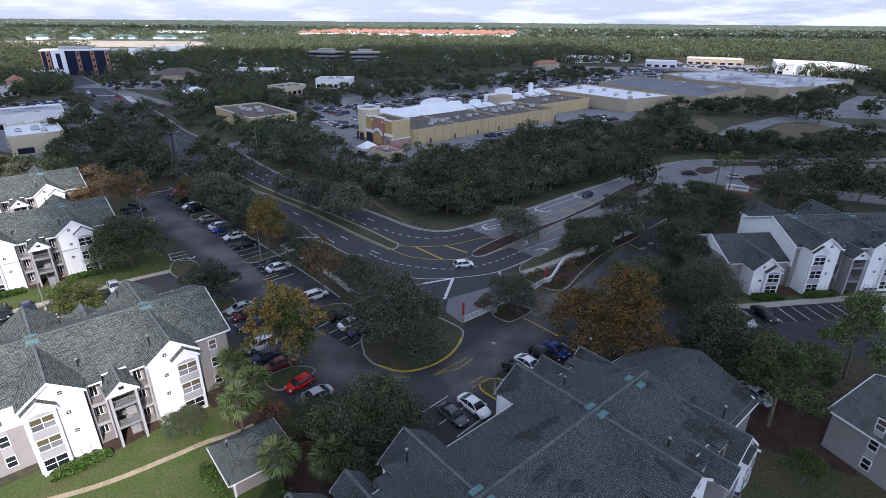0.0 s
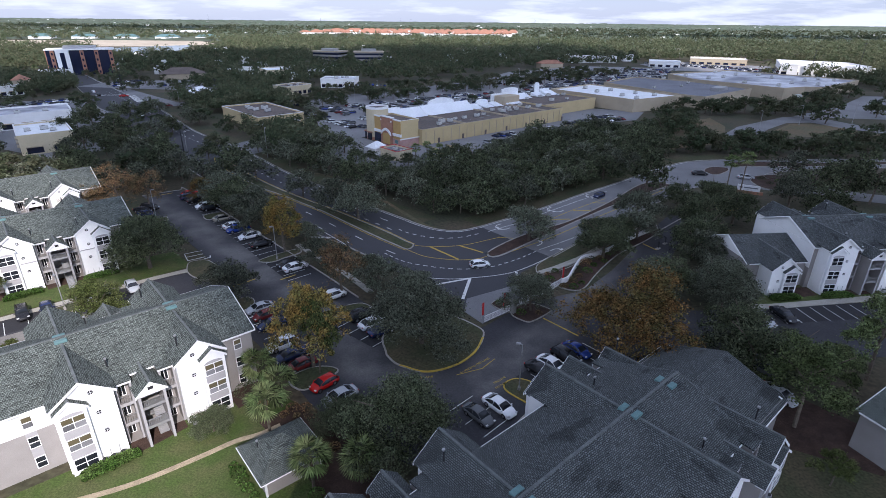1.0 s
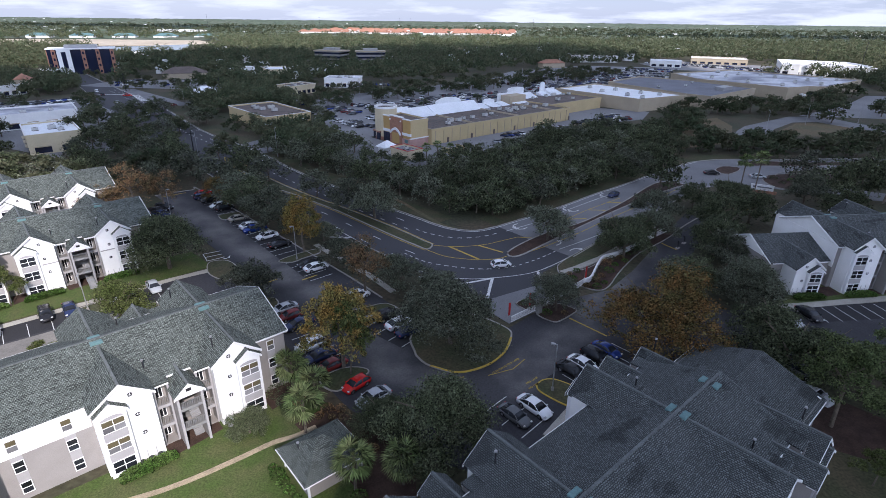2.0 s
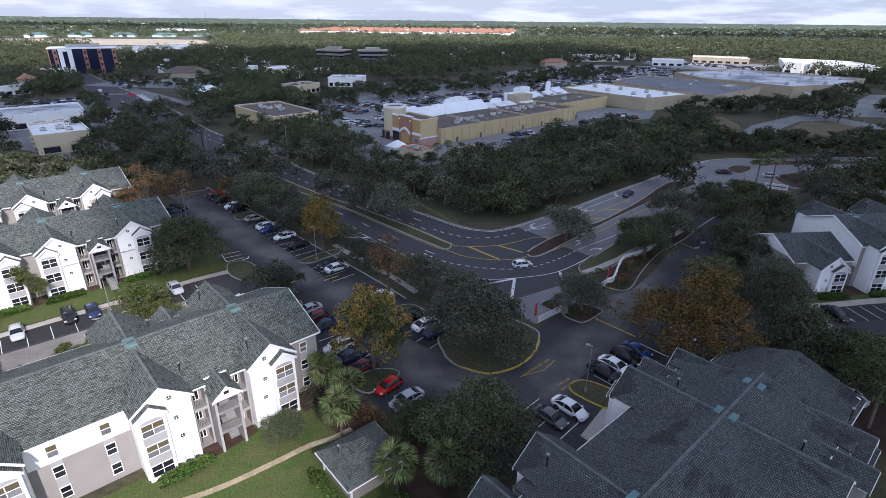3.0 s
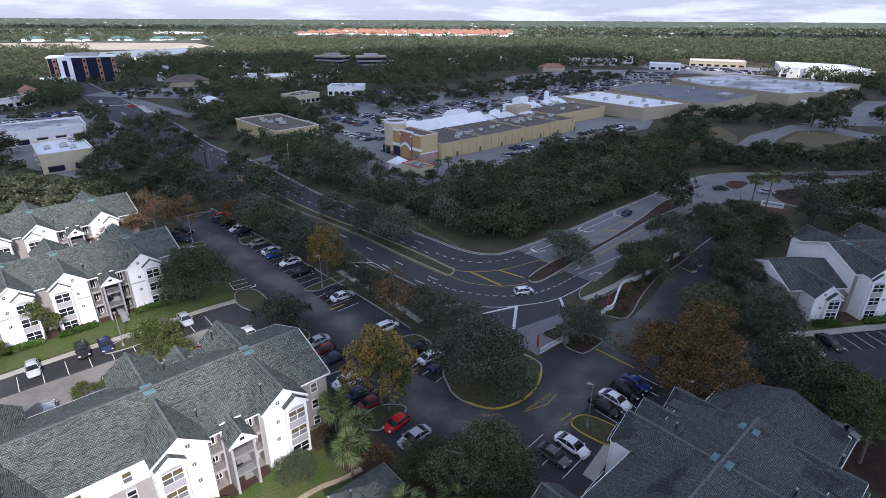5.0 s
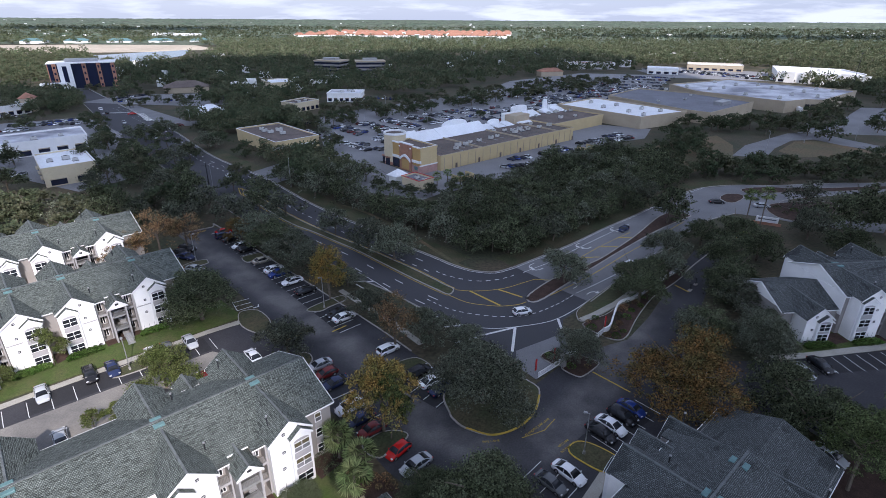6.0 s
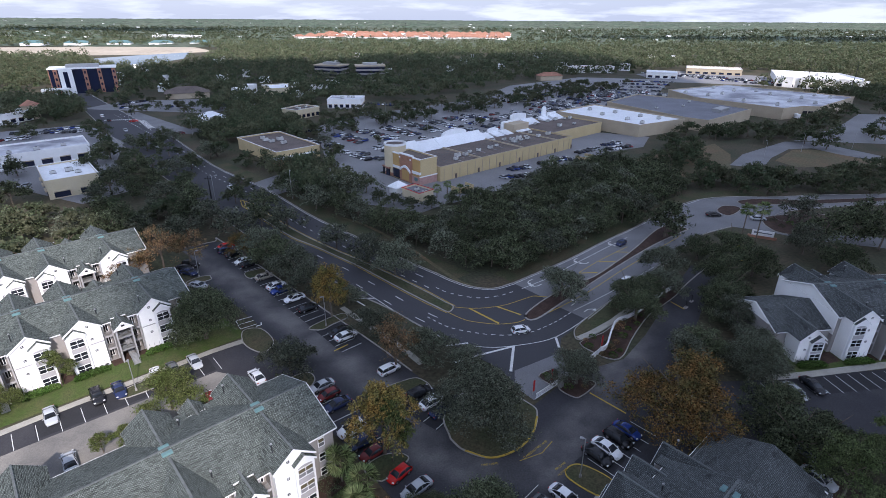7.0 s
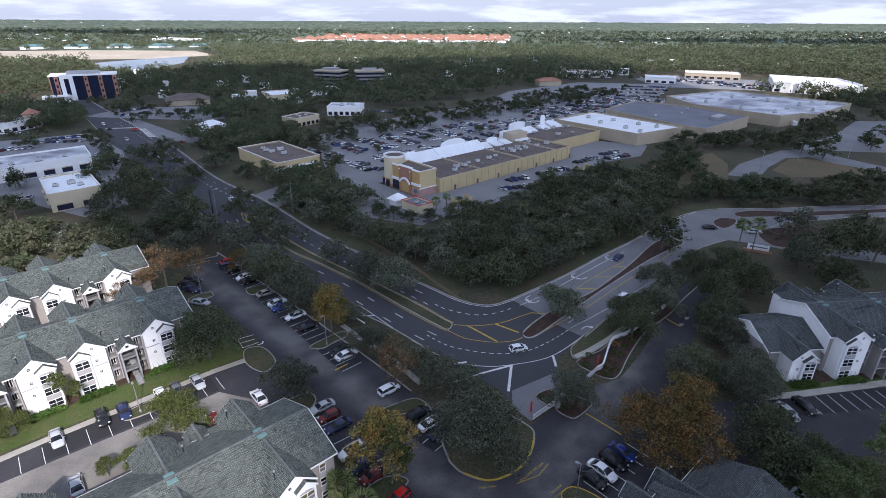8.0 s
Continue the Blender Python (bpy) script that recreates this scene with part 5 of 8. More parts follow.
def crown_points(R, H, z0, clumps, per, rng, ragged=0.3, tuft=(0.1, 0.26), lobes=9):
    """Points of a crown: boughs spread through a dome, each a shell of small clumps with gaps between."""
    a = (np.arange(lobes) + rng.uniform(-0.35, 0.35, lobes)) * 2.399
    k = np.sqrt((np.arange(lobes) + 0.4) / lobes)
    out = k * rng.uniform(0.62, 0.62 + ragged, lobes)
    high = (1 - 0.75 * k ** 2) * rng.uniform(0.55, 0.85, lobes)
    mid = np.stack([np.cos(a) * out * R, np.sin(a) * out * R, z0 + H * np.clip(high, 0.2, 0.8)], 1)
    wide = R * rng.uniform(0.3, 0.3 + ragged * 0.55, lobes)
    pick = rng.integers(0, lobes, clumps)
    d = rng.normal(size=(clumps, 3))
    d /= np.linalg.norm(d, axis=1)[:, None]
    d[:, 2] = np.where(d[:, 2] < -0.5, -d[:, 2], d[:, 2])
    rad = rng.uniform(0.35, 1.0, clumps) ** 0.5
    c = mid[pick] + d * (rad * wide[pick])[:, None] * np.array([1, 1, 0.35 * H / R + 0.3])
    size = rng.uniform(*tuft, clumps) * R
    p = np.repeat(c, per, 0) + rng.normal(size=(clumps * per, 3)) * np.repeat(size, per)[:, None] * np.array([1, 1, 0.6])
    p[:, 2] = np.maximum(p[:, 2], z0 * 0.7 + rng.uniform(0, 0.5, len(p)))
    return p


KINDS = {}


def tree_kind(key, R, H, z0, clumps, per, leaf, material, label, count=3, trunk=0.28, ragged=0.3, sides=4, tuft=(0.045, 0.11), lobes=9):
    KINDS[key] = []
    for i in range(count):
        rng = np.random.default_rng(len(KINDS) * 100 + i)
        crown = leaf_cloud("crown", crown_points(R, H, z0, clumps, per, rng, ragged=ragged, tuft=tuft, lobes=lobes), leaf, rng, material, sides=sides)
        KINDS[key].append((trunk_mesh("trunk", z0 + H * 0.45, trunk, 6, rng, R), crown, label))


FAR_TREES = []


def tree(key, x, y, scale=1.0, tall=1.0, group="trees"):
    if group in ("street trees", "car park trees"):
        FAR_TREES.append(("far", x, y, scale, tall))
        return None
    i = int(abs(x * 7.3 + y * 3.1)) % len(KINDS[key])
    t, c, label = KINDS[key][i]
    root = empty("tree", pose(x, y, 0, 0, 0, (x * 37 + y * 53) % 360) @ Matrix.Diagonal((scale, scale, scale * tall, 1)), label, "tree", group)
    for name, me in (("trunk", t), ("crown", c)):
        ob = new(name, me)
        ob.parent = root
    return root


tree_kind("oak", 5.6, 7.6, 1.3, 300, 44, 0.15, M_OAK, "dark green live oak with a broad dense crown", 4, 0.34, 0.35, 3, lobes=13)
tree_kind("nearoak", 5.6, 7.6, 1.2, 480, 80, 0.105, M_OAK, "dark green live oak with small dense leaves", 1, 0.34, 0.35, 3, lobes=15)
tree_kind("moss", 5.2, 7.2, 1.2, 260, 42, 0.145, M_OAK_GREY, "grey-green oak with an airy crown", 3, 0.28, 0.45, 3, lobes=12)
tree_kind("nearmoss", 5.2, 7.2, 1.2, 420, 72, 0.1, M_OAK_GREY, "grey-green oak with a fine airy crown", 1, 0.28, 0.45, 3, lobes=13)
tree_kind("lime", 4.5, 6.2, 1.1, 300, 70, 0.1, M_LIME, "sunlit light green tree with a rounded crown", 2, 0.25, 0.35, 3, lobes=11)
tree_kind("rust", 5.6, 9.0, 0.9, 420, 72, 0.1, M_AUTUMN, "rust-orange autumn sycamore with a full crown", 1, 0.3, 0.5, 3, (0.04, 0.1), lobes=18)
tree_kind("brown", 4.0, 7.8, 1.5, 150, 40, 0.1, M_BROWN, "thin brown autumn tree with sparse leaves", 2, 0.22, 0.45, 3, lobes=9)
tree_kind("gold", 3.4, 8.0, 1.6, 230, 64, 0.1, M_GOLD, "yellow and green autumn tree", 2, 0.22, 0.45, 3, lobes=11)
tree_kind("pine", 4.0, 9.0, 3.4, 240, 60, 0.11, M_PINE, "tall pine with clumped needles", 2, 0.24, 0.5, 3, lobes=10)
tree_kind("sapling", 2.3, 4.2, 1.3, 120, 64, 0.075, M_LIME, "small ornamental tree on the lawn", 2, 0.1, 0.35, 3, lobes=7)
tree_kind("wood", 5.4, 9.2, 0.7, 160, 17, 0.27, M_OAK, "dark woodland tree in a dense thicket", 5, 0.25, 0.5, 3, (0.06, 0.14), lobes=9)
tree_kind("woodgrey", 5.0, 8.6, 0.7, 150, 17, 0.25, M_OAK_GREY, "greyish woodland tree in a dense thicket", 4, 0.25, 0.5, 3, (0.06, 0.14), lobes=8)

tree_kind("far", 5.3, 8.8, 0.7, 56, 15, 0.46, M_FARWOOD, "dark tree far off", 5, 0.25, 0.45, 3, (0.07, 0.16), lobes=6)

for key, x, y, k, tall in (
    # round the car park and the near blocks
    ("nearoak", -66.8, 103.2, 1.42, 1.0), ("moss", -44.4, 90.0, 1.05, 0.95), ("lime", -63.9, 79.8, 1.2, 1.0), ("nearmoss", -6.9, 75.4, 1.55, 0.9), ("nearmoss", 13.0, 86.6, 0.95, 0.95),
    ("rust", 27.6, 74.8, 1.68, 0.86), ("gold", -23.5, 68.6, 1.42, 1.28), ("sapling", -22.2, 66.9, 1.35, 1.9), ("gold", -40.2, 112.4, 1.3, 1.2), ("brown", -23.2, 91.8, 1.3, 1.15), ("moss", -29.5, 104.5, 0.95, 0.9),
    ("moss", -16.5, 95.0, 1.0, 0.9), ("moss", -9, 91, 0.85, 0.85), ("nearoak", -8.8, 51.0, 1.2, 0.98), ("nearoak", -15.8, 55.0, 0.7, 0.8), ("nearoak", -33.4, 54.4, 0.46, 0.9),
    ("lime", -94.8, 78.5, 0.9, 0.9), ("sapling", -88.5, 86.5, 1.3, 1.3), ("lime", -127, 126, 0.9, 1.0), ("sapling", -101.6, 87, 1.2, 1.2), ("sapling", -70.5, 69.2, 0.9, 0.9), ("sapling", -67.5, 71.2, 0.85, 0.95),
    # along the boulevard's near side and its median
    ("rust", -72.5, 147.5, 0.85, 0.9), ("moss", -92, 172, 1.25, 0.85), ("oak", -100, 174, 1.2, 0.85), ("moss", -80, 162.5, 1.3, 0.85), ("moss", -66.5, 146.5, 1.35, 0.9), ("oak", -60.5, 138.5, 1.3, 0.9),
    ("moss", -54, 132.5, 1.3, 0.9), ("moss", -47.5, 124, 1.15, 0.9), ("moss", -37, 119, 0.75, 0.85), ("moss", -26.5, 134.6, 1.35, 0.9), ("moss", -34.5, 142.2, 1.25, 0.85), ("oak", -78, 186, 1.2, 0.8), ("moss", -65, 168.5, 1.2, 0.8), ("moss", -46, 153, 1.1, 0.85),
    ("brown", -90.5, 134.5, 1.6, 1.1), ("brown", -85.5, 140, 1.3, 1.1), ("brown", -97.5, 130.5, 1.2, 1.0), ("brown", -96.5, 123.5, 0.9, 1.15), ("moss", -108, 158, 1.1, 0.9), ("oak", -118, 166, 1.1, 0.9), ("moss", -133, 163, 1.2, 0.9), ("oak", -146, 158, 1.2, 0.9),
    # along the exit lane and the side road
    *[("moss" if i % 2 else "oak", x, y, 1.05, 0.95) for i, (x, y) in enumerate([(33.2, 111), (44.8, 122.9), (41, 94.4), (54.8, 107), (58.2, 117.8), (49.7, 88.7)])], ("moss", 17.4, 120.6, 1.2, 0.9), ("oak", 33.6, 116.5, 1.05, 0.95), ("oak", 60.5, 162.5, 1.4, 0.95), ("moss", 48.3, 134, 1.15, 1.0), ("oak", 63.4, 145, 1.05, 0.9), ("oak", 40, 122, 0.9, 0.9),
    ("moss", 37.5, 92.5, 0.95, 0.95), ("nearmoss", 48.5, 88, 1.1, 1.1), ("oak", 54, 112, 1.05, 1.0), ("oak", 46, 76, 1.0, 1.0), ("oak", 43, 66.5, 1.1, 1.05), ("oak", 50, 69, 0.9, 0.9),
    ("pine", 44.2, 56.4, 1.2, 1.0), ("pine", 61.5, 66.8, 1.25, 1.0), ("pine", 53, 63, 0.9, 0.85), ("pine", 73, 70, 1.1, 0.9), ("sapling", 42.5, 46.5, 1.0, 1.0),
    ("oak", 75, 148, 1.1, 0.9), ("oak", 62, 128, 1.1, 1.0), ("oak", 74, 134, 1.2, 1.0), ("moss", 98, 149, 1.2, 1.0), ("moss", 53.5, 95.5, 0.95, 0.95), ("oak", 109, 156, 1.2, 1.0), ("oak", 119, 160, 1.2, 1.0),
    ("moss", 115, 177, 1.15, 0.95), ("oak", 124, 152, 1.3, 1.1), ("oak", 132, 172, 1.1, 0.95), ("oak", 100, 136, 1.2, 1.0), ("oak", 150, 158, 1.6, 1.1), ("oak", 168, 162, 1.6, 1.1), ("oak", 160, 176, 1.4, 1.0),
):
    if y > 150 or x > 120:
        key = {"oak": "wood", "moss": "woodgrey"}.get(key, key)
    tree(key, x, y, k, tall)

# the thicket between the boulevard and the shops
wood_rng = random.Random(5)


def inside(x, y, poly):
    c = False
    for (x0, y0), (x1, y1) in zip(poly, poly[1:] + poly[:1]):
        if (y0 > y) != (y1 > y) and x < (x1 - x0) * (y - y0) / (y1 - y0) + x0:
            c = not c
    return c


THICKET = [(-72, 212), (-50, 186), (-30, 164), (-12.5, 146.5), (-3.5, 135.5), (5.5, 136), (21, 148.5), (41, 166.5), (61, 184.5), (80, 206), (88, 222), (74, 246), (60, 245), (44, 236), (16, 205), (2, 188), (-12, 168), (-32, 171), (-50, 192), (-64, 216)]


def grove(poly, count, gap, group, lo=0.75, hi=1.1, grey=0.35):
    """Woodland trees scattered over a plan outline."""
    xs, ys = [p[0] for p in poly], [p[1] for p in poly]
    spots = []
    for _ in range(count * 60):
        x, y = wood_rng.uniform(min(xs), max(xs)), wood_rng.uniform(min(ys), max(ys))
        if inside(x, y, poly) and all((x - a) ** 2 + (y - b) ** 2 > gap * gap for a, b in spots):
            spots.append((x, y))
            if len(spots) == count:
                break
    for x, y in spots:
        tree("woodgrey" if wood_rng.random() < grey else "wood", x, y, wood_rng.uniform(lo, hi), wood_rng.uniform(0.8, 1.05), group)


grove(THICKET, 185, 4.3, "thicket")
for x, y in ((-37, 199), (-31, 193.5), (-24, 189.5), (-16.5, 190.5), (-9, 196), (-2, 202)):
    tree("wood", x, y, 0.72, 0.75, "thicket")
grove([(-215, 128), (-128, 128), (-114, 162), (-138, 170), (-205, 162)], 26, 7.0, "street trees", 0.9, 1.2)

# oaks that arch over the boulevard's near carriageway
for i, (x, y) in enumerate([(-184.1, 271.5), (-177.4, 252.7), (-167, 227.7), (-176.2, 283.2), (-166.1, 278.5), (-156.1, 237.9), (-149.1, 218.3), (-145.6, 229.4), (-131.5, 218.3), (-130.1, 232.8), (-129.2, 245.2), (-134.4, 202.7), (-118.1, 196.2), (-114.3, 202.7), (-105.2, 192.5), (-113.8, 178.8), (-100.4, 175.6), (-145.2, 206.8), (-143, 195), (-130.3, 172.6), (-125.7, 175.7), (-127.7, 162.1), (-118.3, 158.5), (-109.3, 158.5), (-98.4, 157.6), (-91.5, 195), (-74.9, 172.5), (-95.5, 158.5), (-249.1, 308.8), (-277.8, 388.8), (-289.7, 388.7), (-201, 232.6), (-174, 192.5), (-162.6, 301.1), (-172.7, 309.3), (-151.6, 309.5), (-167.2, 335.3), (-143.4, 309.6), (-145, 327.5), (-128.2, 263.1), (-127.6, 344.1), (-141.8, 365.9), (-136, 399.5), (-151.3, 415.8), (-103.9, 335.9), (-76.2, 292.5), (-92.6, 245.3), (-83.7, 241.7), (-78, 245.4), (-63.4, 234.6), (-77.9, 209.6), (-71.6, 202.7), (-67.5, 209.6), (-54.3, 207.5), (-49, 202.7), (-59.2, 202.7), (-43.5, 209.6), (-59.6, 188.3), (-48.4, 184.2)]):
    tree("woodgrey" if i % 3 == 0 else "wood", x, y, 0.9 + (i * 37 % 5) * 0.07 - (0.3 if i in (34, 35, 47, 52) else 0), 0.9, "boulevard trees")

# street trees farther off
for x, y in ((-110, 184), (-120, 204), (-128, 178), (-120, 218), (-139, 219), (-113, 178), (-129, 245), (-160, 255), 
             (-190, 180), (-172, 176), (-176, 262), (-190, 284), (-150, 268), (-165, 290), (-142, 236), (-206, 200), (-220, 210), (-152, 176), (-205, 306), (-216, 322),
             (-104, 249), (-126, 268), (-80, 240), (-72, 246), (-94, 210), (-137, 343), (-118, 300), (-132, 284), (-66, 262),
             (137, 322), (161, 316), (172, 318), (186, 324), (195, 316), (196, 301), (199, 287), (114, 293), (121, 280), (219, 318), (236, 352), (252, 366), (268, 380), (284, 392), (150, 312), (206, 328),
             (119, 219), (133, 221), (145, 213), (111, 221), (97, 217), (86, 213), (176, 228), (190, 230), (160, 226), (206, 236), (222, 240), (240, 244), (104, 226), (126, 229),
             (210, 180), (228, 172), (196, 168), (214, 160), (236, 186), (250, 170), (182, 180), (190, 150), (206, 144), (140, 120), (128, 112), (158, 112), (150, 134), (172, 138), (98, 250), (108, 262), (118, 268)):
    tree("wood" if (int(x + y)) % 3 else "woodgrey", x, y, (1.2 if y > 275 and x > 120 else 0.95) + (int(x) % 5) * 0.06, 0.85, "street trees")


def sabal(x, y, high, fronds=38, length=2.5, label="sabal palm with a round head of fan leaves"):
    """A palm: ringed trunk and a head of fan leaves."""
    root = empty("palm", pose(x, y, 0, 0, 0, (x * 91) % 360), label, "palm", "palms")
    bm = bmesh.new()
    for i in range(6):
        tube(bm, (0, 0, high * i / 6 - 0.05), (0, 0, high * (i + 1) / 6), 0.2, 0.17, 8)
    part("trunk", bm, M_BARK, root)
    rng = random.Random(int(x * 10))
    for f in range(fronds):
        az = rng.uniform(0, 2 * math.pi)
        el = rng.uniform(-0.7, 1.25)
        d = Vector((math.cos(az) * math.cos(el), math.sin(az) * math.cos(el), math.sin(el)))
        side = d.cross(Vector((0, 0, 1))).normalized()
        upv = side.cross(d)
        base = Vector((0, 0, high)) + d * 0.2
        hub = base + d * length * 0.45
        bm = bmesh.new()
        tube(bm, base, hub, 0.025, 0.02, 4)
        for k in range(11):
            a = (k - 5) / 5 * 1.25
            t = (d * math.cos(a) + side * math.sin(a)).normalized()
            tip = hub + t * length * 0.62 - Vector((0, 0, 0.25 + 0.2 * abs(a)))
            w = t.cross(upv).normalized() * 0.09
            mid = hub.lerp(tip, 0.55) + upv * 0.06
            vs = [bm.verts.new(p) for p in (hub, mid + w, tip, mid - w)]
            bm.faces.new(vs)
        part("frond", bm, M_PALM, root)
    return root


for x, y, h in ((-18.2, 45.4, 5.0), (-12.7, 46.2, 4.4), (-26.1, 54.5, 5.2), (-29.8, 62.9, 5.0), (-25.9, 59.4, 4.3)):
    sabal(x, y, h)
for (x, y), h in zip([(84.5, 159.7), (86, 154.5)], (10.8, 13.0)):
    sabal(x, y, h, 34, 2.4, "tall slender fan palm by the entrance")


# trees before the big stores and along the access road
for i, (x, y) in enumerate([(155.6, 317.6), (157.8, 311.8), (168.4, 322.3), (147.3, 314.6), (181.6, 311.9), (190.2, 317.9), (201, 327.2), (212.5, 337.1), (226.4, 347.5), (238.7, 354.8), (251.5, 362.5), (171.9, 300.6), (249.4, 322.9), (241.6, 308), (314.4, 398.6), (277.5, 348), (93.5, 253.7), (101.8, 264), (109.8, 272.9), (108.3, 258.8), (117.3, 269.6), (85, 245.9), (96.5, 244), (108.7, 244), (105.3, 222.5), (91.7, 217.1), (110.8, 218.6), (123.8, 226.6), (126.6, 222.5), (133.4, 217.1), (141.7, 218.6), (151.7, 222.6), (162.1, 226.6), (170.9, 228.3), (180.6, 230.9), (191.7, 235.2), (109.9, 209.7), (120.6, 207.6), (145.6, 209.7), (153.8, 211.2), (158.6, 211.2), (164.8, 209.7), (174.7, 214.9)]):
    tree("wood", x, y, 0.82 + (i * 31 % 5) * 0.1, 0.9, "street trees")

# trees round the crossroads and the small shops
for i, (x, y) in enumerate([(-256.4, 411.9), (-254.4, 424.3), (-230, 389.4), (-226.7, 400.6), (-222.7, 412.4), (-213.1, 405.4), (-207.9, 412.6), (-240, 435), (-275.4, 450.9), (-274.6, 437.1), (-309.8, 487.2), (-304.4, 465.1), (-194, 389.9), (-197.3, 412.7), (-195.9, 425.2), (-269.9, 388.9), (-281.9, 395.3), (-267.1, 362.6), (-262.2, 341.1), (-277.3, 332.7), (-226.9, 341.5), (-224.4, 325.3), (-176.1, 413), (-161.8, 390.3), (-144.4, 351), (-163.1, 425.7), (-193.4, 467.1), (-212.5, 499.3), (-258.5, 454.1), (-278, 471.8), (-235.4, 454.5), (-210, 454.9), (-170.5, 470.6), (-152.4, 441.8), (-189.2, 514), (-155.6, 486.9), (-120.6, 442.3), (-106.2, 416.5), (-140.6, 487.1), (-92.5, 378.4), (-76.8, 366.6), (-62.5, 393.7), (-45.6, 417.4)]):
    tree("wood", x, y, 0.62 + (i * 29 % 5) * 0.08, 0.9, "street trees")

# small trees on the islands of the big car park
for x, y in ((-48, 300), (-20, 330), (14, 352), (-66, 330), (-30, 372), (20, 400), (56, 420), (70, 460), (110, 470), (120, 500), (30, 440), (-4, 410), (160, 540), (140, 570), (90, 520), (-80, 350), (186, 580), (60, 500), (10, 300), (40, 372), (100, 412), (82, 392)):
    tree("wood", x, y, 0.62 + (int(abs(x)) % 4) * 0.07, 0.85, "car park trees")


for u in range(-6, 340, 13):
    for v, k in ((118, 0.95), (128, 1.05), (150, 1.1)):
        x, y = -13.8 + 0.75 * u - 0.661 * v, 224 + 0.661 * u + 0.75 * v
        if (u * 7 + v) % 5:
            tree("wood", x, y, k + (u % 4) * 0.06, 0.8, "car park trees")


def joined_trees():
    """The trees too far off to count, as one mesh."""
    verts, faces, slots, mats, base = [], [], [], [], 0
    for key, x, y, scale, tall in FAR_TREES:
        i = int(abs(x * 7.3 + y * 3.1)) % len(KINDS[key])
        r = np.array(pose(x, y, 0, 0, 0, (x * 37 + y * 53) % 360) @ Matrix.Diagonal((scale, scale, scale * tall, 1)))
        for me in KINDS[key][i][:2]:
            co = np.empty(len(me.vertices) * 3, np.float32)
            me.vertices.foreach_get("co", co)
            co = co.reshape(-1, 3) @ r[:3, :3].T + r[:3, 3]
            if me.materials[0] not in slots:
                slots.append(me.materials[0])
            k = slots.index(me.materials[0])
            verts.append(co)
            faces.extend(tuple(v + base for v in q.vertices) for q in me.polygons)
            mats.extend([k] * len(me.polygons))
            base += len(co)
    me = bpy.data.meshes.new("far_trees")
    me.from_pydata(np.concatenate(verts).tolist(), [], faces)
    for m in slots:
        me.materials.append(m)
    me.polygons.foreach_set("material_index", np.array(mats, np.int32))
    tagged(new("far_trees", me), "dark green street and car park trees far off", "trees", kind="stuff")


def shrub(x, y, r, material, label):
    rng = np.random.default_rng(int(abs(x * 31 + y * 17)))
    n = int(260 * r)
    d = rng.normal(size=(n, 3))
    d /= np.linalg.norm(d, axis=1)[:, None]
    p = d * (rng.uniform(0.6, 1.0, n) ** 0.5 * r)[:, None] * np.array([1, 1, 0.75])
    p[:, 2] = np.abs(p[:, 2]) + 0.15
    ob = new("shrub", leaf_cloud("shrub", p, 0.11, rng, material))
    ob.matrix_world = pose(x, y, 0.1)
    tagged(ob, label, "shrub", "shrubs")


for i, (x, y) in enumerate([(18.7, 101.8), (20.6, 103.1), (18.8, 99.3), (21, 96.4), (23.1, 96), (25.2, 97.8), (25.3, 100.9), (27.7, 103.5), (29.9, 106.5), (32.1, 110.1), (34.7, 112.6), (38, 115.7), (23.5, 98.8), (32.7, 108.6), (11.1, 85.5), (14.3, 85.5), (7.4, 89)]):
    shrub(x, y, 0.7 + (i * 7 % 5) * 0.12, M_HEDGE if i % 3 else M_BROWN, "low planted shrub in the mulch by the wall")
for i, (x, y) in enumerate([(21.3, 96.4), (23.6, 99.2), (25.8, 104), (27.9, 107.2), (30.2, 110.1), (32.9, 112.6), (36.3, 115.7), (39.2, 118.3), (23.6, 100.9), (28.9, 108.6)]):
    shrub(x, y, 0.9 + (i * 5 % 4) * 0.16, M_OAK if i % 3 else M_BROWN, "loose shrub growing against the boundary wall")
for i, (x, y) in enumerate(((-28.6, 48.3), (-27.7, 47.2), (-26.7, 46.1), (-25.7, 45.0), (-24.6, 43.9), (-17.6, 44.2), (-28.6, 59.4), (-25, 57.4), (-23.2, 57.2), (-21.4, 57.4), (-17, 51.5), (-27.2, 61.2), (-14, 47.5), (-24.2, 58.8), (-22.4, 58.9))):
    shrub(x, y, 0.6 + (i * 3 % 4) * 0.14, M_HEDGE if i < 6 else M_BROWN, "rounded shrub beside the hut and the mulch bed")
for x, y, r in ((-31.8, 62.2, 1.9), (-30.2, 60.2, 1.5), (-33.2, 64.4, 1.4)):
    shrub(x, y, r, M_OAK, "dark overgrown shrub at the corner of the block")
for i, (x, y) in enumerate([(105.2, 171.7), (109.7, 174.2), (112.2, 171.6), (119.6, 176.9), (105.2, 176.9), (80.8, 152), (83.6, 152.8), (84.5, 151.1), (120.9, 174.2)]):
    shrub(x, y, 1.2 + (i % 3) * 0.3, M_HEDGE if i % 2 else M_OAK, "planted shrub in the entrance bed")

joined_trees()


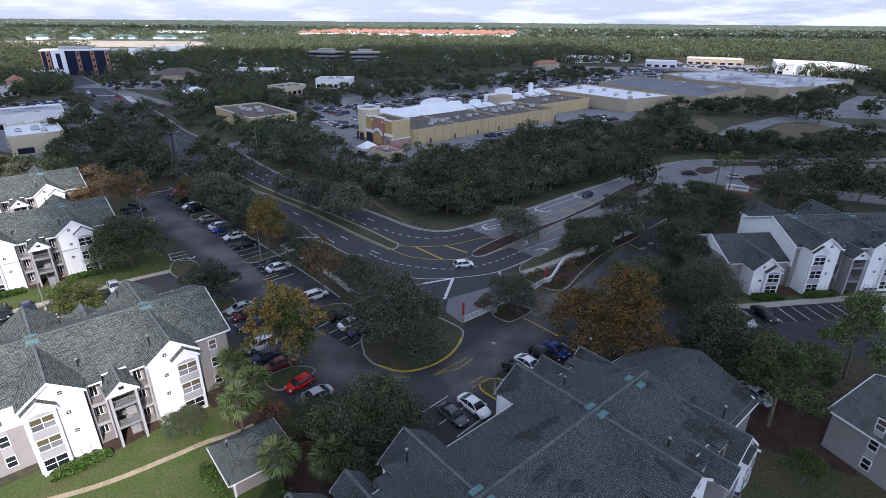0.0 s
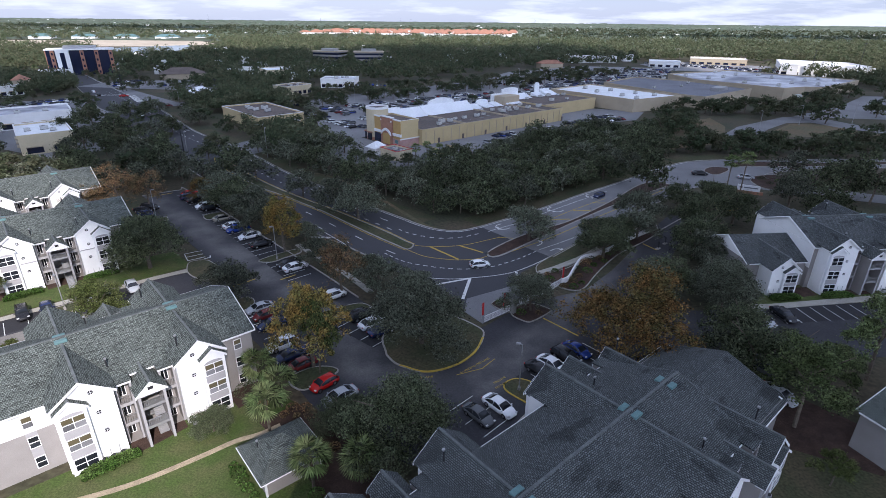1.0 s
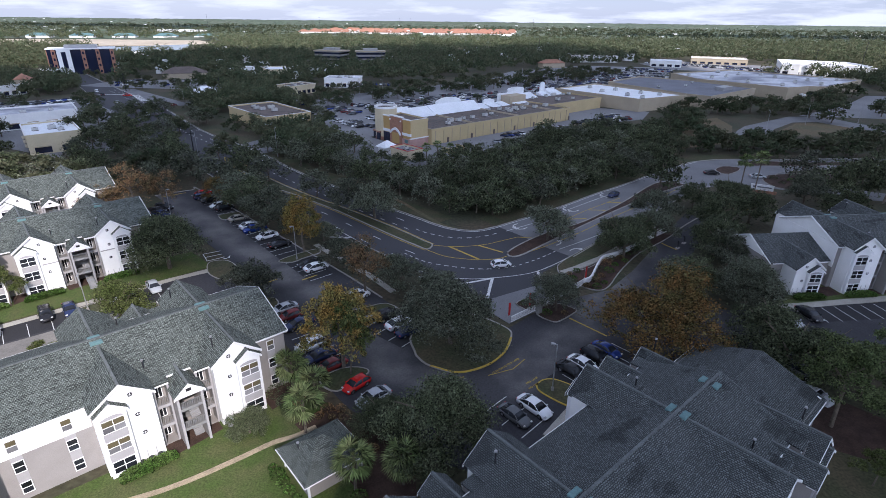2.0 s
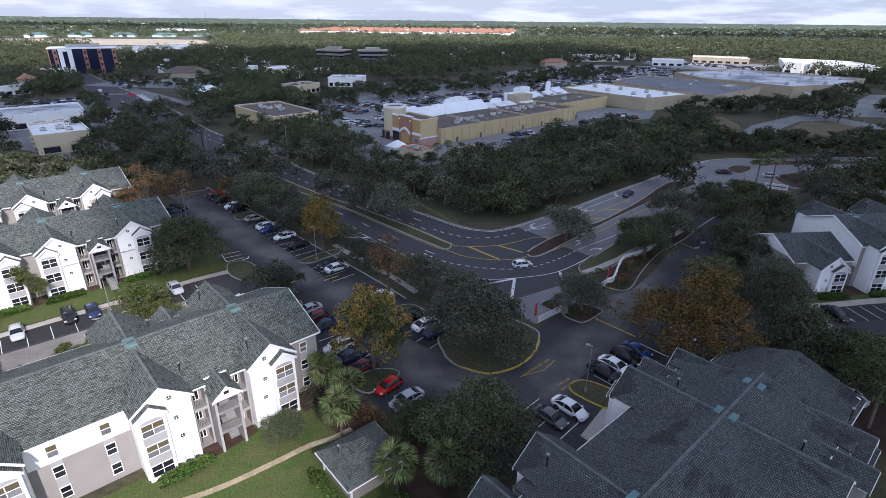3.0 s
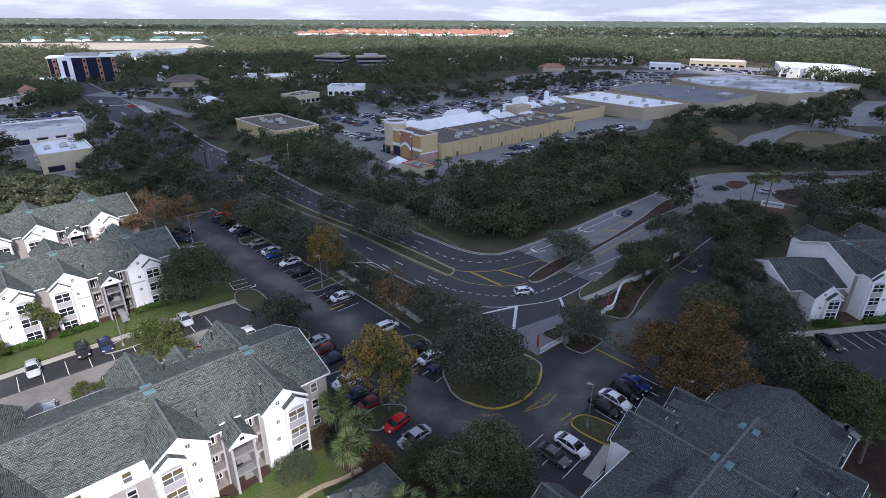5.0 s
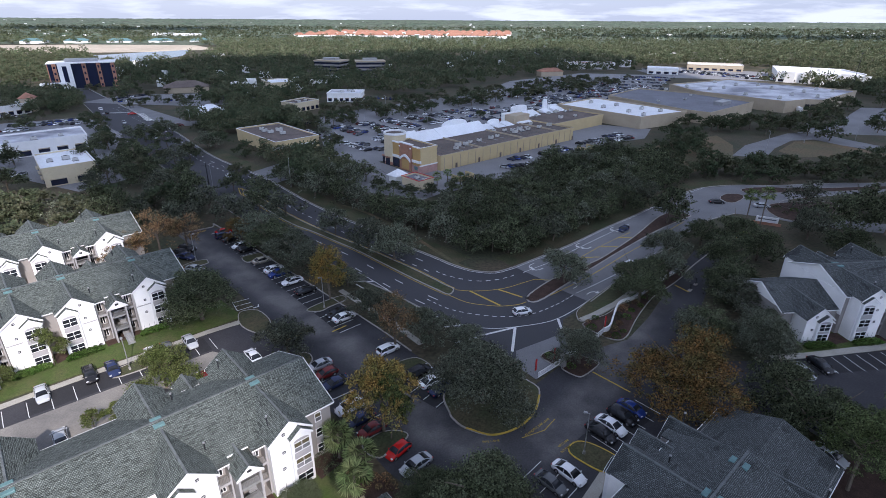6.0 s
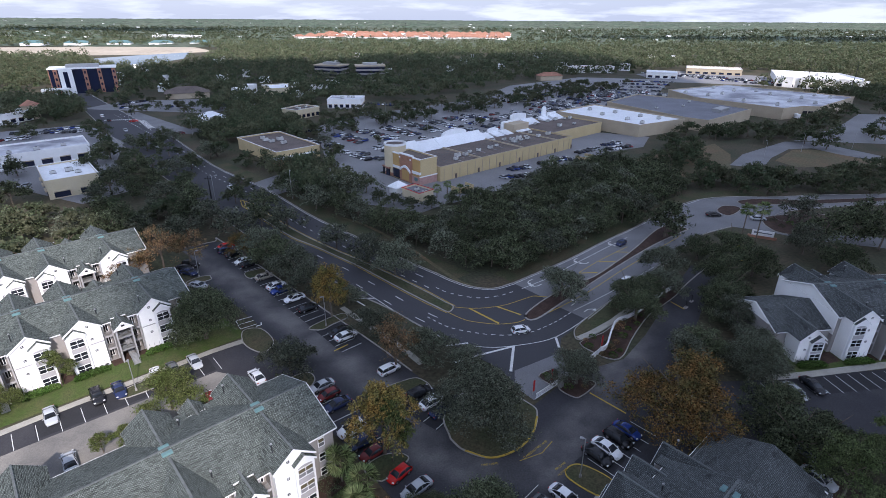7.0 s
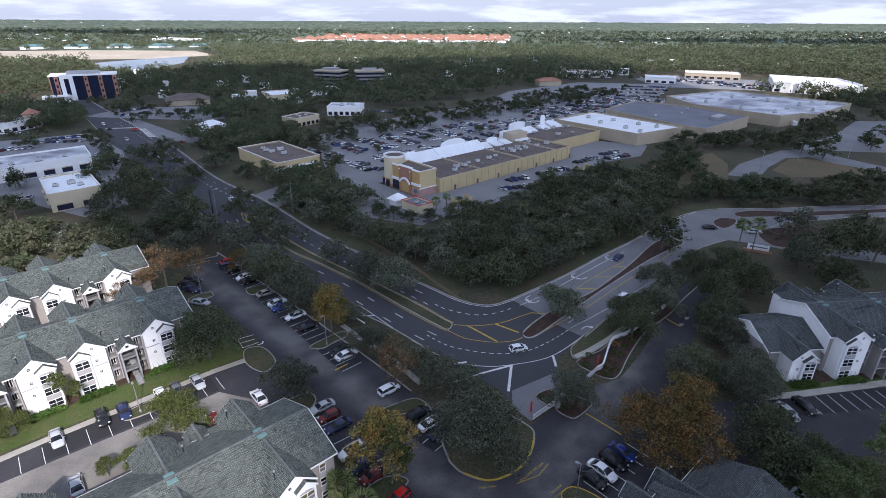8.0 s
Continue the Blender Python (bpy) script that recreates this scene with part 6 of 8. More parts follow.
# ---- vehicles ----
def lathe_wheel(r, w):
    bm = bmesh.new()
    prof = [(r * 0.62, -w / 2), (r * 0.95, -w / 2), (r, -w / 2 + 0.03), (r, w / 2 - 0.03), (r * 0.95, w / 2), (r * 0.62, w / 2)]
    n = 14
    rings = [[bm.verts.new((p * math.cos(2 * math.pi * i / n), y, p * math.sin(2 * math.pi * i / n))) for i in range(n)] for p, y in prof]
    for a, b in zip(rings, rings[1:]):
        for i in range(n):
            bm.faces.new((a[i], a[(i + 1) % n], b[(i + 1) % n], b[i]))
    return bm


def rim_mesh(r, w):
    bm = bmesh.new()
    tube(bm, (0, -w * 0.42, 0), (0, w * 0.42, 0), r * 0.63, n=12)
    return bm


SHAPES = {
    # stations: x, half width, bonnet-line height; then roof stations
    "sedan": dict(L=4.8, W=1.83, belt=0.95, roof=1.46, hood=0.9, boot=1.0, c=(-1.95, -0.95, 0.4, 1.4)),
    "suv": dict(L=4.65, W=1.88, belt=1.08, roof=1.68, hood=1.04, boot=1.08, c=(-2.2, -1.75, 0.45, 1.3)),
    "hatch": dict(L=4.2, W=1.77, belt=0.98, roof=1.5, hood=0.94, boot=1.0, c=(-2.0, -1.4, 0.35, 1.3)),
    "pickup": dict(L=5.6, W=1.95, belt=1.1, roof=1.8, hood=1.08, boot=1.05, c=(-0.35, -0.2, 0.9, 1.5)),
    "van": dict(L=5.6, W=2.0, belt=1.3, roof=2.3, hood=1.15, boot=1.3, c=(-2.7, -2.6, 1.3, 1.95)),
}


def curve(points, x):
    """A height on a broken line through (x, value) points, its corners rounded."""
    xs, ys = zip(*points)
    return float(sum(np.interp(x + o, xs, ys) for o in (-0.09, -0.03, 0.03, 0.09)) / 4)


def body_mesh(S, fine=True):
    """The shell below the windows: rounded nose and tail, bonnet, boot and open wheel arches."""
    L, W = S["L"], S["W"]
    x0, x1, x2, x3 = S["c"]
    deck = [(-L / 2, S["boot"] - 0.2), (-L / 2 + 0.16, S["boot"] - 0.02), (x0, S["belt"] + 0.03), (x0 + 0.5, S["belt"] + 0.02), (x3 - 0.3, S["belt"]), (x3, S["hood"] + 0.07),
            (L / 2 - 0.55, S["hood"] - 0.05), (L / 2 - 0.12, S["hood"] - 0.24), (L / 2, S["hood"] - 0.42)]
    plan = [(-L / 2, 0.8), (-L / 2 + 0.16, 0.93), (-L / 2 + 0.7, 1.0), (L / 2 - 0.9, 1.0), (L / 2 - 0.4, 0.93), (L / 2 - 0.12, 0.82), (L / 2, 0.6)]
    wheels = (L * 0.3, -L * 0.29)
    r = (0.33 if S["roof"] < 1.6 else 0.38) + 0.06
    xs = list(np.linspace(-L / 2, L / 2, 15 if fine else 5))
    if fine:
        xs += [-L / 2 + 0.06, -L / 2 + 0.16, L / 2 - 0.06, L / 2 - 0.14] + [w + r * k for w in wheels for k in (-1.02, -0.98, -0.75, -0.4, 0, 0.4, 0.75, 0.98, 1.02)]
    bm = bmesh.new()
    rows = []
    for x in sorted(xs):
        h, top, low = W / 2 * curve(plan, x), curve(deck, x), 0.22
        if abs(x) > L / 2 - 0.1:
            low = 0.34
        if fine:
            for w in wheels:
                if abs(x - w) < r:
                    low = max(low, 0.3 + math.sqrt(r * r - (x - w) ** 2))
        mid = max(low + 0.05, top - 0.36)
        prof = [(-h * 0.93, low), (-h, min(low + 0.12, mid)), (-h, mid), (-h * 0.96, top - 0.13), (-h * 0.86, top - 0.03), (-h * 0.45, top + 0.02)]
        prof += [(-y, z) for y, z in prof[::-1]]
        rows.append([bm.verts.new((x, y, z)) for y, z in prof])
    for a, b in zip(rows, rows[1:]):
        for i in range(len(a)):
            k = (i + 1) % len(a)
            bm.faces.new((a[i], a[k], b[k], b[i]))
    bm.faces.new(rows[0])
    bm.faces.new(rows[-1][::-1])
    for f in bm.faces:
        f.smooth = True
    return bm


def cabin(S, top_only=False, fine=True):
    """The curved glasshouse, or (top_only) the painted roof panel over it."""
    x0, x1, x2, x3 = S["c"]
    w0, w1 = S["W"] / 2 * 0.92, S["W"] / 2 * 0.7
    b, r = S["belt"] - 0.02, S["roof"]
    line = [(x0, b), (x1, r - 0.1), (x1 + 0.3, r - 0.02), ((x1 + x2) / 2 + 0.1, r), (x2 - 0.25, r - 0.03), (x2, r - 0.09), (x3, b - 0.03)]
    if not fine:
        line = [line[0], line[1], line[3], line[5], line[6]]
    if top_only:
        line = [(x1 - 0.1, r - 0.17)] + line[1:-1] + [(x2 + 0.08, r - 0.14)]
    bm = bmesh.new()
    rows = []
    for x, z in line:
        k = max(z - b, 0.02) / (r - b)
        side, lift = w0 + (w1 - w0) * k, 0.012 if top_only else 0.0
        foot = z - 0.06 if top_only else b - 0.06
        base = side + 0.02 if top_only else w0
        prof = [(-base, foot), (-side - lift, max(z - 0.05, foot) + lift), (-side * 0.82, z + lift), (-side * 0.4, z + 0.025 + lift)]
        prof += [(-y, q) for y, q in prof[::-1]]
        rows.append([bm.verts.new((x, y, q)) for y, q in prof])
    for a, c in zip(rows, rows[1:]):
        for i in range(len(a) - 1):
            bm.faces.new((a[i], a[i + 1], c[i + 1], c[i]))
    bm.faces.new(rows[0])
    bm.faces.new(rows[-1][::-1])
    for f in bm.faces:
        f.smooth = True
    return bm


def pillars(S):
    """The six roof pillars, one mesh each."""
    x0, x1, x2, x3 = S["c"]
    w0, w1 = S["W"] / 2 * 0.92, S["W"] / 2 * 0.71
    b, r = S["belt"] - 0.02, S["roof"]
    xm0, xm1 = (x0 + x3) / 2 - 0.1, (x1 + x2) / 2 - 0.1
    for s in (-1, 1):
        for lo, hi in ((x0, x1), (xm0, xm1), (x3, x2)):
            bm = bmesh.new()
            tube(bm, (lo, s * w0, b - 0.02), (hi, s * (w1 + 0.01), r - 0.04), 0.04, 0.035, 5)
            yield bm


CARS = {}


def car_kind(shape, colour):
    S = SHAPES[shape]
    P = PAINTS[colour]
    names = {"sedan": "saloon car", "suv": "sport utility car", "hatch": "hatchback car", "pickup": "pickup truck", "van": "van"}
    root = empty("car", Matrix.Identity(4), "%s %s parked on the asphalt" % (colour, names[shape]), "car", "cars")
    body = part("body", body_mesh(S), P, root)
    part("glasshouse", cabin(S), M_GLASS, root, "dark tinted glass")
    part("roof", cabin(S, top_only=True), P, root)
    for bm in pillars(S):
        part("pillar", bm, P, root)
    L, W = S["L"], S["W"]
    r = 0.33 if shape in ("sedan", "hatch") else 0.38
    t0 = part("wheel", lathe_wheel(r, 0.22), M_RUBBER, root)
    rim0 = part("rim", rim_mesh(r, 0.22), M_RIM, t0)
    t0.matrix_basis = pose(L * 0.3, W / 2 - 0.12, r)
    for x, y in ((L * 0.3, -W / 2 + 0.12), (-L * 0.29, W / 2 - 0.12), (-L * 0.29, -W / 2 + 0.12)):
        t = share("wheel", t0, root, pose(x, y, r))
        share("rim", rim0, t, Matrix.Identity(4))
    for s in (-1, 1):
        part("headlight", soft_box(L / 2 - 0.3, L / 2 - 0.08, s * W * 0.36 - 0.17, s * W * 0.36 + 0.17, S["hood"] - 0.32, S["hood"] - 0.18, 0.03, 1), M_LAMPCLEAR, root)
        part("tail_light", soft_box(-L / 2 - 0.01, -L / 2 + 0.16, s * W * 0.37 - 0.14, s * W * 0.37 + 0.14, S["boot"] - 0.32, S["boot"] - 0.14, 0.03, 1), M_LAMPRED, root)
        part("mirror", soft_box(S["c"][3] - 0.35, S["c"][3] - 0.2, s * (W / 2 + 0.06) - 0.1, s * (W / 2 + 0.06) + 0.1, S["belt"], S["belt"] + 0.14, 0.03, 1), P, root)
    if shape == "pickup":
        part("cargo_bed", boxes((-L / 2 + 0.15, -0.4, -W / 2 + 0.14, W / 2 - 0.14, S["belt"] - 0.0, S["belt"] + 0.045)), M_DARK, root)
    return root


def car(shape, colour, x, y, heading, z=0.075):
    key = (shape, colour)
    m = pose(x, y, z, 0, 0, heading) @ Matrix.Scale(1.06, 4)
    if key not in CARS:
        CARS[key] = car_kind(shape, colour)
        CARS[key].matrix_world = m
    else:
        copy_thing(CARS[key], m)


NEAR_CARS = (
    # the long row along the street trees
    ("sedan", "red", -80.4, 153.8, 40), ("suv", "navy", -79.2, 150.2, 40), ("sedan", "black", -76, 147.6, 40), ("sedan", "white", -71.6, 143.0, 220), ("suv", "black", -69, 140.6, 40),
    ("sedan", "tan", -62.5, 132.8, 40), ("sedan", "white", -57.6, 127.4, 40), ("pickup", "blue", -55.6, 125, 220), ("sedan", "white", -51.2, 120.6, 220), ("sedan", "black", -46.6, 115.6, 40),
    ("sedan", "black", -37.2, 105, 220), ("sedan", "white", -35.4, 103.2, 40), ("suv", "white", -24.6, 90.8, 40),
    ("suv", "black", -18.2, 83.4, 40), ("sedan", "white", -15.8, 80.8, 40), ("sedan", "navy", -14, 78.4, 40),
    # against the end of the block
    ("sedan", "silver", -37.4, 85.6, 220), ("hatch", "maroon", -35.6, 83, 220), ("sedan", "navy", -33.4, 80.2, 220), ("suv", "white", -29.8, 73.7, 220), ("sedan", "navy", -27.7, 70.7, 220), ("sedan", "maroon", -25.4, 68.4, 220),
    ("hatch", "red", -20.85, 63.8, 228), ("sedan", "silver", -18.0, 60.9, 222), ("sedan", "black", -86.6, 138, 340), ("suv", "black", -85.8, 140.5, 340), ("sedan", "navy", -84.2, 135.2, 340), ("sedan", "silver", -78.4, 127.6, 340),
    # before the broad roof
    ("sedan", "black", 11.7, 67.4, 309), ("sedan", "white", 13.8, 69, 309), ("suv", "black", 16.4, 71.2, 309), ("sedan", "blue", 18.6, 73.2, 309), ("sedan", "white", 4.6, 59.2, 311), ("sedan", "grey", 1.6, 57.4, 311),
    # the sunlit row
    ("sedan", "silver", -84.6, 77.4, 310), ("suv", "black", -79.2, 82.6, 310), ("sedan", "navy", -76.2, 84.6, 310), ("sedan", "white", -71, 89.2, 310), ("sedan", "grey", -68.6, 91, 310), ("sedan", "silver", -65.4, 93.6, 310),
    ("sedan", "silver", -74.4, 66.6, 130), ("hatch", "maroon", -57.6, 82, 130), ("sedan", "white", -51, 88.6, 130),
    # across the way
    ("sedan", "black", 59.4, 85.2, 280), ("sedan", "silver", 54.6, 83.4, 280), ("suv", "white", 82, 88.6, 280), ("sedan", "silver", 33.6, 83.2, 200), ("sedan", "grey", 47, 68, 300), ("sedan", "silver", 45.4, 62.4, 300),
    # on the roads
    ("hatch", "white", 4.6, 105.6, 16), ("sedan", "black", 86.5, 182.5, 355), ("sedan", "silver", 100.6, 178.4, 350), ("hatch", "navy", 44, 156, 222), ("suv", "white", 37.4, 130, 45), ("sedan", "white", -100, 214, 308),
    ("suv", "black", -144, 256, 308), ("sedan", "silver", -205, 330, 308), ("sedan", "maroon", -168, 322, 20), ("suv", "white", -246.2, 377.5, 130), ("sedan", "black", -233.1, 362, 130), ("sedan", "red", -215.3, 360, 20), ("suv", "black", -173.5, 300, 310), ("sedan", "black", -169.6, 295.5, 310), ("sedan", "white", -166, 288, 310),
)
for spec in NEAR_CARS:
    car(*spec)


def far_car(paint_mat):
    """A plain distant car in one mesh: body, glass and tyres."""
    S = SHAPES["suv" if len(FAR) % 3 == 0 else "sedan"]
    bm = body_mesh(S, False)
    n0 = len(bm.faces)
    c = cabin(S, fine=False)
    tmp = bpy.data.meshes.new("tmp")
    c.to_mesh(tmp)
    c.free()
    bm.from_mesh(tmp)
    bm.faces.ensure_lookup_table()
    for f in bm.faces[n0:]:
        f.material_index = 1
    n1 = len(bm.faces)
    x0, x1, x2, x3 = S["c"]
    box(bm, x1 - 0.02, x2 + 0.02, -S["W"] * 0.38, S["W"] * 0.38, S["roof"] - 0.06, S["roof"])
    bm.faces.ensure_lookup_table()
    n2 = len(bm.faces)
    for x in (-S["L"] * 0.29, S["L"] * 0.3):
        tube(bm, (x, -S["W"] / 2, 0.33), (x, S["W"] / 2, 0.33), 0.33, n=8)
    bm.faces.ensure_lookup_table()
    for f in bm.faces[n2:]:
        f.material_index = 2
    me = bpy.data.meshes.new("car")
    bmesh.ops.recalc_face_normals(bm, faces=bm.faces)
    bm.to_mesh(me)
    bm.free()
    for m in (paint_mat, M_GLASS, M_RUBBER):
        me.materials.append(m)
    return me


FAR = []
FAR_NAMES = []
for colour in ("white", "black", "silver", "grey", "navy", "white", "maroon", "black", "silver", "black", "navy", "white", "blue"):
    FAR.append(far_car(PAINTS[colour]))
    FAR_NAMES.append(colour)
lot_rng = random.Random(11)


PARKED = []
SPARE = {}


def parked_row(a, b, heading, fill=0.85, pitch=2.9, z=0.09):
    """A row of distant cars; past the first 230 they are gathered into one joined rest."""
    a, b = Vector(a), Vector(b)
    n = int((b - a).length / pitch)
    for i in range(n):
        if lot_rng.random() > fill:
            continue
        p = a.lerp(b, (i + 0.5) / n)
        k = lot_rng.randrange(len(FAR))
        m = pose(p.x + lot_rng.uniform(-0.3, 0.3), p.y + lot_rng.uniform(-0.3, 0.3), z, 0, 0, heading + (180 if lot_rng.random() < 0.5 else 0) + lot_rng.uniform(-2, 2))
        if len(PARKED) < 230:
            ob = new("car", FAR[k])
            ob.matrix_world = m
            PARKED.append(tagged(ob, "%s car in the shopping centre car park" % FAR_NAMES[k], "car", "cars at the shops"))
        else:
            SPARE.setdefault(k, []).append(m)


def joined_cars():
    """The farthest cars as one mesh."""
    verts, faces, mats, slots, base = [], [], [], [], 0
    for k, places in SPARE.items():
        me = FAR[k]
        co = np.empty(len(me.vertices) * 3, np.float32)
        me.vertices.foreach_get("co", co)
        co = co.reshape(-1, 3)
        polys = [tuple(q.vertices) for q in me.polygons]
        idx = [q.material_index for q in me.polygons]
        off = len(slots)
        slots.extend(me.materials)
        for m in places:
            r = np.array(m)
            verts.extend((co @ r[:3, :3].T + r[:3, 3]).tolist())
            faces.extend(tuple(i + base for i in q) for q in polys)
            mats.extend(i + off for i in idx)
            base += len(co)
    me = bpy.data.meshes.new("distant_cars")
    me.from_pydata(verts, [], faces)
    for m in slots:
        me.materials.append(m)
    me.polygons.foreach_set("material_index", np.array(mats, np.int32))
    tagged(new("distant_cars", me), "rows of many-coloured cars far across the car park", "cars", kind="stuff")


# ---- shops and far buildings ----
def flat_building(poly, h, wall, roof, label, category="shop", units=(), parapet=0.7, name="shop_building", trim=None, windows=0):
    """A flat-roofed building over a plan outline, with parapet, wall panels and rooftop units."""
    root = empty(name, Matrix.Identity(4), label, category, "shops")
    part("wall", slab(poly, 0, h), wall, root)
    part("roof", slab(poly, h + 0.01, h + 0.07), roof, root)
    loop = list(poly) + [poly[0], poly[1]]
    for a, b in zip(loop, loop[1:-1]):
        d = (Vector(b) - Vector(a)).normalized() * 0.2
        seg = [(a[0] - d.x, a[1] - d.y), (b[0] + d.x, b[1] + d.y)]
        p = part("parapet", ribbon(seg, 0.4, h - 0.3, h + parapet), wall, root)
        part("coping", ribbon(seg, 0.5, h + parapet, h + parapet + 0.1), trim or M_TRIM, p)
    for a, b in zip(loop, loop[1:-1]) if windows else ():
        a, b = Vector(a), Vector(b)
        n = max(int((b - a).length / windows), 1)
        for i in range(n):
            p, q = a.lerp(b, (i + 0.2) / n), a.lerp(b, (i + 0.8) / n)
            w = part("shop_window", ribbon([tuple(p), tuple(q)], 0.3, 0.5, min(2.7, h - 1.2)), M_DARKGLASS, root)
            part("awning", ribbon([tuple(p), tuple(q)], 1.6, min(2.8, h - 1.1), min(3.1, h - 0.8)), trim or M_TAN, w)
    for x, y, w in units:
        bm = soft_box(-w / 2, w / 2, -w * 0.35, w * 0.35, 0, w * 0.55, 0.08, 1)
        u = part("rooftop_unit", bm, M_UNIT, root, "grey rooftop air-conditioning unit")
        u.matrix_basis = pose(x, y, h + 0.2, 0, 0, 46)
        bm = bmesh.new()
        tube(bm, (0, 0, w * 0.55), (0, 0, w * 0.58), w * 0.25, n=10)
        part("fan_grille", bm, M_DARK, u)
        part("curb", boxes((-w / 2 - 0.1, w / 2 + 0.1, -w * 0.35 - 0.1, w * 0.35 + 0.1, -0.2, 0.05)), M_DARK, u)
    return root


D, C = (0.750, 0.661), (-0.661, 0.750)


def SP(u, v):
    """A plan point from the corner of the strip of shops, along its back wall and across it."""
    return (-13.8 + D[0] * u + C[0] * v, 224 + D[1] * u + C[1] * v)


def SB(u0, u1, v0, v1):
    """The plan outline of a block square to the strip."""
    return [SP(u0, v0), SP(u1, v0), SP(u1, v1), SP(u0, v1)]


STRIP_UNITS = [(30.5, 11.8), (36, 11.3), (44.4, 11.4), (21, 10.3), (50.2, 12.5), (63.2, 19.2), (66.4, 16.5), (72.1, 16.7), (78.1, 16.9), (16.3, 6.6), (25.2, 9.4),
               (64.1, 12.8), (69.7, 13), (75.2, 13.4), (83.9, 12.9), (92.5, 12.8), (58, 22), (88, 22)]
END_UNITS = [(111.5, 37.3), (124.3, 37.7), (132.3, 38), (139.6, 36.4), (144, 35.3), (118, 24), (130, 22)]
flat_building(SB(97.2, 147, 13.6, 46), 5.7, M_BUFF, M_BROWNROOF, "buff end shops of the strip, set back from the yard", units=[(*SP(u, v), 2.0 + (i % 3) * 0.4) for i, (u, v) in enumerate(END_UNITS)], trim=M_TAN)
strip = flat_building(SB(1.0, 96.8, 0, 33), 6.0, M_BUFF, M_BROWNROOF, "long buff strip of shops with a gravel roof", units=[(*SP(u, v), 1.9 + (i * 29 % 4) * 0.3) for i, (u, v) in enumerate(STRIP_UNITS)], trim=M_TAN)
for u in (26.5, 57.0, 84.0):
    part("fire_wall", slab(SB(u, u + 0.5, 0.5, 27), 6.0, 6.75), M_TAN, strip, "low tan fire wall across the roof")
for i in range(30):
    u = 6 + i * 3.0
    part("roof_seam", slab(SB(u, u + 0.22, 1.0 + (i * 7 % 5), 25 - (i * 11 % 7)), 6.05, 6.12), M_RIDGE, strip)
for i, (u, v) in enumerate(STRIP_UNITS[:12]):
    part("conduit", slab(SB(u - 0.1, u + 0.1, v - 4.5, v - 1.0), 6.1, 6.25), M_STEEL, strip)
corner = flat_building(SB(-8.6, 0.6, 2.0, 21), 10.4, M_BUFF, M_BROWNROOF, "tall buff and brick corner shop at the strip's end")
# the end front: ochre panels, a brick bay, white bands and an arched hood
for u0, u1, v0, v1, z0, z1, m in ((-9.0, -8.5, 2.0, 6.8, 3.4, 10.9, M_OCHRE), (-9.5, -8.5, 7.0, 15.2, 0.0, 11.5, M_BRICKRED), (-9.0, -8.5, 15.4, 20.5, 0.0, 10.9, M_OCHRE),
                                  (-9.2, -8.4, 1.8, 7.0, 0.0, 3.3, M_PINKBRICK), (-8.4, 0.7, 1.75, 2.1, 0.0, 3.3, M_PINKBRICK)):
    part("front_panel", slab(SB(u0, u1, v0, v1), z0, z1), m, corner)
for u0, u1, v0, v1, z0, z1 in ((-9.3, -8.4, 1.7, 7.0, 4.5, 5.6), (-9.3, -8.4, 15.3, 20.5, 4.5, 5.6), (-9.1, 0.8, 1.6, 2.1, 3.3, 3.7), (-9.7, -8.3, 6.8, 15.4, 11.5, 11.9), (-9.2, -8.3, 15.4, 20.6, 10.9, 11.3), (-9.2, -8.3, 1.8, 6.9, 10.9, 11.3)):
    part("band", slab(SB(u0, u1, v0, v1), z0, z1), M_TRIM, corner)
for v0, v1 in ((15.8, 18.0), (18.2, 20.3)):
    part("shop_window", slab(SB(-9.25, -8.6, v0, v1), 0.3, 4.2), M_DARKGLASS, corner)
part("inset_panel", slab(SB(-9.62, -9.3, 8.6, 13.6), 0.6, 4.9), M_OCHRE, corner)
part("notice", slab(SB(-9.4, -9.0, 3.2, 5.2), 1.6, 3.0), M_VENT, corner, "blue-green notice on the pink wall")
for v in (7.4, 14.8):
    part("wall_lamp", slab(SB(-9.9, -9.4, v - 0.25, v + 0.25), 9.9, 10.4), M_TRIM, corner)


def tower_ring(r, n=28):
    return [SP(-4.6 + r * math.cos(2 * math.pi * a / n), 24.6 + r * math.sin(2 * math.pi * a / n)) for a in range(n)]


part("tower", slab(tower_ring(4.9), 0, 13.3), M_CREAM, corner, "rounded cream corner tower")
part("tower_base", slab(tower_ring(5.0), 0, 1.4), M_BRICKRED, corner)
part("tower_coping", ribbon(tower_ring(4.8) + tower_ring(4.8)[:2], 0.5, 13.2, 14.1), M_TRIM, corner)
part("tower_roof", slab(tower_ring(4.5), 13.31, 13.36), M_BROWNROOF, corner)
for a in (2.6, 3.3, 4.0):
    u, v = -4.6 + 4.9 * math.cos(a), 24.6 + 4.9 * math.sin(a)
    part("doorway", slab(SB(u - 0.35, u + 0.35, v - 1.1, v + 1.1), 0.1, 3.2), M_DARKGLASS, corner)
    part("door_head", slab(SB(u - 0.5, u + 0.5, v - 1.4, v + 1.4), 3.2, 3.7), M_BRICKRED, corner)
bm = bmesh.new()
arch = [(7.6 + 7.0 * i / 12, 5.2 + 1.9 * math.sin(math.pi * i / 12)) for i in range(13)]
arch += [(v, z - 1.0) for v, z in arch[::-1]]
arch_lo, arch_hi = [bm.verts.new((*SP(-9.4, v), z)) for v, z in arch], [bm.verts.new((*SP(-10.0, v), z)) for v, z in arch]
bm.faces.new(arch_lo)
bm.faces.new(arch_hi[::-1])
